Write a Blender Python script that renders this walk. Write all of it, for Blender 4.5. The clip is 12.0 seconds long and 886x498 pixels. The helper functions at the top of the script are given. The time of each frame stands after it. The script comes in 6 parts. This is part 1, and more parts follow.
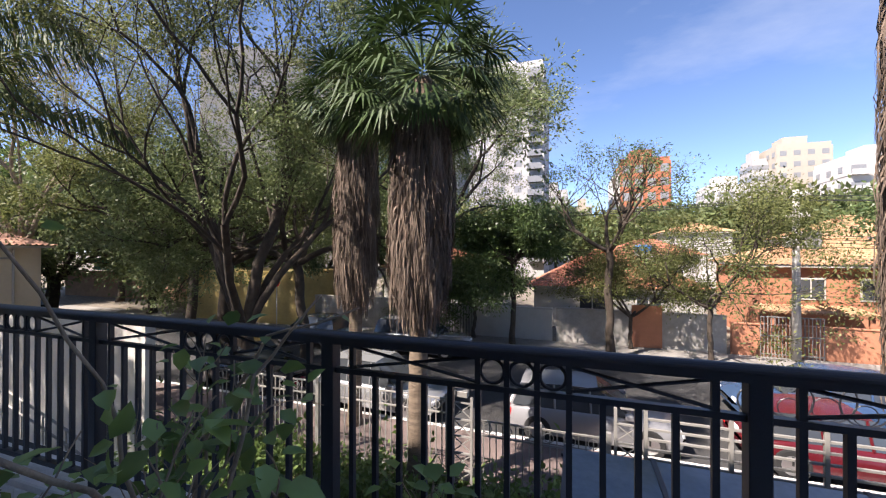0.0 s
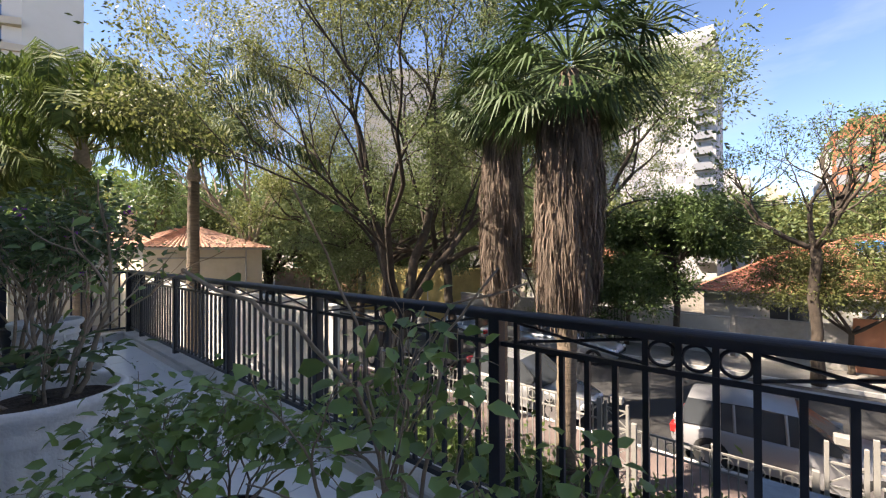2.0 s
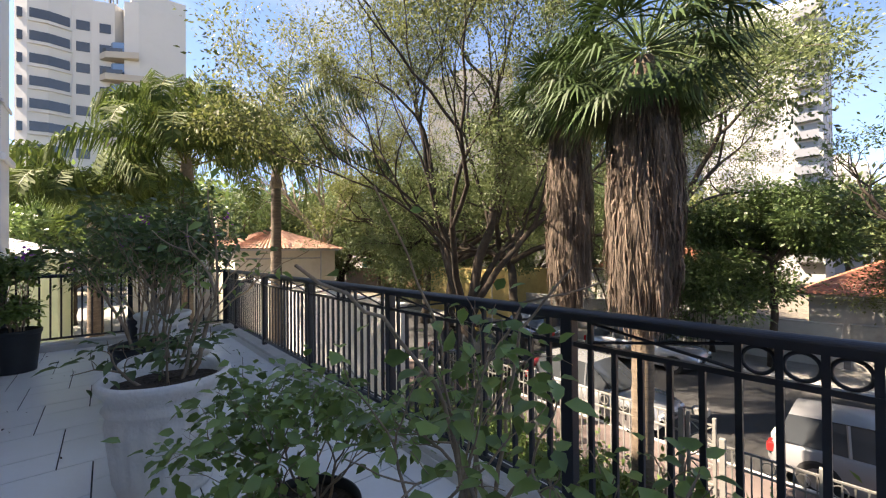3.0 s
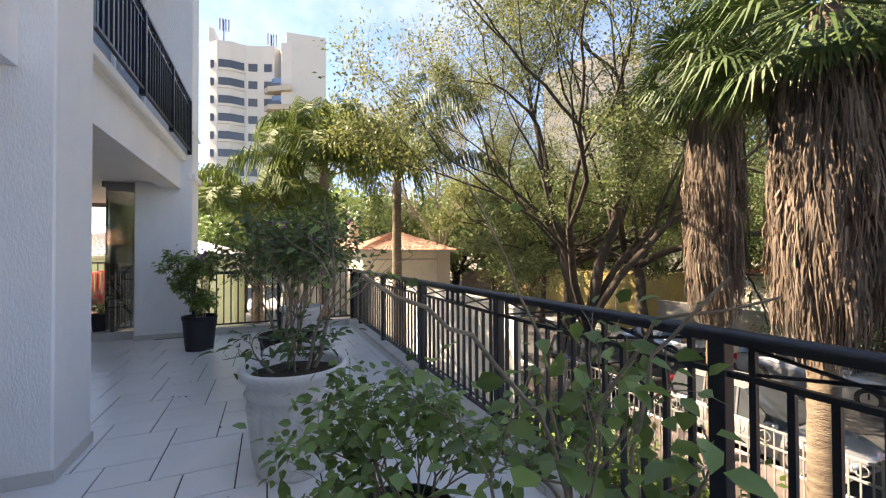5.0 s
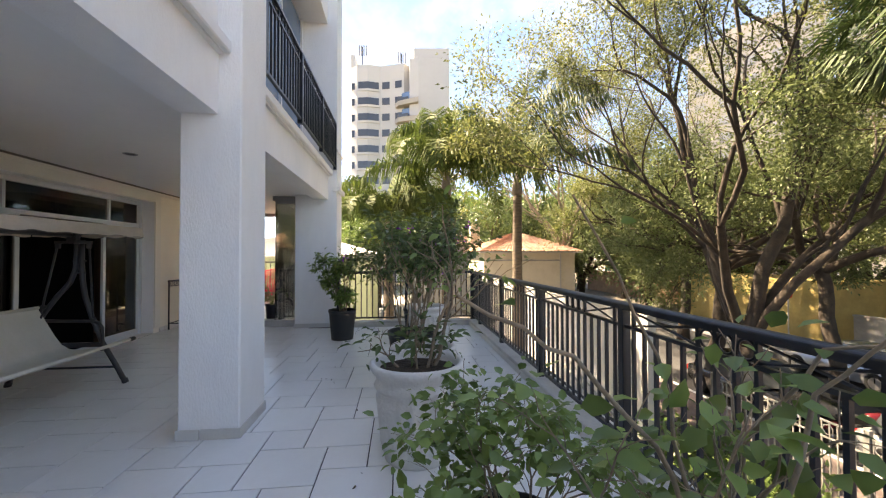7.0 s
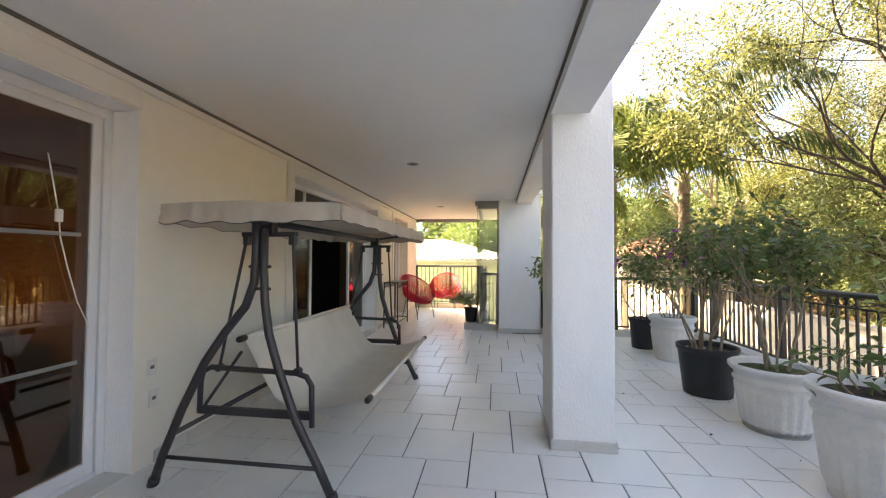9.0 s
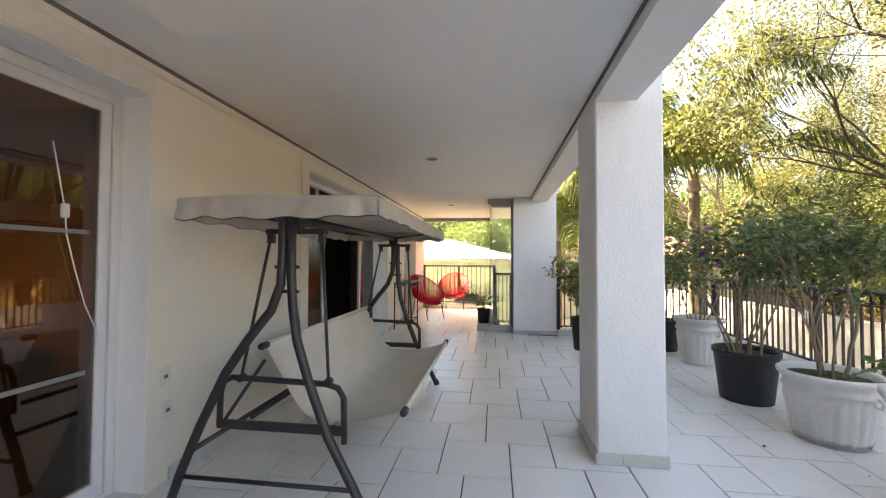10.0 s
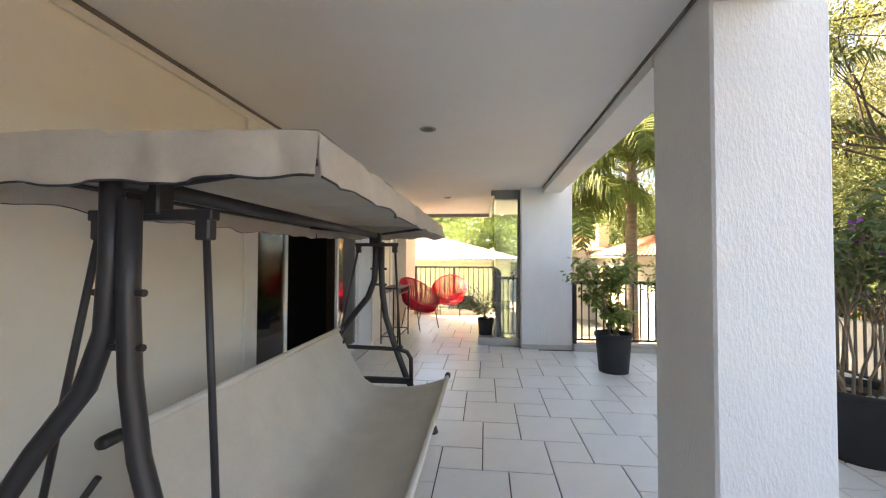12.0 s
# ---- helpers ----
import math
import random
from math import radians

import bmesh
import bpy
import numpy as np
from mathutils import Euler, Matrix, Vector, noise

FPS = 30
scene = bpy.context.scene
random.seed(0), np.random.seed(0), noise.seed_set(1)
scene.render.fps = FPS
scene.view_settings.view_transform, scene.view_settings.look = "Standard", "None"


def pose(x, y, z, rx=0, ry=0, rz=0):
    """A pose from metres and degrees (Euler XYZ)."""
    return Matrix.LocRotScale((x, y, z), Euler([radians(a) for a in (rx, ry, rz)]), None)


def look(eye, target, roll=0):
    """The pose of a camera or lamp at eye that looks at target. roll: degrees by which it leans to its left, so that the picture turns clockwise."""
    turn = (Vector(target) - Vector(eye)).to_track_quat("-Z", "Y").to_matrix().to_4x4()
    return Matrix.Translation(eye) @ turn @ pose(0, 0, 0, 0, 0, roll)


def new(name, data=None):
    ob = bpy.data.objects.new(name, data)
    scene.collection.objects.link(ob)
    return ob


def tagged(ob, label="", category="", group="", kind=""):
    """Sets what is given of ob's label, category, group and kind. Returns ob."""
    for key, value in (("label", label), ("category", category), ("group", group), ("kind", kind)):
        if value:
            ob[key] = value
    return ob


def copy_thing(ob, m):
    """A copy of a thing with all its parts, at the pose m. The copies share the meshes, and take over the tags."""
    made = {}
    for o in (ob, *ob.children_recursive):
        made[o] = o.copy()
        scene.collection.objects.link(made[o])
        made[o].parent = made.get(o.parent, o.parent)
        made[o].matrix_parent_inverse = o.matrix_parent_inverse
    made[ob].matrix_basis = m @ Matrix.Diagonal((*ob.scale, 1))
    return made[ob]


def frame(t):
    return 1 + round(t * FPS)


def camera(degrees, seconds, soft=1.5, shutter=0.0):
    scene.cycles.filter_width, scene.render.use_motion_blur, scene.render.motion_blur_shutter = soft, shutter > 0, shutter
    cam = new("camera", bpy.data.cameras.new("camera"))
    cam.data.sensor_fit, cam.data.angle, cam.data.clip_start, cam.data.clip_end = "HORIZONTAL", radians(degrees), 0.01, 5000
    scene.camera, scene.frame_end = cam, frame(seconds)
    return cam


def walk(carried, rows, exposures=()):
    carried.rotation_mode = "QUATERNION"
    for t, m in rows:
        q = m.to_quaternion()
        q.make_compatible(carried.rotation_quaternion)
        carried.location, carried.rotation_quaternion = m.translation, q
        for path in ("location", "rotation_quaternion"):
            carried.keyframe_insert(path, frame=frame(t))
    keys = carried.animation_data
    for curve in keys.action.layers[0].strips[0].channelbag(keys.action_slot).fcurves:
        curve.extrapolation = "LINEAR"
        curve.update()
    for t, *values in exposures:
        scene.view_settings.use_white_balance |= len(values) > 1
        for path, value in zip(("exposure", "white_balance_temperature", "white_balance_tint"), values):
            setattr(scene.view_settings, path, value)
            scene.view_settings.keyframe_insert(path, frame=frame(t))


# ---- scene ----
# ---------------------------------------------------------------- camera
cam = camera(97.7, 12.0, soft=1.2)
PATH = [
    (0, (-0.437, 0.011, 1.51), (-1.087, 1.902, 1.52), 0.1),
    (0.5, (-0.442, -0.077, 1.479), (-1.257, 1.749, 1.49), -0.0),
    (1, (-0.447, -0.122, 1.461), (-1.429, 1.62, 1.472), -0.1),
    (1.5, (-0.447, -0.153, 1.443), (-1.585, 1.492, 1.457), -0.2),
    (2, (-0.442, -0.18, 1.436), (-1.717, 1.36, 1.451), -0.2),
    (2.5, (-0.44, -0.214, 1.429), (-1.839, 1.215, 1.446), -0.3),
    (3, (-0.441, -0.23, 1.431), (-1.95, 1.083, 1.448), -0.5),
    (5, (-0.544, -0.106, 1.44), (-2.368, 0.714, 1.468), -0.3),
    (5.5, (-0.583, -0.047, 1.432), (-2.467, 0.622, 1.463), -0.4),
    (6, (-0.568, -0.005, 1.446), (-2.5, 0.509, 1.478), -0.4),
    (6.5, (-0.532, -0.004, 1.466), (-2.497, 0.37, 1.498), -0.2),
    (7, (-0.506, -0.072, 1.475), (-2.493, 0.151, 1.508), -0.1),
    (7.5, (-0.567, -0.539, 1.483), (-2.566, -0.602, 1.513), -0.1),
    (7.7, (-0.682, -0.858, 1.48), (-2.676, -1.01, 1.51), -0.1),
    (9.3, (-0.697, -2.423, 1.468), (-2.678, -2.691, 1.525), 0.3),
    (9.5, (-0.729, -2.488, 1.471), (-2.711, -2.75, 1.527), 0.3),
    (10, (-0.88, -2.568, 1.464), (-2.862, -2.832, 1.52), 0.2),
    (10.5, (-1.139, -2.671, 1.481), (-3.122, -2.924, 1.53), 0.2),
    (11, (-1.4, -2.741, 1.485), (-3.385, -2.979, 1.535), 0.1),
    (11.5, (-1.689, -2.793, 1.501), (-3.676, -3.022, 1.551), 0.1),
    (12, (-2.058, -2.808, 1.511), (-4.046, -3.024, 1.561), 0.2),
]
EXPOSURES = [(0, 1.8, 6600, 19), (1.5, 2.12, 7100, 17), (3, 2.42, 7700, 16), (5, 2.74, 8400, 16), (7, 3.0, 9200, 16), (7.7, 3.46, 9900, 15), (9.3, 3.82, 10600, 15), (12, 4.02, 10600, 15)]
walk(cam, [(t, look(eye, target, roll)) for t, eye, target, roll in PATH], EXPOSURES)

# ---------------------------------------------------------------- light
SUN_TO = Vector((-0.64, -0.77, 1.15)).normalized()
world = bpy.data.worlds.new("sky")
scene.world = world
world.use_nodes = True
wn, wl = world.node_tree.nodes, world.node_tree.links
sky = wn.new("ShaderNodeTexSky")
sky.sky_type = "NISHITA"
sky.sun_disc = False
sky.sun_elevation = math.asin(SUN_TO.z)
sky.sun_rotation = math.atan2(SUN_TO.x, SUN_TO.y)
sky.air_density, sky.dust_density, sky.ozone_density = 0.58, 0.05, 3.8
# thin cirrus over the sky
tc = wn.new("ShaderNodeTexCoord")
mp = wn.new("ShaderNodeMapping")
mp.inputs["Scale"].default_value = (1.0, 2.6, 3.4)
mp.inputs["Rotation"].default_value = (0.2, 0.5, 0.9)
cn = wn.new("ShaderNodeTexNoise")
cn.inputs["Scale"].default_value, cn.inputs["Detail"].default_value, cn.inputs["Roughness"].default_value = 1.6, 7, 0.6
cr = wn.new("ShaderNodeValToRGB")
cr.color_ramp.elements[0].position, cr.color_ramp.elements[1].position = 0.46, 0.74
cm = wn.new("ShaderNodeMix")
cm.data_type = "RGBA"
cm.inputs["B"].default_value = (2.6, 3.0, 3.7, 1)
cf = wn.new("ShaderNodeMath")
cf.operation = "MULTIPLY"
cf.inputs[1].default_value = 0.42
wl.new(tc.outputs["Generated"], mp.inputs["Vector"])
wl.new(mp.outputs["Vector"], cn.inputs["Vector"])
wl.new(cn.outputs["Fac"], cr.inputs["Fac"])
wl.new(cr.outputs["Color"], cf.inputs[0])
wl.new(cf.outputs[0], cm.inputs["Factor"])
wl.new(sky.outputs["Color"], cm.inputs["A"])
wl.new(cm.outputs["Result"], wn["Background"].inputs["Color"])
wn["Background"].inputs["Strength"].default_value = 0.09
sun_data = bpy.data.lights.new("sun", "SUN")
sun_data.energy, sun_data.angle, sun_data.color = 4.3, radians(0.55), (1.0, 0.94, 0.84)
sun = new("sun", sun_data)
sun.matrix_world = look(SUN_TO * 60, (0, 0, 0))


# ---------------------------------------------------------------- materials
def material(name, colour, rough=0.6, metal=0.0, vary=0.12, scale=6.0, bump=0.0, bump_scale=60.0, tint=None, spec=0.5, random_piece=0.0, stretch=None,
             through_light=0.0, stain=0.0):
    """A node material: base colour with large stains and fine grain, and a bump."""
    m = bpy.data.materials.new(name)
    m.use_nodes = True
    n, l = m.node_tree.nodes, m.node_tree.links
    b = n["Principled BSDF"]
    b.inputs["Roughness"].default_value, b.inputs["Metallic"].default_value = rough, metal
    b.inputs["Specular IOR Level"].default_value = spec
    co = n.new("ShaderNodeTexCoord")
    src = co.outputs["Object"]
    if stretch:
        mapn = n.new("ShaderNodeMapping")
        mapn.inputs["Scale"].default_value = stretch
        l.new(src, mapn.inputs["Vector"])
        src = mapn.outputs["Vector"]
    big = n.new("ShaderNodeTexNoise")
    big.inputs["Scale"].default_value, big.inputs["Detail"].default_value = scale, 5
    fine = n.new("ShaderNodeTexNoise")
    fine.inputs["Scale"].default_value, fine.inputs["Detail"].default_value = scale * 9, 4
    l.new(src, big.inputs["Vector"])
    l.new(src, fine.inputs["Vector"])
    add = n.new("ShaderNodeMath")
    add.operation = "MULTIPLY_ADD"
    add.inputs[1].default_value = 0.45
    l.new(fine.outputs["Fac"], add.inputs[0])
    l.new(big.outputs["Fac"], add.inputs[2])
    last = add.outputs[0]
    if random_piece:
        info = n.new("ShaderNodeObjectInfo")
        geo = n.new("ShaderNodeNewGeometry")
        mixr = n.new("ShaderNodeMath")
        mixr.operation = "ADD"
        l.new(info.outputs["Random"], mixr.inputs[0])
        l.new(geo.outputs["Random Per Island"], mixr.inputs[1])
        wrap = n.new("ShaderNodeMath")
        wrap.operation = "FRACT"
        l.new(mixr.outputs[0], wrap.inputs[0])
        ma = n.new("ShaderNodeMath")
        ma.operation = "MULTIPLY_ADD"
        ma.inputs[1].default_value = random_piece
        l.new(wrap.outputs[0], ma.inputs[0])
        l.new(last, ma.inputs[2])
        last = ma.outputs[0]
    ramp = n.new("ShaderNodeMapRange")
    lo, hi = 0.42, 1.02 + random_piece
    ramp.inputs["From Min"].default_value, ramp.inputs["From Max"].default_value = lo, hi
    l.new(last, ramp.inputs["Value"])
    mix = n.new("ShaderNodeMix")
    mix.data_type = "RGBA"
    c = Vector(colour)
    dark = c * (1 - vary)
    light = Vector(tint) if tint else Vector([min(1.0, v * (1 + vary)) for v in c])
    mix.inputs["A"].default_value, mix.inputs["B"].default_value = (*dark, 1), (*light, 1)
    l.new(ramp.outputs["Result"], mix.inputs["Factor"])
    col = mix.outputs["Result"]
    if stain:
        sn = n.new("ShaderNodeTexNoise")
        sn.inputs["Scale"].default_value, sn.inputs["Detail"].default_value = 1.3, 8
        l.new(co.outputs["Object"], sn.inputs["Vector"])
        sr = n.new("ShaderNodeMapRange")
        sr.inputs["From Min"].default_value, sr.inputs["From Max"].default_value = 0.52, 0.75
        sr.inputs["To Max"].default_value = stain
        l.new(sn.outputs["Fac"], sr.inputs["Value"])
        sm = n.new("ShaderNodeMix")
        sm.data_type = "RGBA"
        sm.inputs["B"].default_value = (c.x * 0.55, c.y * 0.5, c.z * 0.42, 1)
        l.new(sr.outputs["Result"], sm.inputs["Factor"])
        l.new(col, sm.inputs["A"])
        col = sm.outputs["Result"]
    l.new(col, b.inputs["Base Color"])
    if bump:
        bn = n.new("ShaderNodeTexNoise")
        bn.inputs["Scale"].default_value, bn.inputs["Detail"].default_value = bump_scale, 4
        l.new(src, bn.inputs["Vector"])
        bp = n.new("ShaderNodeBump")
        bp.inputs["Strength"].default_value, bp.inputs["Distance"].default_value = min(1, bump), 0.02
        l.new(bn.outputs["Fac"], bp.inputs["Height"])
        l.new(bp.outputs["Normal"], b.inputs["Normal"])
    if through_light:
        tr = n.new("ShaderNodeBsdfTranslucent")
        l.new(col, tr.inputs["Color"])
        ms = n.new("ShaderNodeMixShader")
        ms.inputs["Fac"].default_value = through_light
        l.new(b.outputs["BSDF"], ms.inputs[1])
        l.new(tr.outputs["BSDF"], ms.inputs[2])
        l.new(ms.outputs["Shader"], n["Material Output"].inputs["Surface"])
    return m


def glass_material(name, tint=(1, 1, 1), gloss=0.09):
    """A thin pane: clear, with a mirror share that grows at grazing angles."""
    m = bpy.data.materials.new(name)
    m.use_nodes = True
    n, l = m.node_tree.nodes, m.node_tree.links
    tr = n.new("ShaderNodeBsdfTransparent")
    tr.inputs["Color"].default_value = (*tint, 1)
    gl = n.new("ShaderNodeBsdfGlossy")
    gl.inputs["Roughness"].default_value = 0.02
    fr = n.new("ShaderNodeFresnel")
    fr.inputs["IOR"].default_value = 1.5
    ad = n.new("ShaderNodeMath")
    ad.operation = "ADD"
    ad.inputs[1].default_value = gloss
    ms = n.new("ShaderNodeMixShader")
    l.new(fr.outputs["Fac"], ad.inputs[0])
    l.new(ad.outputs[0], ms.inputs["Fac"])
    l.new(tr.outputs["BSDF"], ms.inputs[1])
    l.new(gl.outputs["BSDF"], ms.inputs[2])
    l.new(ms.outputs["Shader"], n["Material Output"].inputs["Surface"])
    return m


TILE = material("glazed porcelain tile", (0.80, 0.795, 0.77), 0.28, vary=0.06, scale=3, bump=0.05, bump_scale=18, random_piece=0.25, stain=0.10)
GROUT = material("dark grout", (0.045, 0.043, 0.04), 0.9, vary=0.2, scale=20)
SKIRT = material("skirting tile", (0.60, 0.58, 0.54), 0.35, vary=0.08, random_piece=0.2, scale=5)
RENDER_WHITE = material("textured white render", (0.86, 0.855, 0.84), 0.85, vary=0.05, scale=1.2, bump=0.32, bump_scale=80, stretch=(1, 1, 0.4), stain=0.06)
CREAM = material("cream painted wall", (0.82, 0.77, 0.67), 0.7, vary=0.04, scale=1.0, bump=0.08, bump_scale=90, stain=0.05)
TRIM = material("white painted trim", (0.76, 0.73, 0.66), 0.6, vary=0.04, scale=2.0, bump=0.05)
CEILING = material("matt ceiling paint", (0.86, 0.845, 0.81), 0.85, vary=0.03, scale=0.8, bump=0.05)
GAP = material("shadow gap", (0.17, 0.15, 0.13), 0.9)
CONCRETE = material("cement curb", (0.57, 0.55, 0.51), 0.85, vary=0.16, scale=4, bump=0.35, bump_scale=40, stain=0.35)
MARBLE = material("pale stone sill", (0.62, 0.61, 0.58), 0.4, vary=0.1, scale=6)
IRON = material("black painted iron", (0.012, 0.013, 0.018), 0.38, vary=0.25, scale=10, bump=0.06, bump_scale=120)
STEEL_GREY = material("dark grey painted tube", (0.034, 0.031, 0.033), 0.42, vary=0.15, scale=8, bump=0.04)
FABRIC = material("beige canvas", (0.68, 0.63, 0.55), 0.95, vary=0.07, scale=5, bump=0.25, bump_scale=260, stain=0.12)
CANVAS = material("taupe canopy canvas", (0.60, 0.52, 0.435), 0.92, vary=0.1, scale=5, bump=0.25, bump_scale=220, stain=0.15, through_light=0.08)
ALU = material("white powder coated aluminium", (0.70, 0.70, 0.70), 0.4, vary=0.04, scale=3)
ALU_GREY = material("grey aluminium", (0.30, 0.30, 0.29), 0.4, metal=0.4, vary=0.05)
GLASS = glass_material("clear glass", (0.97, 0.985, 0.975), 0.03)
GLASS_DARK = glass_material("smoked glass", (0.50, 0.42, 0.36), 0.06)
GLASS_BLUE = material("blue reflecting window glass", (0.10, 0.17, 0.27), 0.08, vary=0.1, scale=0.5, spec=1.0)
ROOM_DARK = material("dark room lining", (0.06, 0.045, 0.035), 0.8, vary=0.2)
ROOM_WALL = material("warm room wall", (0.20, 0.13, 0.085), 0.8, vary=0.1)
# black without gloss: the unlit room's darkness as a colour
DOORWAY_BLACK = material("black for the dark doorway", (0.004, 0.004, 0.004), 1.0, spec=0.0)
POT_WHITE = material("weathered white plaster", (0.74, 0.725, 0.69), 0.85, vary=0.10, scale=5, bump=0.5, bump_scale=35, stain=0.35)
POT_BLACK = material("black plastic", (0.018, 0.019, 0.021), 0.5, vary=0.2, scale=8, stain=0.2)
SOIL = material("potting soil", (0.055, 0.038, 0.026), 1.0, vary=0.5, scale=18, bump=1.0, bump_scale=50)
MOSS = material("mossy soil", (0.06, 0.075, 0.025), 1.0, vary=0.5, scale=14, bump=1.0, bump_scale=60)
BARK = material("grey brown bark", (0.13, 0.10, 0.075), 0.95, vary=0.45, scale=5, bump=0.9, bump_scale=24, stretch=(1, 1, 0.3))
BARK_DARK = material("dark bark", (0.055, 0.041, 0.030), 0.95, vary=0.45, scale=4, bump=0.9, bump_scale=20)
TWIG = material("pale twig bark", (0.26, 0.20, 0.14), 0.9, vary=0.3, scale=14, bump=0.4)
PALM_BARK = material("ringed palm bark", (0.15, 0.112, 0.078), 0.95, vary=0.45, scale=4, bump=0.9, bump_scale=14, stretch=(1, 1, 5))
LEAF = material("glossy green leaf", (0.10, 0.175, 0.04), 0.42, vary=0.45, scale=2, tint=(0.22, 0.31, 0.09), random_piece=0.9, through_light=0.36)
LEAF_DARK = material("dark green leaf", (0.065, 0.11, 0.035), 0.45, vary=0.45, scale=2, tint=(0.15, 0.22, 0.07), random_piece=0.9, through_light=0.34)
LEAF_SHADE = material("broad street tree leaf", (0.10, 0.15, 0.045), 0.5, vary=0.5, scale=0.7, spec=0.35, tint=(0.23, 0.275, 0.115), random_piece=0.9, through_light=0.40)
LEAF_YELLOW = material("yellow green leaf", (0.15, 0.17, 0.028), 0.45, vary=0.4, scale=0.6, tint=(0.30, 0.27, 0.05), random_piece=0.7, through_light=0.35)
LEAF_TREE = material("tree leaf", (0.11, 0.14, 0.035), 0.55, vary=0.5, scale=0.5, tint=(0.23, 0.245, 0.085), random_piece=0.85, spec=0.35, through_light=0.42)
LEAF_POT = material("fresh green shrub leaf", (0.13, 0.215, 0.05), 0.36, vary=0.45, scale=2, tint=(0.28, 0.40, 0.11), random_piece=0.9, through_light=0.34)
PALM_LEAF = material("fan palm leaf", (0.032, 0.06, 0.02), 0.55, vary=0.45, scale=1, spec=0.3, tint=(0.07, 0.115, 0.035), random_piece=0.6, through_light=0.14)
FEATHER = material("feather palm leaf", (0.075, 0.115, 0.028), 0.7, vary=0.45, scale=1, spec=0.25, tint=(0.15, 0.20, 0.05), random_piece=0.7, through_light=0.3)
FEATHER_DARK = material("dark feather palm leaf", (0.05, 0.08, 0.028), 0.6, vary=0.45, scale=1, spec=0.3, tint=(0.12, 0.16, 0.055), random_piece=0.7, through_light=0.22)
DEAD_FROND = material("dry palm frond", (0.078, 0.053, 0.038), 0.95, vary=0.6, scale=2, tint=(0.25, 0.185, 0.14), random_piece=0.9, bump=0.4)
BLOOM = material("purple bloom", (0.30, 0.05, 0.42), 0.6, vary=0.3, random_piece=0.6, through_light=0.2)
RED_CORD = material("red plastic cord", (0.72, 0.012, 0.06), 0.35, vary=0.1, through_light=0.25)
ASPHALT = material("asphalt", (0.042, 0.041, 0.040), 0.95, vary=0.25, scale=1.2, bump=0.5, bump_scale=120, stain=0.25)
PAVING = material("pavement concrete", (0.23, 0.215, 0.195), 0.9, vary=0.2, scale=1.5, bump=0.3, bump_scale=60, stain=0.3)
PAVING_RED = material("reddish paving", (0.135, 0.10, 0.088), 0.9, vary=0.25, scale=2, bump=0.3, stain=0.3)
EARTH = material("garden earth", (0.17, 0.145, 0.11), 1.0, vary=0.5, scale=3, bump=1.0, bump_scale=30)
WALL_BEIGE = material("beige house wall", (0.58, 0.50, 0.37), 0.9, vary=0.08, scale=0.8, stain=0.2, bump=0.1)
WALL_GREEN = material("pale green house wall", (0.40, 0.45, 0.29), 0.9, vary=0.08, scale=0.8, stain=0.1, bump=0.1)
WALL_GREY = material("grey street wall", (0.33, 0.31, 0.28), 0.95, vary=0.25, scale=0.8, stain=0.5, bump=0.3)
WALL_YELLOW = material("ochre street wall", (0.45, 0.33, 0.12), 0.95, vary=0.2, scale=0.8, stain=0.4, bump=0.2)
WALL_ORANGE = material("orange house wall", (0.42, 0.18, 0.10), 0.9, vary=0.15, scale=0.7, stain=0.2, bump=0.1)
WALL_BRICK = material("brown brick wall", (0.22, 0.13, 0.08), 0.95, vary=0.3, scale=2, stain=0.3)
# white lowered to grey so the boundary wall carries its tree shade as colour
WALL_WHITE_SHADED = material("white wall darkened for shade", (0.44, 0.42, 0.38), 0.9, vary=0.08, scale=0.8, stain=0.25, bump=0.1)
ROOF_TILE = material("terracotta roof tile", (0.40, 0.20, 0.125), 0.9, vary=0.35, scale=2, tint=(0.58, 0.34, 0.23), random_piece=0.8)
ROOF_RED = material("red clay roof tile", (0.34, 0.115, 0.065), 0.9, vary=0.35, scale=2, tint=(0.46, 0.20, 0.12), random_piece=0.8)
ROOF_OCHRE = material("ochre roof tile", (0.40, 0.22, 0.11), 0.9, vary=0.3, scale=2, tint=(0.52, 0.31, 0.17), random_piece=0.7)
ROOF_WHITE = material("white washed roof tile", (0.50, 0.475, 0.45), 0.85, vary=0.1, scale=2, random_piece=0.4)
TOWER_WHITE = material("white tower facade", (0.46, 0.445, 0.42), 0.85, vary=0.05, scale=0.05, stain=0.06)
TOWER_PALE = material("weathered pale tower facade", (0.25, 0.235, 0.215), 0.85, vary=0.06, scale=0.1, stain=0.12)
TOWER_CREAM = material("cream tower facade", (0.37, 0.325, 0.265), 0.85, vary=0.06, scale=0.1, stain=0.1)
TOWER_GREY = material("grey tower facade", (0.36, 0.35, 0.34), 0.85, vary=0.06, scale=0.1, stain=0.1)
TOWER_ORANGE = material("orange brick tower", (0.37, 0.13, 0.065), 0.85, vary=0.1, scale=0.1, stain=0.1)
WINDOW_DARK = material("dark window glass", (0.045, 0.05, 0.055), 0.12, vary=0.2, scale=0.3, spec=0.8)
CAR_SILVER = material("silver car paint", (0.42, 0.43, 0.44), 0.25, metal=0.6, vary=0.04)
# grey instead of white: the shade over the kerbside car is in the paint
CAR_WHITE_SHADED = material("white car paint darkened for shade", (0.20, 0.20, 0.205), 0.25, vary=0.03)
CAR_BLACK = material("black car paint", (0.02, 0.02, 0.022), 0.2, vary=0.1)
CAR_BLUE = material("blue car paint", (0.05, 0.09, 0.17), 0.22, metal=0.3, vary=0.1)
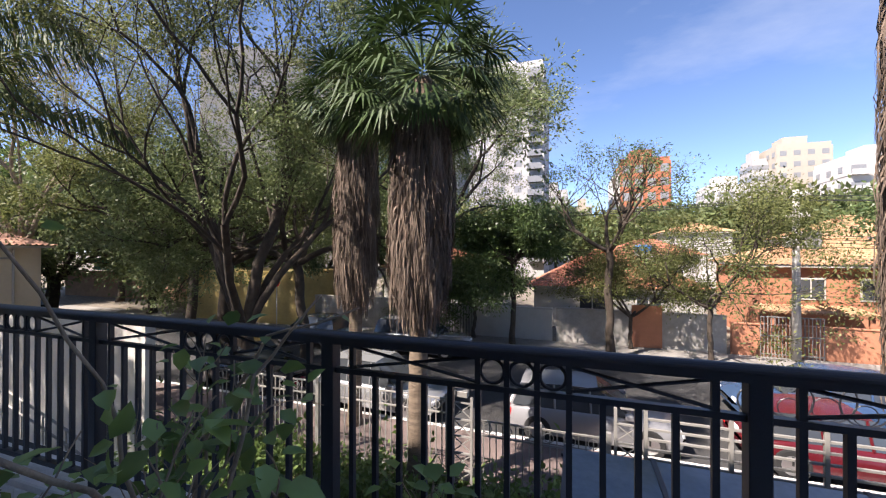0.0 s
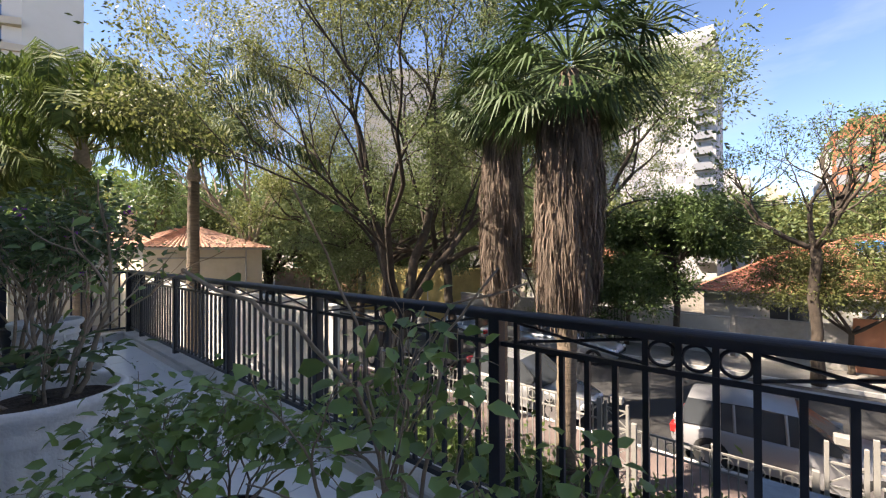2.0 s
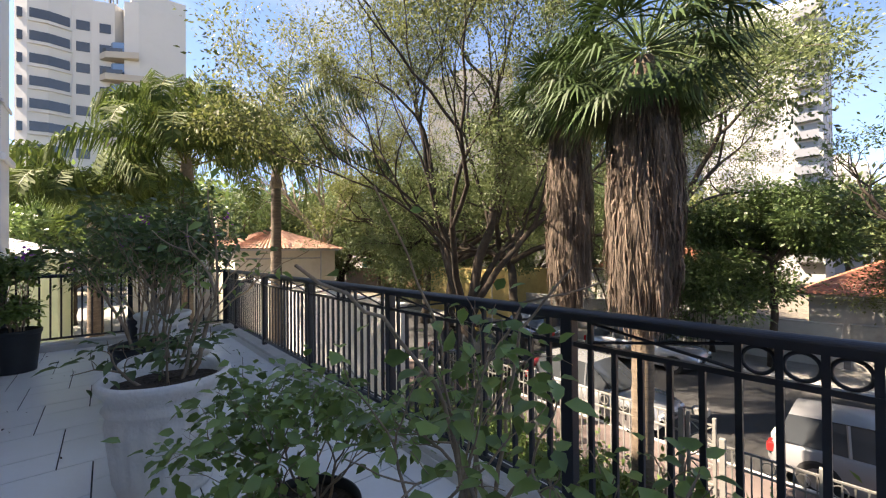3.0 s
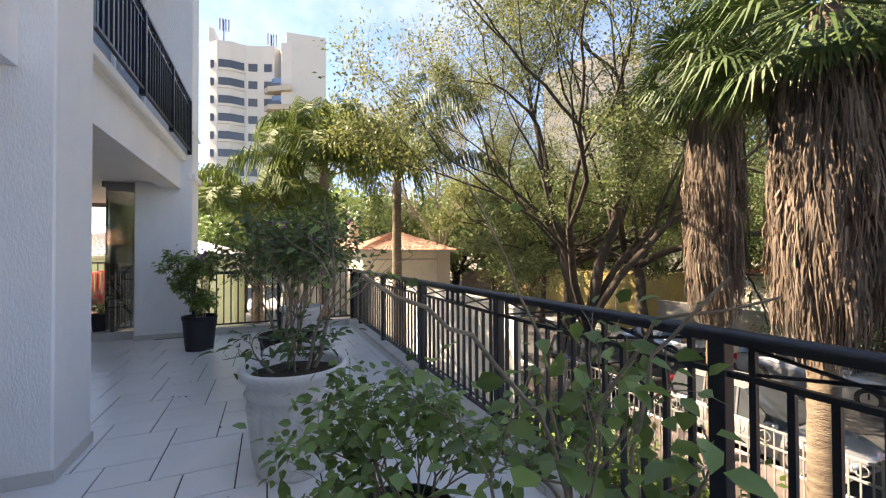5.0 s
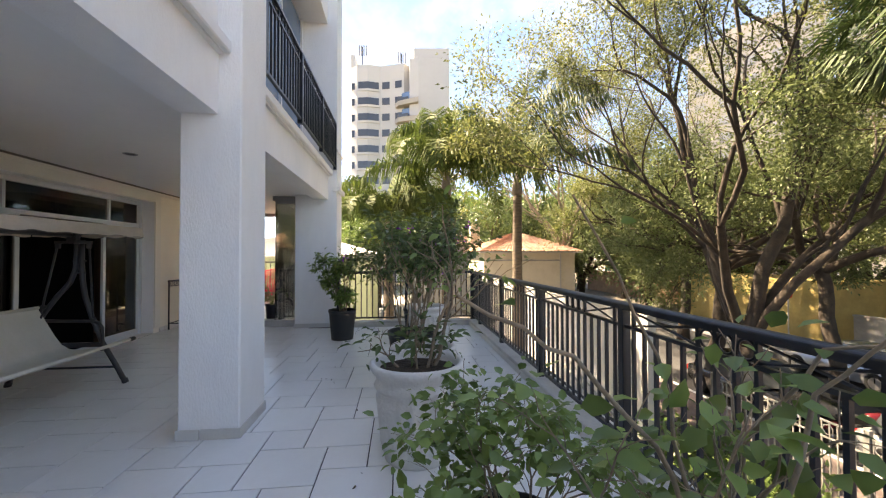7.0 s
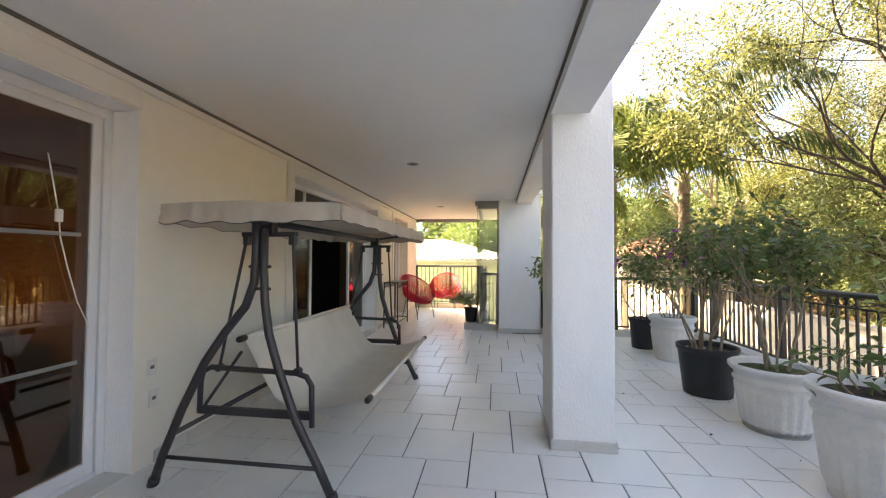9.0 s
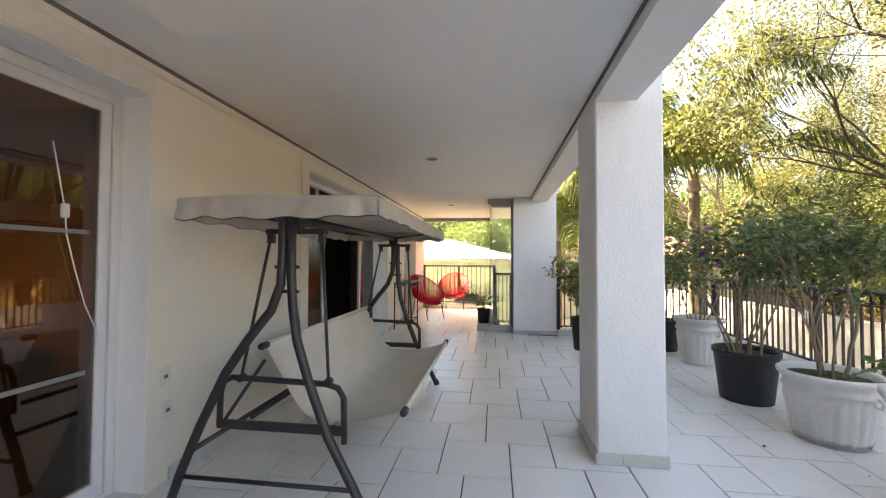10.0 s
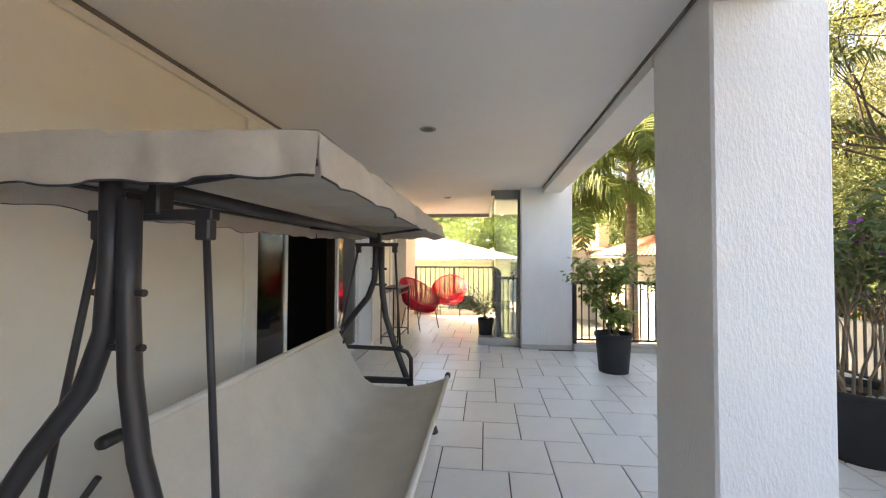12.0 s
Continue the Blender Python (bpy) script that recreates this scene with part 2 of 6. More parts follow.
CANOPY_GLASS = material("dusty grey canopy glass", (0.11, 0.13, 0.15), 0.10, vary=0.3, scale=1.5, stain=0.3)
# lighter than WINDOW_DARK: the haze of distance is mixed into the colour
WINDOW_FAR = material("far window glass lightened for haze", (0.22, 0.225, 0.23), 0.4, vary=0.2, scale=0.3)
CAR_RED = material("dark red car paint", (0.08, 0.008, 0.012), 0.22, vary=0.1)
TYRE = material("tyre rubber", (0.016, 0.016, 0.016), 0.9)
RIM = material("alloy rim", (0.45, 0.45, 0.46), 0.3, metal=0.9)
LAMP_RED = material("red lamp glass", (0.45, 0.02, 0.02), 0.2)
LAMP_CLEAR = material("clear lamp glass", (0.75, 0.75, 0.75), 0.1)
# much darker than off white paint: dappled tree shade is put into the colour
FENCE_WHITE_SHADED = material("off white steel darkened for shade", (0.23, 0.22, 0.20), 0.5, vary=0.1, scale=4, stain=0.15)
WOOD_POLE = material("concrete pole", (0.40, 0.38, 0.35), 0.95, vary=0.2, scale=3)
WIRE = material("black cable", (0.02, 0.02, 0.02), 0.7)
BLUE_TARP = material("blue plastic tank", (0.02, 0.22, 0.55), 0.5)
CARD = material("white wall plate", (0.72, 0.70, 0.64), 0.5, vary=0.03)
WOOD = material("varnished wood", (0.20, 0.08, 0.03), 0.4, vary=0.35, scale=3, stretch=(1, 1, 0.2))


# ---------------------------------------------------------------- mesh tools
class Mesh:
    """Collects vertices and faces, and makes one mesh of them."""

    def __init__(self):
        self.v, self.f, self.smooth = [], [], False

    def box(self, a, b, bevel=0.0):
        (x0, y0, z0), (x1, y1, z1) = a, b
        x0, x1, y0, y1, z0, z1 = min(x0, x1), max(x0, x1), min(y0, y1), max(y0, y1), min(z0, z1), max(z0, z1)
        k = len(self.v)
        if bevel <= 0:
            self.v += [(x0, y0, z0), (x1, y0, z0), (x1, y1, z0), (x0, y1, z0), (x0, y0, z1), (x1, y0, z1), (x1, y1, z1), (x0, y1, z1)]
            self.f += [tuple(k + i for i in q) for q in ((0, 3, 2, 1), (4, 5, 6, 7), (0, 1, 5, 4), (1, 2, 6, 5), (2, 3, 7, 6), (3, 0, 4, 7))]
            return self
        c = bevel
        for z, d in ((z0, c), (z0 + c, 0), (z1 - c, 0), (z1, c)):
            for x, y in ((x0 + c, y0 + d), (x1 - c, y0 + d), (x1 - d, y0 + c), (x1 - d, y1 - c), (x1 - c, y1 - d), (x0 + c, y1 - d), (x0 + d, y1 - c), (x0 + d, y0 + c)):
                self.v.append((x, y, z))
        for r in range(3):
            for i in range(8):
                j = (i + 1) % 8
                self.f.append((k + r * 8 + i, k + r * 8 + j, k + r * 8 + 8 + j, k + r * 8 + 8 + i))
        self.f.append(tuple(k + i for i in range(7, -1, -1)))
        self.f.append(tuple(k + 24 + i for i in range(8)))
        return self

    def tube(self, points, radii, sides=8, cap=True):
        pts = [Vector(p) for p in points]
        if not isinstance(radii, (list, tuple)):
            radii = [radii] * len(pts)
        k = len(self.v)
        up = None
        for i, p in enumerate(pts):
            d = pts[min(i + 1, len(pts) - 1)] - pts[max(i - 1, 0)]
            d = d.normalized() if d.length > 1e-9 else Vector((0, 0, 1))
            if up is None:
                up = d.orthogonal().normalized()
            up = (up - d * up.dot(d))
            up = up.normalized() if up.length > 1e-6 else d.orthogonal().normalized()
            side = d.cross(up)
            for s in range(sides):
                a = 2 * math.pi * s / sides
                self.v.append(tuple(p + (up * math.cos(a) + side * math.sin(a)) * radii[i]))
        for i in range(len(pts) - 1):
            for s in range(sides):
                t = (s + 1) % sides
                self.f.append((k + i * sides + s, k + i * sides + t, k + (i + 1) * sides + t, k + (i + 1) * sides + s))
        if cap:
            self.f.append(tuple(k + s for s in range(sides - 1, -1, -1)))
            self.f.append(tuple(k + (len(pts) - 1) * sides + s for s in range(sides)))
        return self

    def lathe(self, profile, centre=(0, 0), sides=32, ripple=0.0, ribs=0, rib_range=(0, 0), cap=True):
        k = len(self.v)
        for r, z in profile:
            for s in range(sides):
                a = 2 * math.pi * s / sides
                rr = r
                if ribs and rib_range[0] <= z <= rib_range[1]:
                    rr += ripple * abs(math.sin(a * ribs / 2))
                self.v.append((centre[0] + rr * math.cos(a), centre[1] + rr * math.sin(a), z))
        for i in range(len(profile) - 1):
            for s in range(sides):
                t = (s + 1) % sides
                self.f.append((k + i * sides + s, k + i * sides + t, k + (i + 1) * sides + t, k + (i + 1) * sides + s))
        if cap:
            self.f.append(tuple(k + s for s in range(sides - 1, -1, -1)))
            self.f.append(tuple(k + (len(profile) - 1) * sides + s for s in range(sides)))
        return self

    def face(self, *pts):
        k = len(self.v)
        self.v += [tuple(p) for p in pts]
        self.f.append(tuple(range(k, k + len(pts))))
        return self

    def grid(self, rows):
        """Rows of points, joined into a sheet."""
        k, w = len(self.v), len(rows[0])
        for r in rows:
            self.v += [tuple(p) for p in r]
        for i in range(len(rows) - 1):
            for j in range(w - 1):
                self.f.append((k + i * w + j, k + i * w + j + 1, k + (i + 1) * w + j + 1, k + (i + 1) * w + j))
        return self

    def prism(self, outline, axis, a, b):
        """An outline of (u, w) pairs pushed from a to b along an axis."""
        k, n = len(self.v), len(outline)
        for c in (a, b):
            for u, w in outline:
                self.v.append({"x": (c, u, w), "y": (u, c, w), "z": (u, w, c)}[axis])
        for i in range(n):
            j = (i + 1) % n
            self.f.append((k + i, k + j, k + n + j, k + n + i))
        self.f.append(tuple(range(k + n - 1, k - 1, -1)))
        self.f.append(tuple(range(k + n, k + 2 * n)))
        return self

    def ring(self, centre, radius, thick, axis="y", sides=20, tube=6):
        pts = []
        for i in range(sides + 1):
            a = 2 * math.pi * i / sides
            u, w = radius * math.cos(a), radius * math.sin(a)
            pts.append((centre[0] + u, centre[1], centre[2] + w) if axis == "y" else (centre[0], centre[1] + u, centre[2] + w) if axis == "x" else (centre[0] + u, centre[1] + w, centre[2]))
        return self.tube(pts, thick, tube, cap=False)

    def data(self, name, mat, smooth=None):
        me = bpy.data.meshes.new(name)
        me.from_pydata(self.v, [], self.f)
        me.materials.append(mat)
        if smooth or (smooth is None and self.smooth):
            me.polygons.foreach_set("use_smooth", [True] * len(me.polygons))
        me.update()
        return me


def thing(name, label, category, at=(0, 0, 0), turn=0, group="", kind=""):
    ob = new(name)
    ob.matrix_world = pose(*at, 0, 0, turn)
    return tagged(ob, label, category, group, kind)


def part(name, mesh, mat, parent, label="", smooth=None, at=None, kind=""):
    me = mesh if isinstance(mesh, bpy.types.Mesh) else mesh.data(name, mat, smooth)
    ob = new(name, me)
    ob.parent = parent
    if at:
        ob.location = at
    return tagged(ob, label, kind=kind)


def solid(name, mesh, mat, label="", category="", kind="structure", smooth=None, group=""):
    """A thing of one mesh."""
    return tagged(new(name, mesh.data(name, mat, smooth)), label, category, group, kind)


def rnd(a, b):
    return random.uniform(a, b)


# ---------------------------------------------------------------- the terrace
FACADE, CEIL, RAIL_Y, RAIL_Z = -4.72, 2.72, 1.51, 1.15
GROUND = -3.2
END_X, BAY_X, EAST = -8.72, -12.5, 7.0

slab = Mesh().box((END_X - 0.1, FACADE - 0.3, -0.32), (EAST, RAIL_Y + 0.35, -0.012))
slab.box((BAY_X - 0.25, FACADE - 0.3, -0.32), (END_X - 0.1, -2.45, -0.012))
floor = solid("floor", slab, GROUT, "terrace floor of pale glazed tiles with dark joints", "floor")

# facade wall with three door openings
DOORS = [(-3.05, -0.2), (-8.45, -5.12), (-11.25, -9.85)]
DOOR_TOP = 2.50
wall = Mesh()
edges = [EAST, -0.2, -3.05, -5.12, -8.45, -9.85, -11.25, BAY_X - 0.2]
for i in range(0, len(edges) - 1, 2):
    wall.box((edges[i], FACADE - 0.3, -0.02), (edges[i + 1], FACADE, 3.0))
for a, b in DOORS:
    wall.box((a, FACADE - 0.3, DOOR_TOP), (b, FACADE, 3.0))
wall_south = solid("wall_south", wall, CREAM, "cream painted terrace wall", "wall")
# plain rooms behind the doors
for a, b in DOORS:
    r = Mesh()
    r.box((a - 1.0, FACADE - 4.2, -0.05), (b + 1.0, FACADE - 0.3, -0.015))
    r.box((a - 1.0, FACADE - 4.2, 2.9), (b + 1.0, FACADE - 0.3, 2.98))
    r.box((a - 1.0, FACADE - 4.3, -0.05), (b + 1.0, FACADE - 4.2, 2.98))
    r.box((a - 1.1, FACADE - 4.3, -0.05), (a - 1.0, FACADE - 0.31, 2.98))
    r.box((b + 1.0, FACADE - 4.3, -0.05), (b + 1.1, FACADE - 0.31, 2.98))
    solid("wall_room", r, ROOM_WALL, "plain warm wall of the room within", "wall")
# raised bands round the openings
for i, (a, b) in enumerate(DOORS):
    t = Mesh()
    w = 0.17
    if i:
        t.box((a - w, FACADE, 0.1), (a - 0.003, FACADE + 0.022, DOOR_TOP + w), 0.004)
    t.box((b + 0.003, FACADE, 0.1), (b + w, FACADE + 0.022, DOOR_TOP + w), 0.004)
    t.box((a - 0.003, FACADE, DOOR_TOP + 0.003), (b + 0.003, FACADE + 0.022, DOOR_TOP + w), 0.004)
    solid("trim", t, TRIM, "raised cream band round the door opening", "trim")
for a, b in DOORS[:2]:
    t = Mesh()
    t.box((a, FACADE - 0.205, 0.012), (a + 0.004, FACADE - 0.002, DOOR_TOP))
    t.box((b - 0.004, FACADE - 0.205, 0.012), (b, FACADE - 0.002, DOOR_TOP))
    t.box((a + 0.004, FACADE - 0.205, DOOR_TOP - 0.004), (b - 0.004, FACADE - 0.002, DOOR_TOP))
    solid("trim", t, RENDER_WHITE, "white rendered reveal of the door opening", "trim")
cornice = Mesh().box((BAY_X, FACADE, CEIL - 0.085), (EAST, FACADE + 0.03, CEIL - 0.03), 0.006)
solid("trim", cornice, TRIM, "narrow cream cornice under the ceiling", "trim")
gap = Mesh().box((BAY_X, FACADE + 0.002, CEIL - 0.028), (EAST, FACADE + 0.024, CEIL + 0.01))
gap.box((BAY_X, -1.854, CEIL - 0.014), (EAST, -1.838, CEIL + 0.01))
solid("trim", gap, GAP, "dark shadow gap round the ceiling", "trim")

ceil = Mesh().box((BAY_X - 0.2, FACADE + 0.024, CEIL), (EAST, -1.854, CEIL + 0.1))
ceiling = solid("ceiling", ceil, CEILING, "plain pale painted terrace ceiling", "ceiling")

# beam and columns
beam = Mesh().box((-3.826, -1.838, 2.63), (EAST, -1.54, 3.12))
beam.box((-8.71, -1.838, 2.63), (-4.415, -1.54, 3.12))
solid("beam", beam, RENDER_WHITE, "white rendered beam over the columns", "beam")


def column(x0, x1, y0, y1, z1, label):
    c = Mesh().box((x0, y0, 0.0), (x1, y1, z1), 0.012)
    ob = solid("column", c, RENDER_WHITE, label, "column")
    p = 0.012
    for a, b in (((x0 - p, y0 - p), (x1 + p, y0)), ((x0 - p, y1), (x1 + p, y1 + p)), ((x1, y0), (x1 + p, y1)), ((x0 - p, y0), (x0, y1))):
        long_x = b[0] - a[0] > b[1] - a[1]
        length = (b[0] - a[0]) if long_x else (b[1] - a[1])
        cut = length * 0.36
        for u0, u1 in ((0, cut), (cut + 0.004, length)):
            q = Mesh()
            if long_x:
                q.box((a[0] + u0, a[1], 0.0), (a[0] + u1, b[1], 0.085), 0.003)
            else:
                q.box((a[0], a[1] + u0, 0.0), (b[0], a[1] + u1, 0.085), 0.003)
            part("skirting_tile", q, SKIRT, ob)
    return ob


column(-4.41, -3.83, -1.835, -1.36, 11.5, "square white rendered column with tile skirting")
column(-9.35, -8.71, -2.2, -1.36, 11.5, "broad white rendered end column with tile skirting")

# storey above: band, mouldings, balcony, upper walls
up = Mesh()
up.box((-3.826, -1.838, 3.12), (EAST, -1.50, 3.25))
up.box((-8.706, -1.838, 3.12), (-4.415, -1.50, 3.25))
up.box((-3.826, -4.9, 3.25), (EAST, -1.545, 11.5))
up.box((-9.35, -4.9, 6.35), (-3.826, -1.56, 11.5))
up.box((-12.7, -5.0, 3.0), (-9.36, -2.45, 11.5))
up.box((-9.34, -4.9, 3.0), (-3.84, -2.9, 11.4))
up.box((-12.7, -16.0, 3.0), (EAST, -5.02, 11.4))
up.box((-12.7, -16.0, GROUND), (EAST, -5.02 - 4.2, 3.0))
# unseen east wall, added to block the light from that side
up.box((EAST, -16.0, GROUND), (EAST + 0.3, 1.9, 7.5))
solid("wall_upper", up, RENDER_WHITE, "white rendered upper storeys with an added, unseen east wall", "wall")
mould = Mesh()
mould.box((-3.83, -1.50, 3.13), (EAST, -1.44, 3.235), 0.012)
mould.box((-8.71, -1.50, 3.13), (-4.41, -1.44, 3.235), 0.012)
mould.box((-9.42, -1.36, 2.80), (-8.64, -1.30, 2.90), 0.012)
mould.box((-8.71, -1.44, 2.80), (-8.64, -1.36, 2.90), 0.01)
mould.box((-9.39, -1.36, 3.62), (-8.67, -1.33, 3.68), 0.01)
solid("trim", mould, RENDER_WHITE, "white moulding along the storey line", "trim")
solid("ceiling_balcony", Mesh().box((-8.7, -2.9, 6.3), (-4.42, -1.56, 6.349)), CEILING, "pale ceiling over the upper balcony", "ceiling")
wu = thing("window_upper", "tall upper balcony window reflecting the blue sky", "window", (0, 0, 0), kind="structure")
for a, b in ((-8.6, -7.25), (-7.2, -5.9), (-5.85, -4.5)):
    part("pane", Mesh().box((a, -2.1, 3.3), (b, -2.08, 6.25)), GLASS_BLUE, wu)
fr = Mesh()
for x in (-8.62, -7.225, -5.875, -4.47):
    fr.box((x - 0.03, -2.12, 3.26), (x + 0.03, -2.04, 6.29))
part("window_frame", fr, ALU, wu)
solid("floor_balcony", Mesh().box((-8.7, -2.895, 3.14), (-4.42, -1.84, 3.25)), CONCRETE, "plain slab of the upper balcony", "floor")

# recessed ceiling lamps
for x, y in ((-5.61, -3.34), (-9.67, -3.55)):
    sp = thing("ceiling_spotlight", "small round recessed spotlight, switched off, in the ceiling", "light", (x, y, CEIL), group="ceiling spotlights")
    part("rim", Mesh().lathe([(0.05, -0.001), (0.062, -0.006), (0.075, -0.006), (0.078, -0.001)], sides=24, cap=False), ALU_GREY, sp, smooth=True)
    part("reflector", Mesh().lathe([(0.0, -0.0015), (0.052, -0.0025)], sides=20, cap=False), STEEL_GREY, sp)

# terrace curbs and ledge
cb = Mesh()
cb.box((END_X - 0.14, 1.40, -0.3), (EAST, 1.66, 0.115), 0.008)
cb.box((END_X - 0.14, -1.36, -0.3), (END_X + 0.08, 1.40, 0.115), 0.008)
cb.box((-9.0, -2.93, -0.3), (-8.93, -2.2, 0.13), 0.006)
cb.box((BAY_X - 0.2, -2.93, -0.3), (-9.0, -2.46, 0.13), 0.006)
cb.box((BAY_X - 0.2, FACADE, -0.3), (BAY_X + 0.05, -2.93, 0.13), 0.006)
curb = solid("curb", cb, CONCRETE, "low grey cement curb under the terrace railing", "curb")
led = Mesh().box((END_X - 0.5, 1.661, -0.42), (EAST, 2.1, -0.2), 0.01)
solid("ledge", led, RENDER_WHITE, "pale outer ledge below the railing", "ledge")
fwall = Mesh().box((END_X - 0.45, 1.72, GROUND), (EAST, 1.95, -0.42))
fwall.box((END_X - 0.45, -2.4, GROUND), (END_X - 0.15, 1.72, -0.3))
solid("wall_base", fwall, RENDER_WHITE, "white base wall below the terrace", "wall")

# skirting tiles along the facade and curbs
for i, (a, b) in enumerate(((-4.88, -3.22), (-9.68, -8.62), (-12.4, -11.42))):
    x = a
    while x < b - 0.02:
        x1 = min(x + 0.45, b)
        q = Mesh().box((x, FACADE, 0.0), (x1 - 0.004, FACADE + 0.012, 0.085), 0.003)
        part("skirting_tile", q, SKIRT, wall_south)
        x = x1
y = -1.35
while y < 1.38:
    part("skirting_tile", Mesh().box((END_X + 0.08, y, 0.0), (END_X + 0.092, min(y + 0.41, 1.385), 0.075), 0.003), SKIRT, curb)
    y += 0.415
x = END_X + 0.1
while x < 1.5:
    part("skirting_tile", Mesh().box((x, 1.388, 0.0), (x + 0.41, 1.40, 0.07), 0.003), SKIRT, curb)
    x += 0.414


# ---------------------------------------------------------------- railings
BAR = {}


def bar_mesh(sx, sy, h):
    key = (round(sx, 4), round(sy, 4), round(h, 4))
    if key not in BAR:
        BAR[key] = Mesh().box((-sx / 2, -sy / 2, 0), (sx / 2, sy / 2, h)).data("baluster", IRON)
    return BAR[key]


def railing(name, start, direction, posts, label, base=0.115, top=RAIL_Z, pitch=0.118, ornate=True, thick=0.034):
    """A run of railing: local x runs along it. posts: places of the posts along x."""
    ang = math.degrees(math.atan2(direction[1], direction[0]))
    rail = thing(name, label, "railing", (start[0], start[1], 0), ang)
    x0, x1 = posts[0], posts[-1]
    hr = []
    for i in range(13):
        a = math.pi * i / 12
        hr.append((thick * math.cos(a), top - thick * 0.9 + thick * 0.9 * math.sin(a)))
    hr += [(-thick, top - 0.055), (thick, top - 0.055)]
    part("handrail", Mesh().prism(hr, "x", x0 - 0.03, x1 + 0.03), IRON, rail, smooth=False)
    low = base + 0.05
    part("bottom_rail", Mesh().box((x0, -0.018, low), (x1, 0.018, low + 0.03)), IRON, rail)
    mid = top - 0.185
    if ornate:
        part("middle_rail", Mesh().box((x0, -0.014, mid), (x1, 0.014, mid + 0.022)), IRON, rail)
    for i, p in enumerate(posts):
        part("post", Mesh().box((p - 0.032, -0.032, base), (p + 0.032, 0.032, top - 0.05), 0.004), IRON, rail)
        if i == len(posts) - 1:
            break
        q = posts[i + 1]
        n = max(2, round((q - p) / pitch))
        n += n % 2
        step = (q - p) / n
        # pairs of crossed bars by the posts and three rings in the middle
        if ornate:
            half = n // 2
        for k in range(1, n):
            u = p + step * k
            full = (not ornate) or k in (1, n - 1) or abs(k - half) <= 1
            h = (top - 0.055 if full else mid) - low
            ob = part("baluster", bar_mesh(0.022, 0.022, h), IRON, rail, at=(u, 0, low))
        if ornate:
            rr = (top - 0.055 - mid - 0.022) / 2
            zc = mid + 0.022 + rr
            for k in (-1, 0):
                part("ring", Mesh().ring((p + step * (half + k + 0.5), 0, zc), min(rr, step / 2) - 0.007, 0.007), IRON, rail, smooth=True)
            part("ring", Mesh().ring((p + step * (half + 1.5), 0, zc), min(rr, step / 2) - 0.007, 0.007), IRON, rail, smooth=True)
            part("baluster", bar_mesh(0.022, 0.022, top - 0.055 - mid), IRON, rail, at=(p + step * (half + 2), 0, mid))
            for s0, s1 in ((p + step, p + step * (half - 1)), (p + step * (half + 2), q - step)):
                zt, zb = top - 0.062, mid + 0.028
                part("cross_bar", Mesh().tube([(s0, 0.004, zb), (s1, 0.004, zt)], 0.0075, 6), IRON, rail)
                part("cross_bar", Mesh().tube([(s0, -0.004, zt), (s1, -0.004, zb)], 0.0075, 6), IRON, rail)
    return rail


POST_X = [-8.72, -8.05, -6.42, -4.74, -3.10, -1.49, 0.11, 1.72, 3.35, 4.98, 6.6]
railing("railing", (0, RAIL_Y), (1, 0), POST_X, "black wrought iron terrace railing with rings and crossed bars")
railing("railing", (END_X, -1.33), (0, 1), [0.0, 1.4, 2.80], "plain black iron railing closing the terrace end", ornate=False, pitch=0.125)
railing("railing", (BAY_X - 0.08, FACADE + 0.03), (0, 1), [0.0, 1.05, 2.1], "black iron railing behind the end glazing", ornate=False, pitch=0.16, base=0.13, top=1.31, thick=0.024)
railing("railing", (BAY_X - 0.08, -2.55), (1, 0), [0.0, 1.75, 3.45], "black iron railing behind the side glazing", ornate=False, pitch=0.16, base=0.13, top=1.31, thick=0.024)
railing("railing", (-9.03, -2.60), (0, 1), [0.03, 0.37], "short black iron railing beside the end column", ornate=False, pitch=0.11, base=0.13, top=1.2)
railing("balcony_railing", (-8.68, -1.40), (1, 0), [0.0, 1.4, 2.8, 4.24], "black iron railing of the upper balcony", base=3.25, top=4.25, ornate=True, thick=0.025)

# frameless glazing of the bay
gz = thing("glass_curtain", "frameless sliding glass panels of the bay with grey tracks", "glazing", (0, 0, 0))
part("track", Mesh().box((BAY_X + 0.01, -2.70, CEIL - 0.10), (-8.9, -2.62, CEIL - 0.002), 0.005), ALU_GREY, gz)
part("track", Mesh().box((BAY_X + 0.01, FACADE + 0.03, CEIL - 0.10), (BAY_X + 0.09, -2.705, CEIL - 0.002), 0.005), ALU_GREY, gz)
part("track", Mesh().box((BAY_X + 0.02, FACADE + 0.03, 0.13), (BAY_X + 0.08, -2.66, 0.16)), ALU_GREY, gz)
part("track", Mesh().box((BAY_X + 0.08, -2.68, 0.13), (-8.95, -2.63, 0.16)), ALU_GREY, gz)
for i in range(3):
    y0 = FACADE + 0.05 + i * 0.665
    part("panel", Mesh().box((BAY_X + 0.045, y0, 0.16), (BAY_X + 0.053, y0 + 0.655, CEIL - 0.1)), GLASS, gz)
for i in range(5):
    x0 = BAY_X + 0.1 + i * 0.69
    part("panel", Mesh().box((x0, -2.66, 0.16), (x0 + 0.68, -2.652, CEIL - 0.1)), GLASS, gz)
for i in range(3):
    part("panel", Mesh().box((-8.955 - i * 0.03, -2.62, 0.16), (-8.947 - i * 0.03, -2.23, CEIL - 0.16)), GLASS, gz)
part("header", Mesh().box((-9.06, -2.64, CEIL - 0.16), (-8.9, -2.205, CEIL - 0.002), 0.006), ALU_GREY, gz)
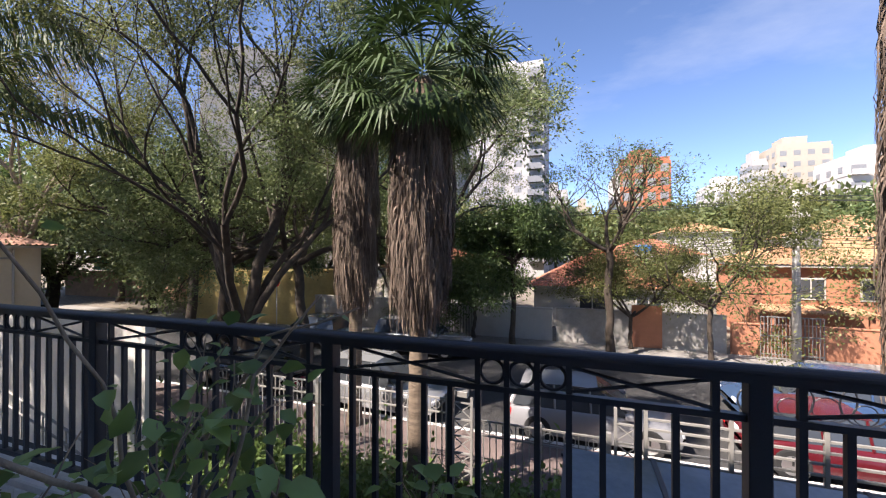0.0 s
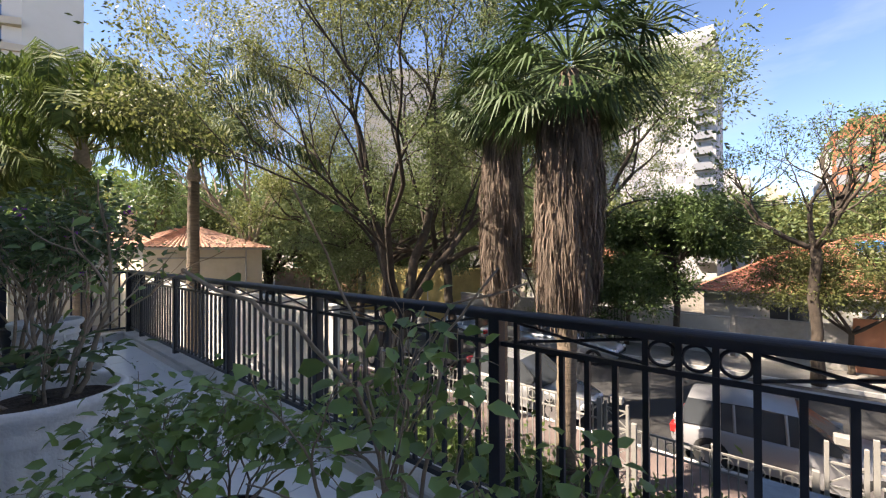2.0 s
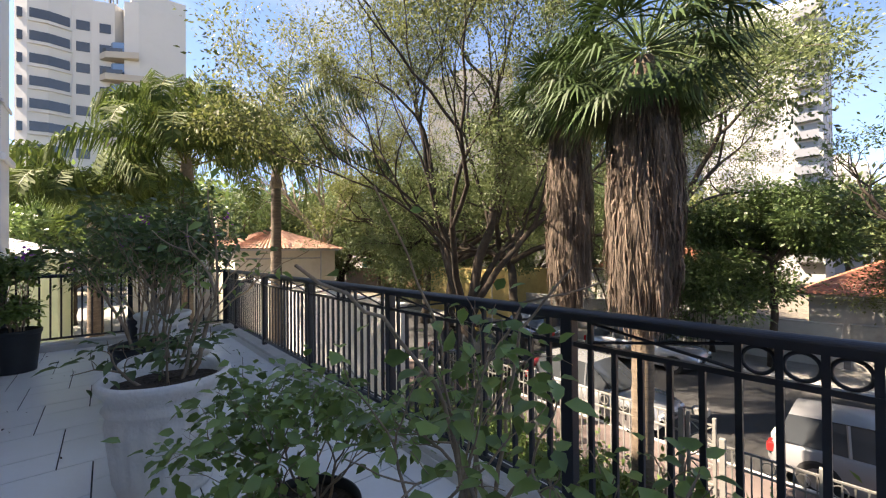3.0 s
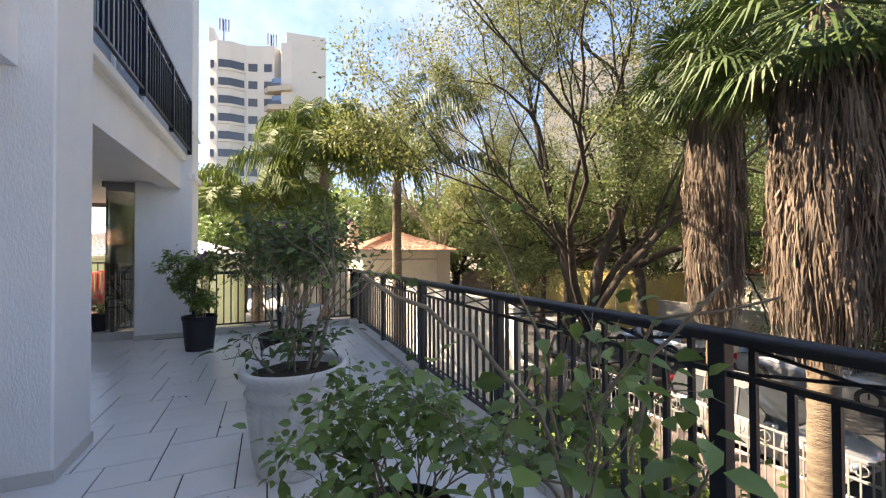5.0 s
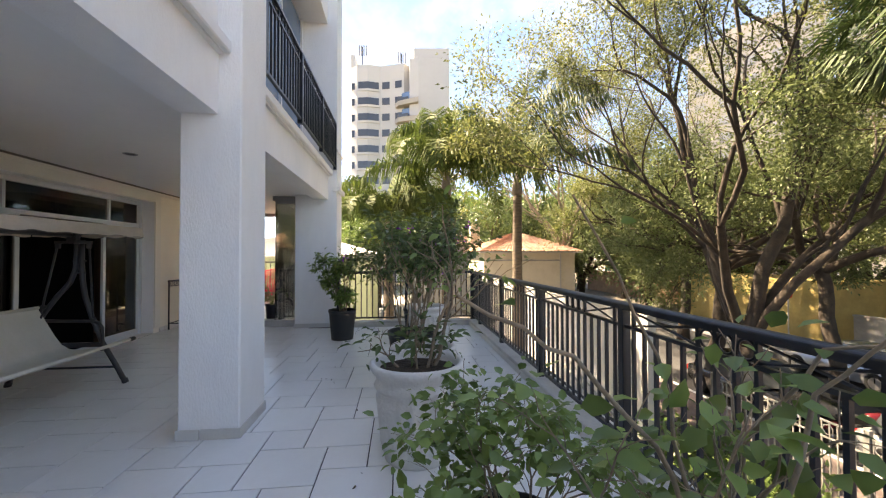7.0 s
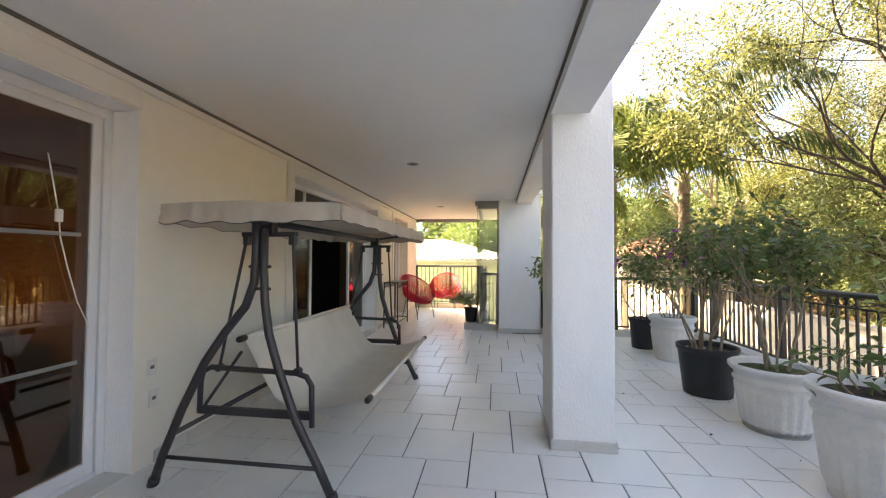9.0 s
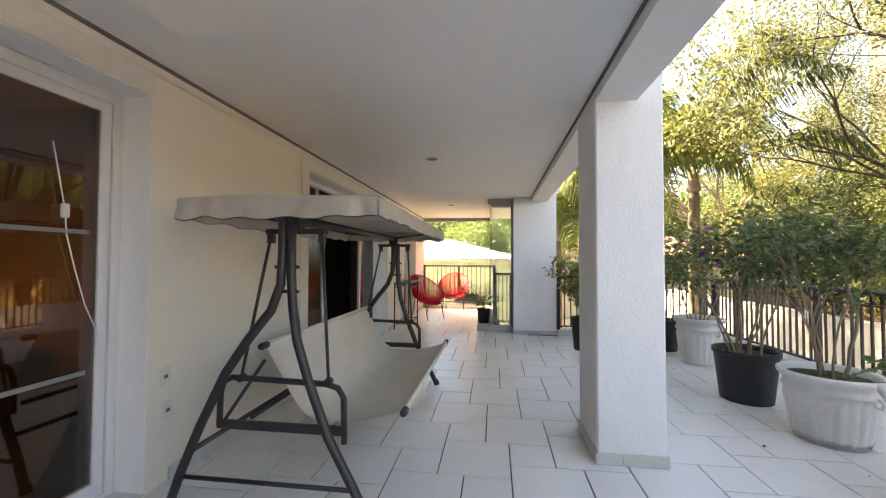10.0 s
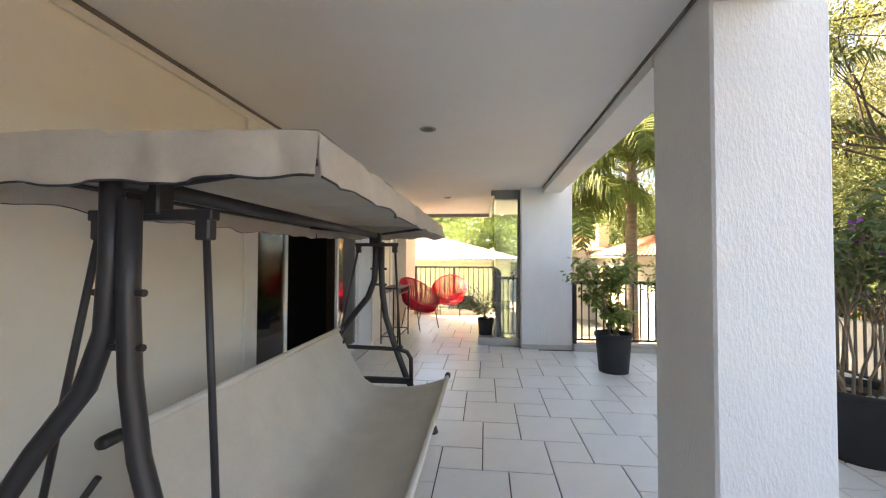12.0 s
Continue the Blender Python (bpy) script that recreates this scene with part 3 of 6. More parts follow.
part("jamb", Mesh().box((-9.05, -2.235, 0.13), (-8.93, -2.205, CEIL - 0.16)), ALU_GREY, gz)
for o in gz.children:
    if o.name.startswith("panel"):
        o.visible_shadow = False


# ---------------------------------------------------------------- sliding doors
def sliding_door(name, a, b, label, leaves, transom=None, y=FACADE - 0.27, glass=GLASS_DARK):
    d = thing(name, label, "door", (0, 0, 0), kind="structure")
    f = Mesh()
    w = 0.055
    f.box((a, y - 0.05, 0.0), (a + w, y + 0.06, DOOR_TOP - 0.002), 0.004)
    f.box((b - w, y - 0.05, 0.0), (b, y + 0.06, DOOR_TOP - 0.002), 0.004)
    f.box((a + w, y - 0.05, DOOR_TOP - 0.07), (b - w, y + 0.06, DOOR_TOP - 0.002), 0.004)
    f.box((a + w, y - 0.05, 0.0), (b - w, y + 0.06, 0.035), 0.004)
    part("door_frame", f, ALU, d)
    top = DOOR_TOP - 0.07
    if transom:
        part("transom", Mesh().box((a + w, y - 0.03, transom), (b - w, y + 0.04, transom + 0.06), 0.003), ALU, d)
    for x0, x1, off in leaves:
        yy = y + off
        t = (transom or top)
        lf = part("leaf", Mesh().box((x0, yy - 0.02, 0.035), (x0 + 0.06, yy + 0.02, t), 0.003).box((x1 - 0.06, yy - 0.02, 0.035), (x1, yy + 0.02, t), 0.003)
                  .box((x0 + 0.06, yy - 0.02, 0.035), (x1 - 0.06, yy + 0.02, 0.12), 0.003).box((x0 + 0.06, yy - 0.02, t - 0.06), (x1 - 0.06, yy + 0.02, t), 0.003), ALU, d)
        pn = part("pane", Mesh().box((x0 + 0.06, yy - 0.004, 0.12), (x1 - 0.06, yy + 0.004, t - 0.06)), glass, lf)
        pn.visible_shadow = False
    if transom:
        n = 3
        for i in range(n):
            u0 = a + w + (b - a - 2 * w) * (0, 0.23, 0.78)[i]
            u1 = a + w + (b - a - 2 * w) * (0.23, 0.78, 1.0)[i]
            pn = part("pane", Mesh().box((u0 + 0.02, y - 0.004, transom + 0.06), (u1 - 0.02, y + 0.004, top)), GLASS_DARK, d)
            pn.visible_shadow = False
            part("mullion", Mesh().box((u1 - 0.02, y - 0.02, transom + 0.06), (u1 + 0.02, y + 0.03, top)), ALU, d)
    return d


sliding_door("door_1", -3.05, -0.2, "tall white framed sliding door with smoked glass", [(-2.99, -1.60, 0.025), (-1.65, -0.26, -0.03)])
sliding_door("door_2", -8.45, -5.12, "white framed sliding door with transom, standing open", [(-6.08, -5.18, 0.025), (-8.39, -7.5, 0.025)], transom=2.02)
sliding_door("door_3", -11.25, -9.85, "white framed sliding door at the far end", [(-10.55, -9.91, 0.025), (-11.19, -10.52, -0.03)])
# pale horizontal bars on the first door's glass, and a hanging cord with its switch
bars = thing("grab_bar", "pale bars across the smoked glass", "bar", (0, 0, 0))
for z in (0.80, 1.62):
    part("bar", Mesh().box((-2.86, FACADE - 0.222, z - 0.012), (-1.7, FACADE - 0.212, z + 0.012)), ALU_GREY, bars)
sills = Mesh()
for a, b in DOORS:
    sills.box((a + 0.003, FACADE - 0.205, 0.0), (b - 0.003, FACADE + 0.01, 0.012), 0.003)
solid("door_sill", sills, MARBLE, "pale stone thresholds of the terrace doors", "sill")
# added black sheet that paints the dark of the open doorway; no real curtain
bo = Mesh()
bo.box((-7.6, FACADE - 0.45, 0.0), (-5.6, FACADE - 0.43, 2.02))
solid("curtain", bo, DOORWAY_BLACK, "flat black sheet standing in for the dark of the open doorway", "curtain", kind="", )

# wall sockets
for x, z in ((-3.19, 0.69), (-3.21, 0.465)):
    so = thing("wall_socket", "small cream socket plate on the terrace wall", "socket", (x, FACADE, z), group="wall sockets")
    part("plate", Mesh().box((-0.04, 0.0, -0.06), (0.04, 0.008, 0.06), 0.003), CARD, so)
    part("insert", Mesh().box((-0.016, 0.0075, -0.012), (0.016, 0.0095, 0.012)), GAP, so)

# lit table lamp on a cabinet in the first room
cab = thing("cabinet", "dark wooden cabinet inside the room", "cabinet", (-3.25, -7.0, 0))
part("body", Mesh().box((-0.55, -0.25, 0.05), (0.55, 0.25, 0.78), 0.01), WOOD, cab)
for x in (-0.27, 0.27):
    dd = part("door", Mesh().box((x - 0.25, 0.25, 0.1), (x + 0.25, 0.27, 0.73), 0.006), WOOD, cab)
    part("handle", Mesh().box((x - 0.02, 0.27, 0.42), (x + 0.02, 0.285, 0.45)), ALU_GREY, dd)
for x in (-0.5, 0.5):
    part("foot", Mesh().box((x - 0.04, -0.2, 0), (x + 0.04, 0.2, 0.05)), WOOD, cab)
lp = thing("table_lamp", "small lit table lamp with a pale shade on the cabinet", "lamp", (-3.2, -6.95, 0.78))
part("base", Mesh().lathe([(0.07, 0), (0.07, 0.015), (0.015, 0.03), (0.012, 0.2)], sides=16), STEEL_GREY, lp, smooth=True)
shade_mat = material("lit lamp shade", (0.8, 0.7, 0.5), 0.8)
shade_mat.node_tree.nodes["Principled BSDF"].inputs["Emission Color"].default_value = (1.0, 0.8, 0.55, 1)
shade_mat.node_tree.nodes["Principled BSDF"].inputs["Emission Strength"].default_value = 0.35
part("shade", Mesh().lathe([(0.10, 0.14), (0.065, 0.36)], sides=20, cap=False), shade_mat, lp, smooth=True)
bulb = bpy.data.lights.new("bulb", "POINT")
bulb.energy, bulb.color, bulb.shadow_soft_size = 1.9, (1.0, 0.66, 0.36), 0.05
bo_ = new("bulb", bulb)
bo_.parent = lp
bo_.location = (0, 0, 0.42)
wd = thing("wood_panel", "tall varnished wooden panel inside the room", "panel", (0, 0, 0))
for i in range(4):
    part("board", Mesh().box((-2.62 + i * 0.42, -8.8, 0.0), (-2.22 + i * 0.42, -8.76, 2.3), 0.006), WOOD, wd)

# white cord with its switch hanging inside the first door
cd = thing("cord_switch", "thin white cord with an inline switch hanging at the door glass", "cord", (0, 0, 0))
yy = FACADE - 0.215
part("cord", Mesh().tube([(-2.66, yy, 2.10), (-2.67, yy, 2.05), (-2.70, yy, 1.89), (-2.73, yy, 1.73), (-2.74, yy, 1.60), (-2.79, yy, 1.40), (-2.85, yy, 1.19), (-2.93, yy, 1.01)], 0.004, 6), CARD, cd, smooth=True)
part("switch", Mesh().box((-2.75, yy - 0.012, 1.69), (-2.71, yy + 0.012, 1.77), 0.006), CARD, cd)


# ---------------------------------------------------------------- ground and street
solid("ground", Mesh().box((-900, -900, GROUND - 0.6), (900, 900, GROUND - 0.02)), EARTH, "earth of gardens and plots round the street", "ground")
solid("road", Mesh().box((-160, 9.75, GROUND - 0.3), (160, 17.9, GROUND - 0.005)), ASPHALT, "dark asphalt street with dappled shade", "road")
for nm, y0, y1, mat, lab in (("pavement", 7.45, 9.6, PAVING_RED, "reddish near pavement along the fence"), ("pavement", 18.05, 20.6, PAVING, "grey far pavement along the house walls")):
    solid(nm, Mesh().box((-70, y0, GROUND - 0.3), (70, y1, GROUND + 0.12)), mat, lab, "pavement")
for y in (9.6, 17.9):
    k = Mesh()
    x = -70
    while x < 70:
        k.box((x, y + 0.003, GROUND - 0.3), (x + 0.99, y + 0.147, GROUND + 0.125), 0.01)
        x += 1.0
    solid("kerb", k, CONCRETE, "worn concrete kerb stones", "kerb")
# drive of the plot next door, with its long pale boundary wall
solid("drive", Mesh().box((-60, -4, GROUND - 0.3), (-9.5, 5.0, GROUND + 0.01)), PAVING, "pale concrete drive of the next plot", "drive")
bw = Mesh().box((-24, 5.25, GROUND - 0.1), (-8.35, 5.45, 0.12)).box((-24.03, 5.22, 0.12), (-8.32, 5.48, 0.17), 0.01)
solid("wall_boundary", bw, WALL_WHITE_SHADED, "long pale boundary wall of the next plot", "wall")


# ---------------------------------------------------------------- trees and palms
def leaf_mesh(points, size, wide, mat, seed, hang=0.3, vary=0.45):
    """Many small leaves, each a bent rhomb of its own."""
    rng = np.random.default_rng(seed)
    pts = np.asarray(points, dtype=float)
    n = len(pts)
    u = rng.normal(size=(n, 3))
    u[:, 2] -= hang
    u /= np.linalg.norm(u, axis=1)[:, None] + 1e-9
    w = np.cross(u, rng.normal(size=(n, 3)))
    w /= np.linalg.norm(w, axis=1)[:, None] + 1e-9
    nn = np.cross(u, w)
    s = size * (1 + vary * rng.uniform(-1, 1, size=n))[:, None]
    a = pts
    b = pts + u * s * 0.45 + w * s * wide + nn * s * 0.08
    c = pts + u * s
    d = pts + u * s * 0.45 - w * s * wide + nn * s * 0.08
    verts = np.stack([a, b, c, d], axis=1).reshape(-1, 3)
    me = bpy.data.meshes.new("leaves")
    me.vertices.add(4 * n)
    me.vertices.foreach_set("co", verts.ravel())
    me.loops.add(4 * n)
    me.loops.foreach_set("vertex_index", np.arange(4 * n))
    me.polygons.add(n)
    me.polygons.foreach_set("loop_start", np.arange(n) * 4)
    me.materials.append(mat)
    me.update(calc_edges=True)
    return me


def grow(mesh, rng, p, d, length, radius, level, levels, tips, spread, lift, shrink, forks, wander, sides):
    """One limb and what grows from it. tips takes the ends of the last limbs."""
    seg = 4
    pts, rad = [p.copy()], [radius]
    q, e = p.copy(), d.normalized()
    for i in range(seg):
        e = (e + Vector((rng.gauss(0, wander), rng.gauss(0, wander), rng.gauss(0, wander) + lift * 0.12))).normalized()
        q = q + e * (length / seg)
        pts.append(q.copy())
        rad.append(radius * (1 - 0.3 * (i + 1) / seg))
    mesh.tube(pts, rad, max(3, sides), cap=False)
    if level >= levels - 2:
        tips.append((pts[2], level))
        tips.append((pts[3], level))
    if level == levels:
        tips.append((q, level))
        return
    n = forks if level else forks + 1
    if rng.random() < 0.35:
        n += 1
    base = rng.uniform(0, 6.283)
    for k in range(n):
        az = base + 6.283 * k / n + rng.uniform(-0.5, 0.5)
        side = e.orthogonal().normalized()
        side.rotate(Matrix.Rotation(az, 3, e))
        ang = spread * rng.uniform(0.6, 1.25)
        nd = (e * math.cos(ang) + side * math.sin(ang) + Vector((0, 0, lift * 0.3))).normalized()
        start = pts[-1] if k < 2 else pts[3]
        grow(mesh, rng, start, nd, length * shrink * rng.uniform(0.8, 1.2), rad[-1] * (0.80 if k < 2 else 0.55), level + 1, levels, tips, spread, lift, shrink, forks,
             wander, sides - 1)


def tree(label, at, limbs, trunk_r, levels, leaf, leaf_size, per_tip, cloud, seed, bark=BARK, spread=0.55, lift=0.25, shrink=0.74, forks=2, wander=0.12,
         trunk_to=None, wide=0.24, category="tree", flat=1.0, name="tree"):
    """limbs: (direction, length, radius) that leave the trunk's head; trunk_to: the trunk's head over its foot."""
    rng = random.Random(seed)
    ob = thing(name, label, category, at)
    head = Vector(trunk_to)
    tr = Mesh()
    pts, rad = [], []
    for i in range(9):
        s = i / 8
        pts.append(head * s + Vector((rng.gauss(0, 0.03), rng.gauss(0, 0.03), 0)) * (1 if 0 < i < 8 else 0))
        rad.append(trunk_r * (1.35 - 0.35 * min(1, s * 5) - 0.12 * s))
    tr.tube(pts, rad, 12)
    part("trunk", tr, bark, ob, smooth=True)
    br, tips = Mesh(), []
    for d, length, r in limbs:
        grow(br, rng, head - Vector((0, 0, 0.12)), Vector(d), length, r, 0, levels, tips, spread, lift, shrink, forks, wander, 8)
    part("branchwork", br, bark, ob, smooth=True)
    if per_tip:
        g = np.random.default_rng(seed)
        cen = np.array([tuple(t[0]) for t in tips])
        cen = np.repeat(cen, per_tip, axis=0)
        off = g.normal(size=cen.shape) * cloud
        off[:, 2] *= flat
        part("crown", leaf_mesh(cen + off, leaf_size, wide, leaf, seed), leaf, ob)
    return ob


def ring_limbs(n, tilt, length, radius, rng, jitter=0.25, start=0.0):
    out = []
    for i in range(n):
        a = start + 6.283 * i / n + rng.uniform(-jitter, jitter)
        t = tilt * rng.uniform(0.75, 1.25)
        out.append(((math.sin(t) * math.cos(a), math.sin(t) * math.sin(a), math.cos(t)), length * rng.uniform(0.85, 1.15), radius))
    return out


R = random.Random(5)
# the large open tree at the kerb, with several sinuous stems from one foot
tree("tall spreading street tree with several stems and layered small leaves", (-11.4, 10.5, GROUND - 0.02),
     [((-0.20, 0.06, 0.97), 4.9, 0.19), ((0.16, -0.05, 0.98), 5.2, 0.22), ((0.42, 0.18, 0.88), 4.8, 0.15), ((-0.42, -0.10, 0.90), 4.6, 0.16), ((0.02, 0.40, 0.9), 4.4, 0.15), ((0.10, -0.30, 0.94), 4.4, 0.15)],
     0.31, 5, LEAF_TREE, 0.088, 42, 0.27, 11, bark=BARK_DARK, spread=0.44, lift=0.2, shrink=0.72, wander=0.15, trunk_to=(0.1, 0.0, 1.9), wide=0.24, flat=0.5)
# leafy stems beside and behind it
tree("leafy street tree with several leaning stems", (-11.6, 14.2, GROUND - 0.02), ring_limbs(5, 0.75, 2.6, 0.15, R), 0.22, 4, LEAF_SHADE, 0.105, 52, 0.30, 12, bark=BARK_DARK,
     spread=0.55, lift=0.06, wander=0.18, trunk_to=(-0.7, 0.1, 4.2), flat=0.5)
tree("leafy street tree behind the parked cars", (-16.0, 13.6, GROUND - 0.02), ring_limbs(6, 0.85, 2.4, 0.16, R), 0.28, 4, LEAF_SHADE, 0.11, 46, 0.32, 13, bark=BARK_DARK,
     spread=0.55, lift=0.06, wander=0.18, trunk_to=(0.3, 0.2, 4.2), flat=0.45)
tree("spreading street tree with layered small leaves", (-20.5, 15.6, GROUND - 0.02), ring_limbs(6, 0.95, 3.0, 0.17, R), 0.26, 4, LEAF_TREE, 0.12, 54, 0.34, 16, bark=BARK_DARK,
     spread=0.5, lift=0.06, wander=0.16, trunk_to=(0.2, 0.2, 4.6), flat=0.45)
# the tree behind the fan palms
tree("tall dense street tree behind the fan palms", (-6.9, 17.2, GROUND - 0.02), [((0.28, 0.0, 0.95), 3.4, 0.2), ((-0.3, 0.2, 0.93), 3.2, 0.2), ((0.4, -0.25, 0.85), 3.3, 0.16), ((0.05, -0.35, 0.9), 3.2, 0.18)],
     0.3, 5, LEAF_SHADE, 0.095, 60, 0.24, 14, bark=BARK_DARK, spread=0.48, lift=0.2, shrink=0.73, wander=0.16, trunk_to=(0.2, 0, 3.6), flat=0.7)
# the yellowish tree over the house
tree("tall sparse tree with yellowing leaves over the house", (-28.5, 12.2, GROUND - 0.02), ring_limbs(5, 0.36, 4.6, 0.15, R), 0.28, 5, LEAF_YELLOW, 0.10, 22, 0.30, 15,
     bark=TWIG, spread=0.44, lift=0.26, shrink=0.74, wander=0.16, trunk_to=(0, 0, 4.5), flat=0.7)
# broadleaf trees across the street
for i, (x, y, h, m, sd) in enumerate(((-32.5, 15.5, 4.6, LEAF_SHADE, 21), (-30, 20, 4.4, LEAF_SHADE, 22), (-25.5, 24.0, 4.6, LEAF_DARK, 23), (-19.5, 26.0, 5.0, LEAF_SHADE, 24),
                                      (-38, 8.0, 5.0, LEAF_DARK, 25), (-15.0, 28.0, 4.8, LEAF_DARK, 26), (-40, 24, 6.5, LEAF_SHADE, 27), (-22, 34, 6.5, LEAF_DARK, 28), (-36, -2, 4.2, LEAF, 29))):
    tree("dense broadleaf tree across the street", (x, y, GROUND - 0.02), ring_limbs(6, 0.85, h * 0.62, 0.16, random.Random(sd)), 0.28, 3, m, 0.24, 54, 0.60, sd,
         bark=BARK_DARK, spread=0.6, lift=0.1, trunk_to=(0.2, 0.1, h * 0.62), flat=0.6)
# small umbrella shaped tree
tree("small dark tree with a flat dense crown on the far pavement", (-3.4, 19.1, GROUND + 0.1), ring_limbs(6, 1.0, 1.05, 0.08, R), 0.13, 3, LEAF_DARK, 0.15, 70, 0.28, 31,
     bark=BARK_DARK, spread=0.6, lift=0.08, trunk_to=(0.1, 0, 4.2), flat=0.55)
tree("reddish low shrub tree against the street wall", (-5.6, 20.0, GROUND + 0.1), ring_limbs(6, 0.9, 1.2, 0.07, R), 0.1, 3, LEAF_DARK, 0.14, 60, 0.36, 32,
     bark=BARK_DARK, spread=0.6, lift=0.05, trunk_to=(0.1, 0, 1.7), flat=0.7)
# nearly bare tree
tree("nearly bare street tree with fine twigs", (0.95, 18.0, GROUND + 0.1), [((-0.75, 0.0, 0.6), 1.7, 0.1), ((0.3, 0.1, 0.95), 1.75, 0.12), ((0.75, -0.1, 0.6), 1.7, 0.1), ((-0.2, 0.2, 0.95), 1.6, 0.09), ((0.1, -0.5, 0.7), 1.6, 0.08)],
     0.17, 5, LEAF_DARK, 0.10, 2, 0.10, 33, bark=BARK_DARK, spread=0.5, lift=0.16, shrink=0.74, wander=0.16, trunk_to=(-0.05, 0, 4.7), forks=2)
# low sparse olive tree
tree("sparse olive coloured street tree with thin twigs", (4.7, 18.4, GROUND + 0.1), ring_limbs(6, 0.95, 1.9, 0.07, R), 0.1, 4, LEAF_TREE, 0.09, 26, 0.22, 34, bark=BARK_DARK,
     spread=0.55, lift=0.1, trunk_to=(0, 0, 2.4), flat=0.7)
tree("sparse olive coloured street tree with thin twigs", (2.0, 20.2, GROUND + 0.1), ring_limbs(6, 0.9, 1.5, 0.06, R), 0.09, 3, LEAF_TREE, 0.10, 44, 0.30, 35, bark=BARK_DARK,
     spread=0.55, lift=0.1, trunk_to=(0, 0, 1.6), flat=0.7)
tree("dark broadleaf tree beside the orange house", (13.5, 19.6, GROUND + 0.1), ring_limbs(5, 0.9, 1.6, 0.08, R), 0.12, 3, LEAF_DARK, 0.16, 60, 0.4, 36, bark=BARK_DARK,
     spread=0.55, lift=0.1, trunk_to=(0, 0, 3.4), flat=0.8)
# green belt among the far houses
for i in range(16):
    x = -34 + i * 6.2 + R.uniform(-1.5, 1.5)
    y = R.uniform(46, 66)
    tree("broad green tree among the far houses", (x, y, GROUND - 0.02), ring_limbs(5, 0.9, 2.6, 0.14, R), 0.25, 3, LEAF_SHADE if i % 3 else LEAF_TREE, 0.62, 16, 0.9, 50 + i,
         bark=BARK_DARK, spread=0.6, lift=0.1, trunk_to=(0, 0, R.uniform(3.6, 5.4)), flat=0.75)
for i in range(8):
    x, y = -60 + i * 2.0 + R.uniform(-2, 2), -8 + i * 6.5
    tree("broad green tree among the far houses", (x, y, GROUND - 0.02), ring_limbs(5, 0.9, 3.2, 0.14, R), 0.25, 3, LEAF if i % 2 else LEAF_DARK, 0.7, 18, 1.0, 80 + i,
         bark=BARK_DARK, spread=0.6, lift=0.1, trunk_to=(0, 0, R.uniform(4.5, 6.5)), flat=0.75)


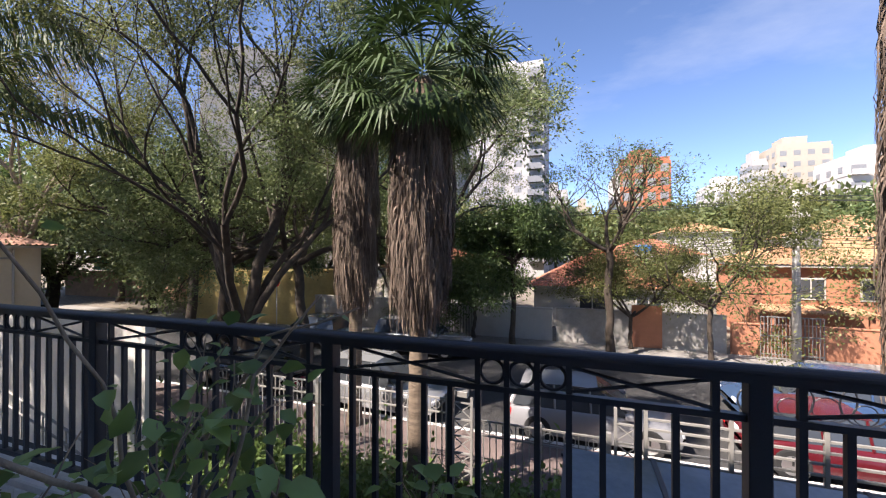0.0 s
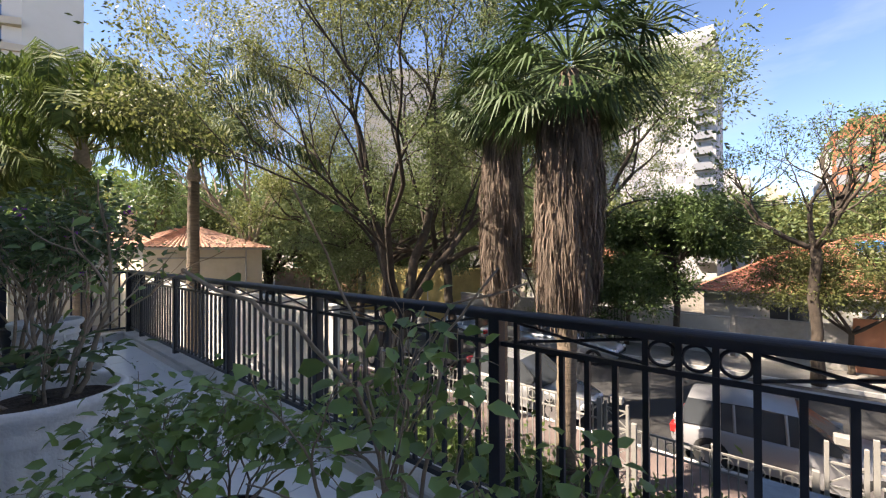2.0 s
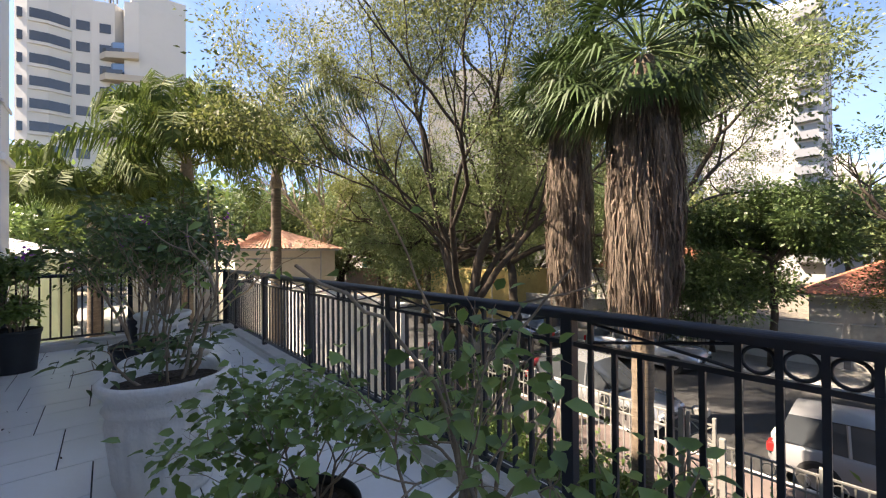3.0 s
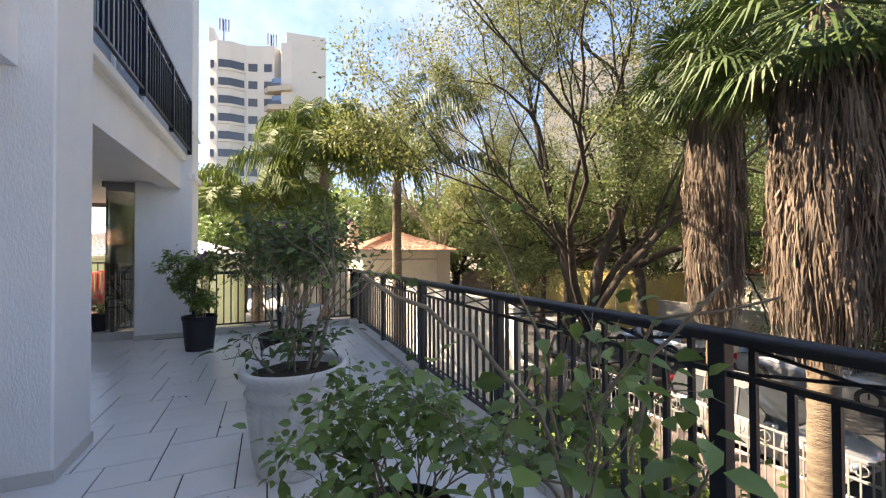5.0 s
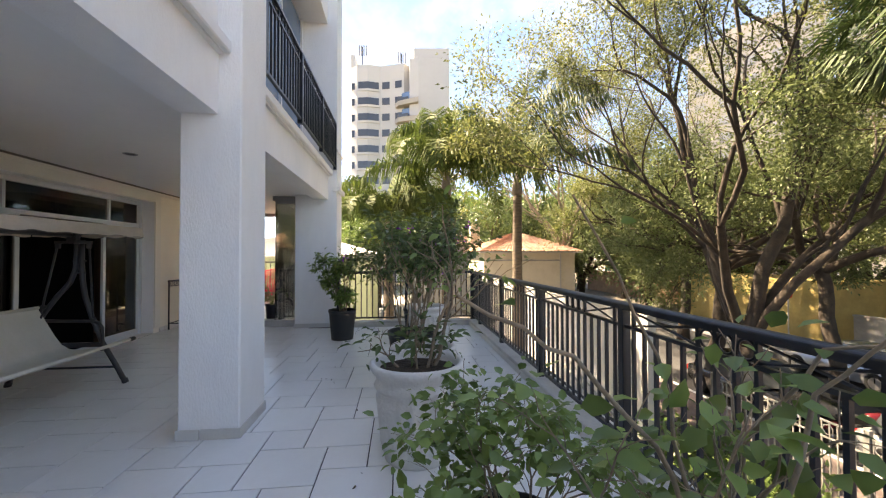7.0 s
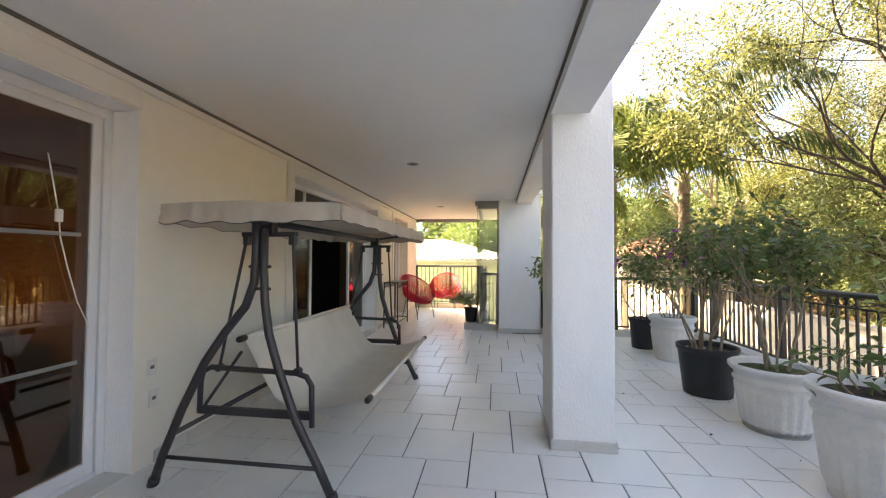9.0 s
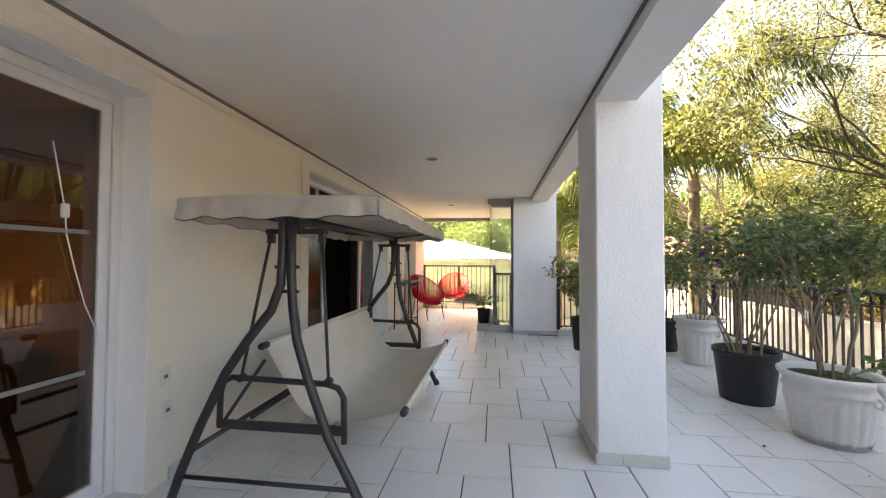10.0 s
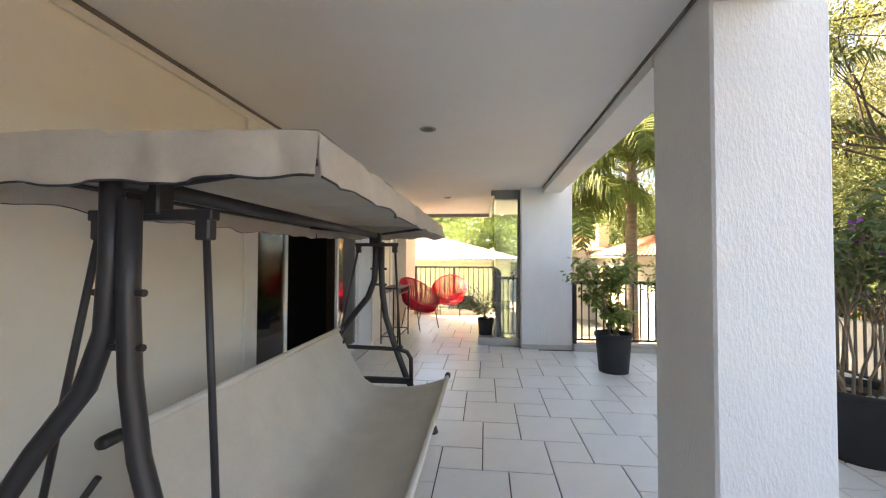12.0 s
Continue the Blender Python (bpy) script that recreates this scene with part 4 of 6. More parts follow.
def fan_palm(label, at, trunk_top, skirt, skirt_r, crown_z, crown_r, seed, lean=(0, 0)):
    """A fan palm: heights above its foot; skirt: (bottom, top)."""
    rng = random.Random(seed)
    ob = thing("fan_palm", label, "palm", at)
    ax = lambda z: Vector((lean[0] * z / trunk_top, lean[1] * z / trunk_top, z))
    tr = Mesh()
    zs = [trunk_top * i / 40 for i in range(41)]
    tr.tube([ax(z) for z in zs], [0.17 * (1.3 - 0.3 * min(1, z / 0.8)) + (0.012 if i % 2 else 0) for i, z in enumerate(zs)], 14)
    part("trunk", tr, PALM_BARK, ob, smooth=True)
    sk = Mesh()
    z0, z1 = skirt

    def env(s):
        return skirt_r * (0.72 + 0.42 * math.sin(math.pi * min(1, 0.15 + s * 0.75)) ** 1.0) * (0.62 if s < 0.06 else 1.0)

    prof = [(0.2, z0 + 0.25)] + [(env(i / 10) * 0.74, z0 + 0.2 + (z1 - z0 - 0.2) * i / 10) for i in range(11)] + [(0.2, z1 + 0.1)]
    core = Mesh()
    k0 = len(core.v)
    core.lathe(prof, sides=20)
    core.v = [(v[0] + ax(v[2]).x, v[1] + ax(v[2]).y, v[2]) for v in core.v]
    part("skirt_core", core, DEAD_FROND, ob)
    for i in range(5200):
        s = rng.random()
        z = z0 + 0.25 + (z1 - z0 + 0.1) * s
        a = rng.uniform(0, 6.283)
        r = env(s) * (rng.uniform(0.74, 1.02) + 0.07 * math.sin(a * 7 + z * 3))
        c = ax(z)
        out = Vector((math.cos(a), math.sin(a), 0))
        tan = Vector((-math.sin(a), math.cos(a), 0))
        length = rng.uniform(0.25, 0.85)
        w = rng.choice((0.006, 0.008, 0.010, 0.014, 0.022))
        swing = rng.uniform(-0.16, 0.16)
        rows = []
        for j in range(4):
            t = j / 3
            p = c + out * (r + 0.05 * math.sin(t * 3.0) + rng.uniform(-0.01, 0.02)) + tan * swing * t * length - Vector((0, 0, t * length))
            ww = w * (1 - 0.7 * t)
            tw = tan * math.cos(swing * 5) + out * math.sin(swing * 9) * 0.6
            rows.append((p - tw * ww, p + tw * ww))
        sk.grid(rows)
    part("skirt", sk, DEAD_FROND, ob, "skirt of hanging dry brown fronds")
    stalks, blades = Mesh(), Mesh()
    top = ax(crown_z)
    n = 50
    for i in range(n):
        s = (i + 0.5) / n
        el = math.asin(max(-0.75, 0.97 - 1.6 * s))
        a = i * 2.39996 + rng.uniform(-0.2, 0.2)
        d = Vector((math.cos(a) * math.cos(el), math.sin(a) * math.cos(el), math.sin(el)))
        length = crown_r * rng.uniform(0.42, 0.68)
        base = top - Vector((0, 0, 0.35)) + d * 0.15
        tip = base + d * length - Vector((0, 0, 0.12 * length))
        stalks.tube([base, (base + tip) / 2 + Vector((0, 0, 0.05)), tip], [0.025, 0.018, 0.012], 5)
        side = d.cross(Vector((0, 0, 1)))
        side = side.normalized() if side.length > 0.05 else Vector((1, 0, 0))
        upv = side.cross(d).normalized()
        roll = rng.uniform(-0.5, 0.5)
        side, upv = side * math.cos(roll) + upv * math.sin(roll), upv * math.cos(roll) - side * math.sin(roll)
        fl = crown_r * rng.uniform(0.40, 0.52)
        for b in range(26):
            th = (b - 12.5) / 12.5 * 1.9
            bd = d * math.cos(th) + side * math.sin(th)
            L = fl * (1 - 0.18 * abs(th) / 1.9) * rng.uniform(0.92, 1.05)
            wv = bd.cross(upv).normalized()
            m1 = tip + bd * L * 0.55 + upv * 0.03 * ((b % 2) * 2 - 1)
            m2 = tip + bd * L * 0.95 - Vector((0, 0, L * rng.uniform(0.10, 0.48)))
            blades.grid([(tip - wv * 0.006, tip + wv * 0.006), (m1 - wv * 0.024, m1 + wv * 0.024), (m2 - wv * 0.003, m2 + wv * 0.003)])
    part("stalk", stalks, LEAF_DARK, ob)
    part("crown", blades, PALM_LEAF, ob, "crown of stiff green fan leaves")
    # older greyed fans that hang under the crown
    old = Mesh()
    for i in range(20):
        a = i * 2.39996
        d = Vector((math.cos(a) * 0.75, math.sin(a) * 0.75, -0.66))
        tip = top - Vector((0, 0, 0.5)) + d * crown_r * rng.uniform(0.3, 0.45)
        side = d.cross(Vector((0, 0, 1))).normalized()
        for b in range(18):
            th = (b - 8.5) / 8.5 * 1.2
            bd = d * math.cos(th) + side * math.sin(th)
            wv = bd.cross(side.cross(d)).normalized()
            L = crown_r * rng.uniform(0.34, 0.44)
            m1, m2 = tip + bd * L * 0.5 - Vector((0, 0, 0.06)), tip + bd * L * 0.85 - Vector((0, 0, L * 0.5))
            old.grid([(tip - wv * 0.006, tip + wv * 0.006), (m1 - wv * 0.03, m1 + wv * 0.03), (m2 - wv * 0.003, m2 + wv * 0.003)])
    part("old_growth", old, LEAF_DARK, ob)
    return ob


fan_palm("tall fan palm with a thick skirt of dry fronds", (-3.28, 6.75, GROUND - 0.02), 8.0, (3.55, 7.3), 0.51, 8.5, 1.8, 3, lean=(0.08, 0.1))
fan_palm("shorter fan palm with a narrow skirt of dry fronds", (-6.0, 9.0, GROUND - 0.02), 8.7, (3.3, 8.1), 0.49, 9.2, 1.7, 4, lean=(0.0, 0.1))
fan_palm("fan palm with a dark skirt beside the entrance", (3.52, 6.3, GROUND - 0.02), 10.0, (2.6, 9.5), 0.29, 10.6, 1.7, 6)


def feather_palm(label, at, trunk_top, trunk_r, frond, count, seed, leaf=FEATHER, blade=0.02, rise=0.0, droop=1.0):
    rng = random.Random(seed)
    ob = thing("feather_palm", label, "palm", at)
    tr = Mesh()
    zs = [trunk_top * i / 30 for i in range(31)]
    tr.tube([(0.03 * math.sin(z), 0, z) for z in zs], [trunk_r * (1.2 - 0.3 * z / trunk_top) + (0.008 if i % 2 else 0) for i, z in enumerate(zs)], 12)
    part("trunk", tr, PALM_BARK, ob, smooth=True)
    sheath = Mesh().lathe([(trunk_r * 0.9, trunk_top - 0.05), (trunk_r * 1.25, trunk_top + 0.15), (trunk_r * 0.9, trunk_top + 0.6), (0.04, trunk_top + 1.0)], sides=12)
    part("crownshaft", sheath, TWIG, ob, smooth=True)
    ribs, lf = Mesh(), Mesh()
    for i in range(count):
        a = i * 2.39996 + rng.uniform(-0.25, 0.25)
        el = rng.uniform(0.55, 1.4) if i > count * 0.4 else rng.uniform(0.15, 0.7)
        el = min(1.5, el + rise)
        L = frond * rng.uniform(0.85, 1.12)
        out = Vector((math.cos(a), math.sin(a), 0))
        p = Vector((0, 0, trunk_top + 0.45))
        pts = [p.copy()]
        e = el
        for s in range(14):
            e -= (0.06 + 0.16 * s / 14) * (1.0 + 0.4 * (el > 1.0)) * droop * (0.5 if s < 6 and rise else 1.0 + 0.5 * (rise > 0))
            p = p + (out * math.cos(e) + Vector((0, 0, math.sin(e)))) * (L / 14)
            pts.append(p.copy())
        ribs.tube(pts, [0.028 * (1 - 0.85 * j / 14) for j in range(15)], 5)
        tan = Vector((-out.y, out.x, 0))
        for j in range(90):
            t = 0.14 + 0.86 * j / 90
            f = t * 14
            k = min(13, int(f))
            q = pts[k].lerp(pts[k + 1], f - k)
            d = (pts[k + 1] - pts[k]).normalized()
            length = 0.78 * math.sin(math.pi * min(1, 0.16 + 0.8 * t)) ** 0.7 * (frond / 2.6) ** 0.5
            for sd in (-1, 1):
                g = (tan * sd * rng.uniform(0.5, 1.0) + d * rng.uniform(0.35, 0.7) + Vector((0, 0, rng.uniform(-0.3, 0.35)))).normalized()
                m = q + g * length * 0.5
                tip = q + g * length * 0.8 - Vector((0, 0, length * rng.uniform(0.45, 0.8)))
                wv = d * blade
                lf.grid([(q - wv, q + wv), (m - wv * 1.3, m + wv * 1.3), (tip - wv * 0.2, tip + wv * 0.2)])
    part("rib", ribs, LEAF_YELLOW, ob)
    part("crown", lf, leaf, ob, "crown of arching feathery fronds")
    return ob


feather_palm("tall feather palm with drooping fronds beside the house", (-16.8, 5.0, GROUND - 0.02), 7.3, 0.2, 5.6, 18, 41, leaf=FEATHER_DARK, blade=0.020, rise=0.3, droop=0.62)
feather_palm("bright feather palm beyond the terrace end", (-14.6, -0.45, GROUND - 0.02), 5.4, 0.17, 3.3, 17, 42, blade=0.017, rise=0.2)
feather_palm("feather palm with silvery drooping fronds", (-14.3, 1.6, GROUND - 0.02), 6.8, 0.16, 4.2, 17, 43, blade=0.017, rise=0.25)


# planting strip inside the fence
rg = np.random.default_rng(4)
n = 52000
gx = rg.uniform(-9.0, 6.5, n)
gy = rg.uniform(2.3, 7.25, n)
mound = 0.45 + np.abs(np.sin(gx * 1.3) * np.cos(gy * 1.1)) + 0.5 * np.abs(np.sin(gx * 2.9 + gy))
gz = GROUND + np.abs(rg.normal(0, 0.34, n)) * mound
keep = (gx < -0.7) | (gy > 5.4)
gx, gy, gz = gx[keep], gy[keep], gz[keep]
tagged(new("shrub_bed", leaf_mesh(np.stack([gx, gy, gz], 1), 0.13, 0.24, LEAF, 44, hang=-0.5)), "low mixed green planting inside the fence", "shrubs", kind="stuff")


# ---------------------------------------------------------------- street furniture and fences
def front_fence(x0, x1, y, top, label):
    f = thing("fence", label, "fence", (0, y, 0))
    n = round((x1 - x0) / 0.125)
    bar = Mesh().box((-0.010, -0.010, GROUND), (0.010, 0.010, top - 0.02)).data("bar", FENCE_WHITE_SHADED)
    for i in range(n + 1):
        part("bar", bar, FENCE_WHITE_SHADED, f, at=(x0 + (x1 - x0) * i / n, 0, 0))
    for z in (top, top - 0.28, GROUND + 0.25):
        part("rail", Mesh().box((x0, -0.016, z - 0.035), (x1, 0.016, z), 0.003), FENCE_WHITE_SHADED, f)
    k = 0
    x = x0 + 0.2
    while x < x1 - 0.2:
        part("scroll", Mesh().ring((x, 0.0, top - 0.155), 0.085, 0.009, "y", 14, 4), FENCE_WHITE_SHADED, f)
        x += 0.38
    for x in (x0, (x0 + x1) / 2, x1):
        part("post", Mesh().box((x - 0.04, -0.04, GROUND), (x + 0.04, 0.04, top + 0.1), 0.004), FENCE_WHITE_SHADED, f)
    return f


def lattice_pillar(x, y, top):
    p = thing("gate_pillar", "off white steel lattice gate pillar", "gate pillar", (x, y, GROUND), group="gate pillars")
    h, w = top - GROUND, 0.19
    for dx in (-w, w):
        part("upright", Mesh().box((dx - 0.025, -0.03, 0), (dx + 0.025, 0.03, h), 0.003), FENCE_WHITE_SHADED, p)
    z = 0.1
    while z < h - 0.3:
        part("cross", Mesh().tube([(-w, 0, z), (w, 0, z + 0.3)], 0.012, 4).tube([(w, 0, z), (-w, 0, z + 0.3)], 0.012, 4), FENCE_WHITE_SHADED, p)
        part("rung", Mesh().box((-w + 0.026, -0.02, z + 0.29), (w - 0.026, 0.02, z + 0.32)), FENCE_WHITE_SHADED, p)
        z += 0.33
    part("lamp", Mesh().box((-0.12, -0.08, h), (0.12, 0.08, h + 0.12), 0.01), FENCE_WHITE_SHADED, p)


front_fence(-9.0, -2.85, 7.35, -1.42, "off white steel street fence with scrolls")
lattice_pillar(-2.55, 7.35, -1.35)
front_fence(-2.25, 0.1, 7.35, -1.75, "off white steel garden gate with scrolls")
lattice_pillar(0.4, 7.35, -1.2)
gate = thing("driveway_gate", "off white horizontal barred driveway gate", "gate", (0, 7.35, GROUND))
for i in range(12):
    part("bar", Mesh().box((0.65, -0.02, 0.15 + i * 0.17), (5.6, 0.02, 0.19 + i * 0.17), 0.003), FENCE_WHITE_SHADED, gate)
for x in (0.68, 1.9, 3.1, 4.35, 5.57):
    part("upright", Mesh().box((x - 0.03, -0.03, 0.0), (x + 0.03, 0.03, 2.15), 0.003), FENCE_WHITE_SHADED, gate)
arch = thing("iron_arch", "black wrought iron scroll arch over the gate", "arch", (3.1, 7.35, -1.05))
for i, (dx, r) in enumerate(((-0.9, 0.22), (-0.45, 0.3), (0.0, 0.36), (0.45, 0.3), (0.9, 0.22))):
    part("scroll", Mesh().ring((dx, 0, r), r, 0.014, "y", 20, 5), IRON, arch)
    part("scroll", Mesh().ring((dx, 0, r * 0.55), r * 0.5, 0.010, "y", 16, 5), IRON, arch)
# glazed canopy over the entrance
cn = thing("entrance_canopy", "low entrance canopy of bluish glass panels on steel", "canopy", (0, 0, 0))
for i in range(6):
    for j in range(2):
        x0, y0 = -0.55 + i * 1.0, 2.7 + j * 1.28
        part("pane", Mesh().box((x0 + 0.02, y0 + 0.02, -1.02), (x0 + 0.98, y0 + 1.26, -1.01)), CANOPY_GLASS, cn)
for i in range(7):
    part("rafter", Mesh().box((-0.59 + i * 1.0, 2.6, -1.09), (-0.53 + i * 1.0, 5.3, -1.0), 0.004), STEEL_GREY, cn)
for y in (2.62, 3.98, 5.26):
    part("purlin", Mesh().box((-0.62, y - 0.03, -1.13), (5.5, y + 0.03, -1.09)), STEEL_GREY, cn)
for x in (-0.5, 2.4, 5.4):
    part("post", Mesh().box((x - 0.04, 5.2, GROUND), (x + 0.04, 5.28, -1.13)), STEEL_GREY, cn)
# white stair railing down to the garden
st = thing("stair_railing", "white steel railing of the garden stair", "railing", (0, 0, 0))
for i in range(16):
    x = -8.3 + i * 0.17
    z = -0.55 - i * 0.045
    part("bar", Mesh().box((x - 0.008, 3.3, z - 0.75), (x + 0.008, 3.316, z)), FENCE_WHITE_SHADED, st)
for dz in (0.0, -0.2, -0.75):
    part("rail", Mesh().tube([(-8.3, 3.308, -0.55 + dz), (-5.75, 3.308, -1.225 + dz)], 0.018, 6), FENCE_WHITE_SHADED, st)
steps = Mesh()
for i in range(10):
    steps.box((-8.3 + i * 0.28, 2.15, GROUND), (-8.02 + i * 0.28, 3.25, -1.2 - i * 0.18))
solid("stairs", steps, CONCRETE, "plain cement garden stair", "stairs")


# cars
def car(label, at, turn, paint, length=4.3, width=1.78, height=1.5, suv=False):
    c = thing("car", label, "car", at, turn, group="parked cars")
    L, W, H = length / 2, width / 2, height
    belt = H * (0.60 if suv else 0.58)
    # sections from rear to front: x, half width at the sill, z low, z belt
    secs = [(-L, 0.80, 0.42, belt * 0.80), (-L + 0.12, 0.93, 0.30, belt * 0.95), (-L * 0.6, 1.0, 0.22, belt), (0, 1.0, 0.2, belt), (L * 0.42, 1.0, 0.2, belt * 0.97), (L * 0.78, 0.96, 0.22, belt * 0.88), (L - 0.10, 0.86, 0.28, belt * 0.74), (L, 0.70, 0.38, belt * 0.60)]
    rows = []
    for x, k, z0, z1 in secs:
        w = W * k
        rows.append([(x, -w * 0.96, z0), (x, -w, z0 + 0.18), (x, -w, (z0 + z1) * 0.5), (x, -w * 0.97, z1 - 0.05), (x, -w * 0.9, z1), (x, -w * 0.4, z1 + 0.015), (x, 0, z1 + 0.02), (x, w * 0.4, z1 + 0.015), (x, w * 0.9, z1), (x, w * 0.97, z1 - 0.05),
                     (x, w, (z0 + z1) * 0.5), (x, w, z0 + 0.18), (x, w * 0.96, z0)])
    b = Mesh().grid(rows)
    b.face(*rows[0]).face(*reversed(rows[-1]))
    part("body", b, paint, c, smooth=True)
    back = -L * (0.93 if suv else 0.82)
    cab = [(back, belt, 0.86), (back + 0.18, H - 0.06, 0.72), (-L * 0.3, H, 0.74), (L * 0.08, H - 0.02, 0.73), (L * 0.46, belt + 0.02, 0.86)]
    rows = []
    for x, z, k in cab:
        rows.append([(x, -W * k, z), (x, -W * k * 0.5, z + 0.02 * (z > belt + 0.1)), (x, 0, z + 0.03 * (z > belt + 0.1)), (x, W * k * 0.5, z + 0.02 * (z > belt + 0.1)), (x, W * k, z)])
    part("windscreen", Mesh().grid([rows[3], rows[4]]), WINDOW_DARK, c)
    part("rear_window", Mesh().grid([rows[0], rows[1]]), WINDOW_DARK, c)
    part("roof", Mesh().grid(rows[1:4]), paint, c, smooth=True)
    for s in (-1, 1):
        base0, base1 = (back, s * W * 0.90, belt), (L * 0.46, s * W * 0.90, belt)
        tops = [(x, s * W * k, z) for x, z, k in cab[1:4]]
        part("side_window", Mesh().face(base0, *tops, base1), WINDOW_DARK, c)
        for f in (0.02, 0.5):
            x = back + (L * 0.46 - back) * (0.36 + f * 0.62)
            part("pillar", Mesh().tube([(x, s * W * 0.905, belt), (x - 0.03, s * W * 0.745, H - 0.02)], 0.028, 5), paint, c)
        part("mirror", Mesh().box((L * 0.36, s * W * 0.93, belt), (L * 0.46, s * W * 1.12, belt + 0.12), 0.02), paint, c)
        part("headlight", Mesh().box((L - 0.26, s * W * 0.52, belt * 0.58), (L - 0.03, s * W * 0.80, belt * 0.72), 0.03), LAMP_CLEAR, c)
        part("tail_light", Mesh().box((-L - 0.01, s * W * 0.58, belt * 0.66), (-L + 0.16, s * W * 0.90, belt * 0.88), 0.02), LAMP_RED, c)
        for x in (-L * 0.62, L * 0.62):
            wh = part("wheel", Mesh().tube([(x, s * (W - 0.20), 0.33), (x, s * (W - 0.17), 0.33), (x, s * (W - 0.0), 0.33), (x, s * (W + 0.012), 0.33)], [0.29, 0.33, 0.33, 0.29], 22), TYRE, c, smooth=False)
            part("rim", Mesh().tube([(x, s * (W - 0.02), 0.33), (x, s * (W + 0.016), 0.33)], [0.22, 0.20], 16), RIM, wh)
            for k in range(5):
                a = 6.283 * k / 5
                part("spoke", Mesh().box((x - 0.02, s * (W + 0.015) - 0.006, 0.33), (x + 0.02, s * (W + 0.015) + 0.012, 0.52)), TYRE, wh) if k == 0 else None
    part("grille", Mesh().box((L - 0.05, -W * 0.4, 0.45), (L + 0.012, W * 0.4, belt * 0.6), 0.02), TYRE, c)
    part("number_plate", Mesh().box((-L - 0.02, -0.2, 0.62), (-L + 0.05, 0.2, 0.74)), CARD, c)
    return c


ROAD_Z = GROUND - 0.005
car("silver hatchback parked at the near kerb", (-6.1, 10.7, ROAD_Z), -4, CAR_SILVER, 4.2, 1.75, 1.48)
car("silver white compact car parked at the near kerb", (-0.1, 10.65, ROAD_Z), 0, CAR_WHITE_SHADED, 4.0, 1.72, 1.42, True)
car("dark grey car parked at the near kerb", (-11.4, 10.9, ROAD_Z), -4, CAR_BLACK, 4.2, 1.75, 1.46)
car("dark red car parked at the near kerb", (5.0, 10.7, ROAD_Z), 0, CAR_RED, 4.0, 1.7, 1.36)
car("white estate car parked at the far kerb", (-7.2, 16.75, ROAD_Z), 0, CAR_SILVER, 4.5, 1.8, 1.62, True)
car("dark blue car standing in the street", (5.9, 13.6, ROAD_Z), 180, CAR_BLUE, 4.4, 1.78, 1.46)
car("grey car parked at the far kerb", (-13.2, 16.7, ROAD_Z), 180, CAR_SILVER, 4.2, 1.75, 1.46)
car("black car parked at the far kerb", (11.4, 16.8, ROAD_Z), 180, CAR_BLACK, 4.2, 1.75, 1.46)
car("dark car parked far down the street", (-37.0, 16.2, ROAD_Z), 0, CAR_BLACK, 4.2, 1.75, 1.46)
# motorcycle
mb = thing("motorcycle", "small red motorcycle parked at the kerb", "motorcycle", (-8.55, 10.9, ROAD_Z), 70)
for x in (-0.62, 0.62):
    w = part("wheel", Mesh().ring((x, 0, 0.29), 0.25, 0.05, "y", 22, 8), TYRE, mb, smooth=True)
    part("hub", Mesh().tube([(x, -0.05, 0.29), (x, 0.05, 0.29)], 0.07, 10), RIM, w)
part("tank", Mesh().tube([(-0.05, 0, 0.74), (0.05, 0, 0.80), (0.25, 0, 0.82), (0.38, 0, 0.76)], [0.05, 0.13, 0.14, 0.05], 12), CAR_RED, mb, smooth=True)
part("seat", Mesh().tube([(-0.62, 0, 0.80), (-0.4, 0, 0.78), (-0.05, 0, 0.76)], [0.05, 0.12, 0.10], 10), TYRE, mb, smooth=True)
part("engine", Mesh().box((-0.18, -0.13, 0.32), (0.24, 0.13, 0.62), 0.05), STEEL_GREY, mb)
part("fork", Mesh().tube([(0.62, 0.06, 0.29), (0.40, 0.06, 0.95)], 0.025, 6).tube([(0.62, -0.06, 0.29), (0.40, -0.06, 0.95)], 0.025, 6), RIM, mb)
part("handlebar", Mesh().tube([(0.30, -0.36, 1.02), (0.40, -0.12, 0.98), (0.40, 0.12, 0.98), (0.30, 0.36, 1.02)], 0.016, 6), TYRE, mb)
part("mudguard", Mesh().tube([(-0.88, 0, 0.5), (-0.62, 0, 0.62), (-0.38, 0, 0.55)], [0.03, 0.08, 0.05], 8), CAR_RED, mb, smooth=True)
part("headlight", Mesh().tube([(0.44, 0, 0.86), (0.54, 0, 0.86)], [0.07, 0.09], 12), LAMP_CLEAR, mb)


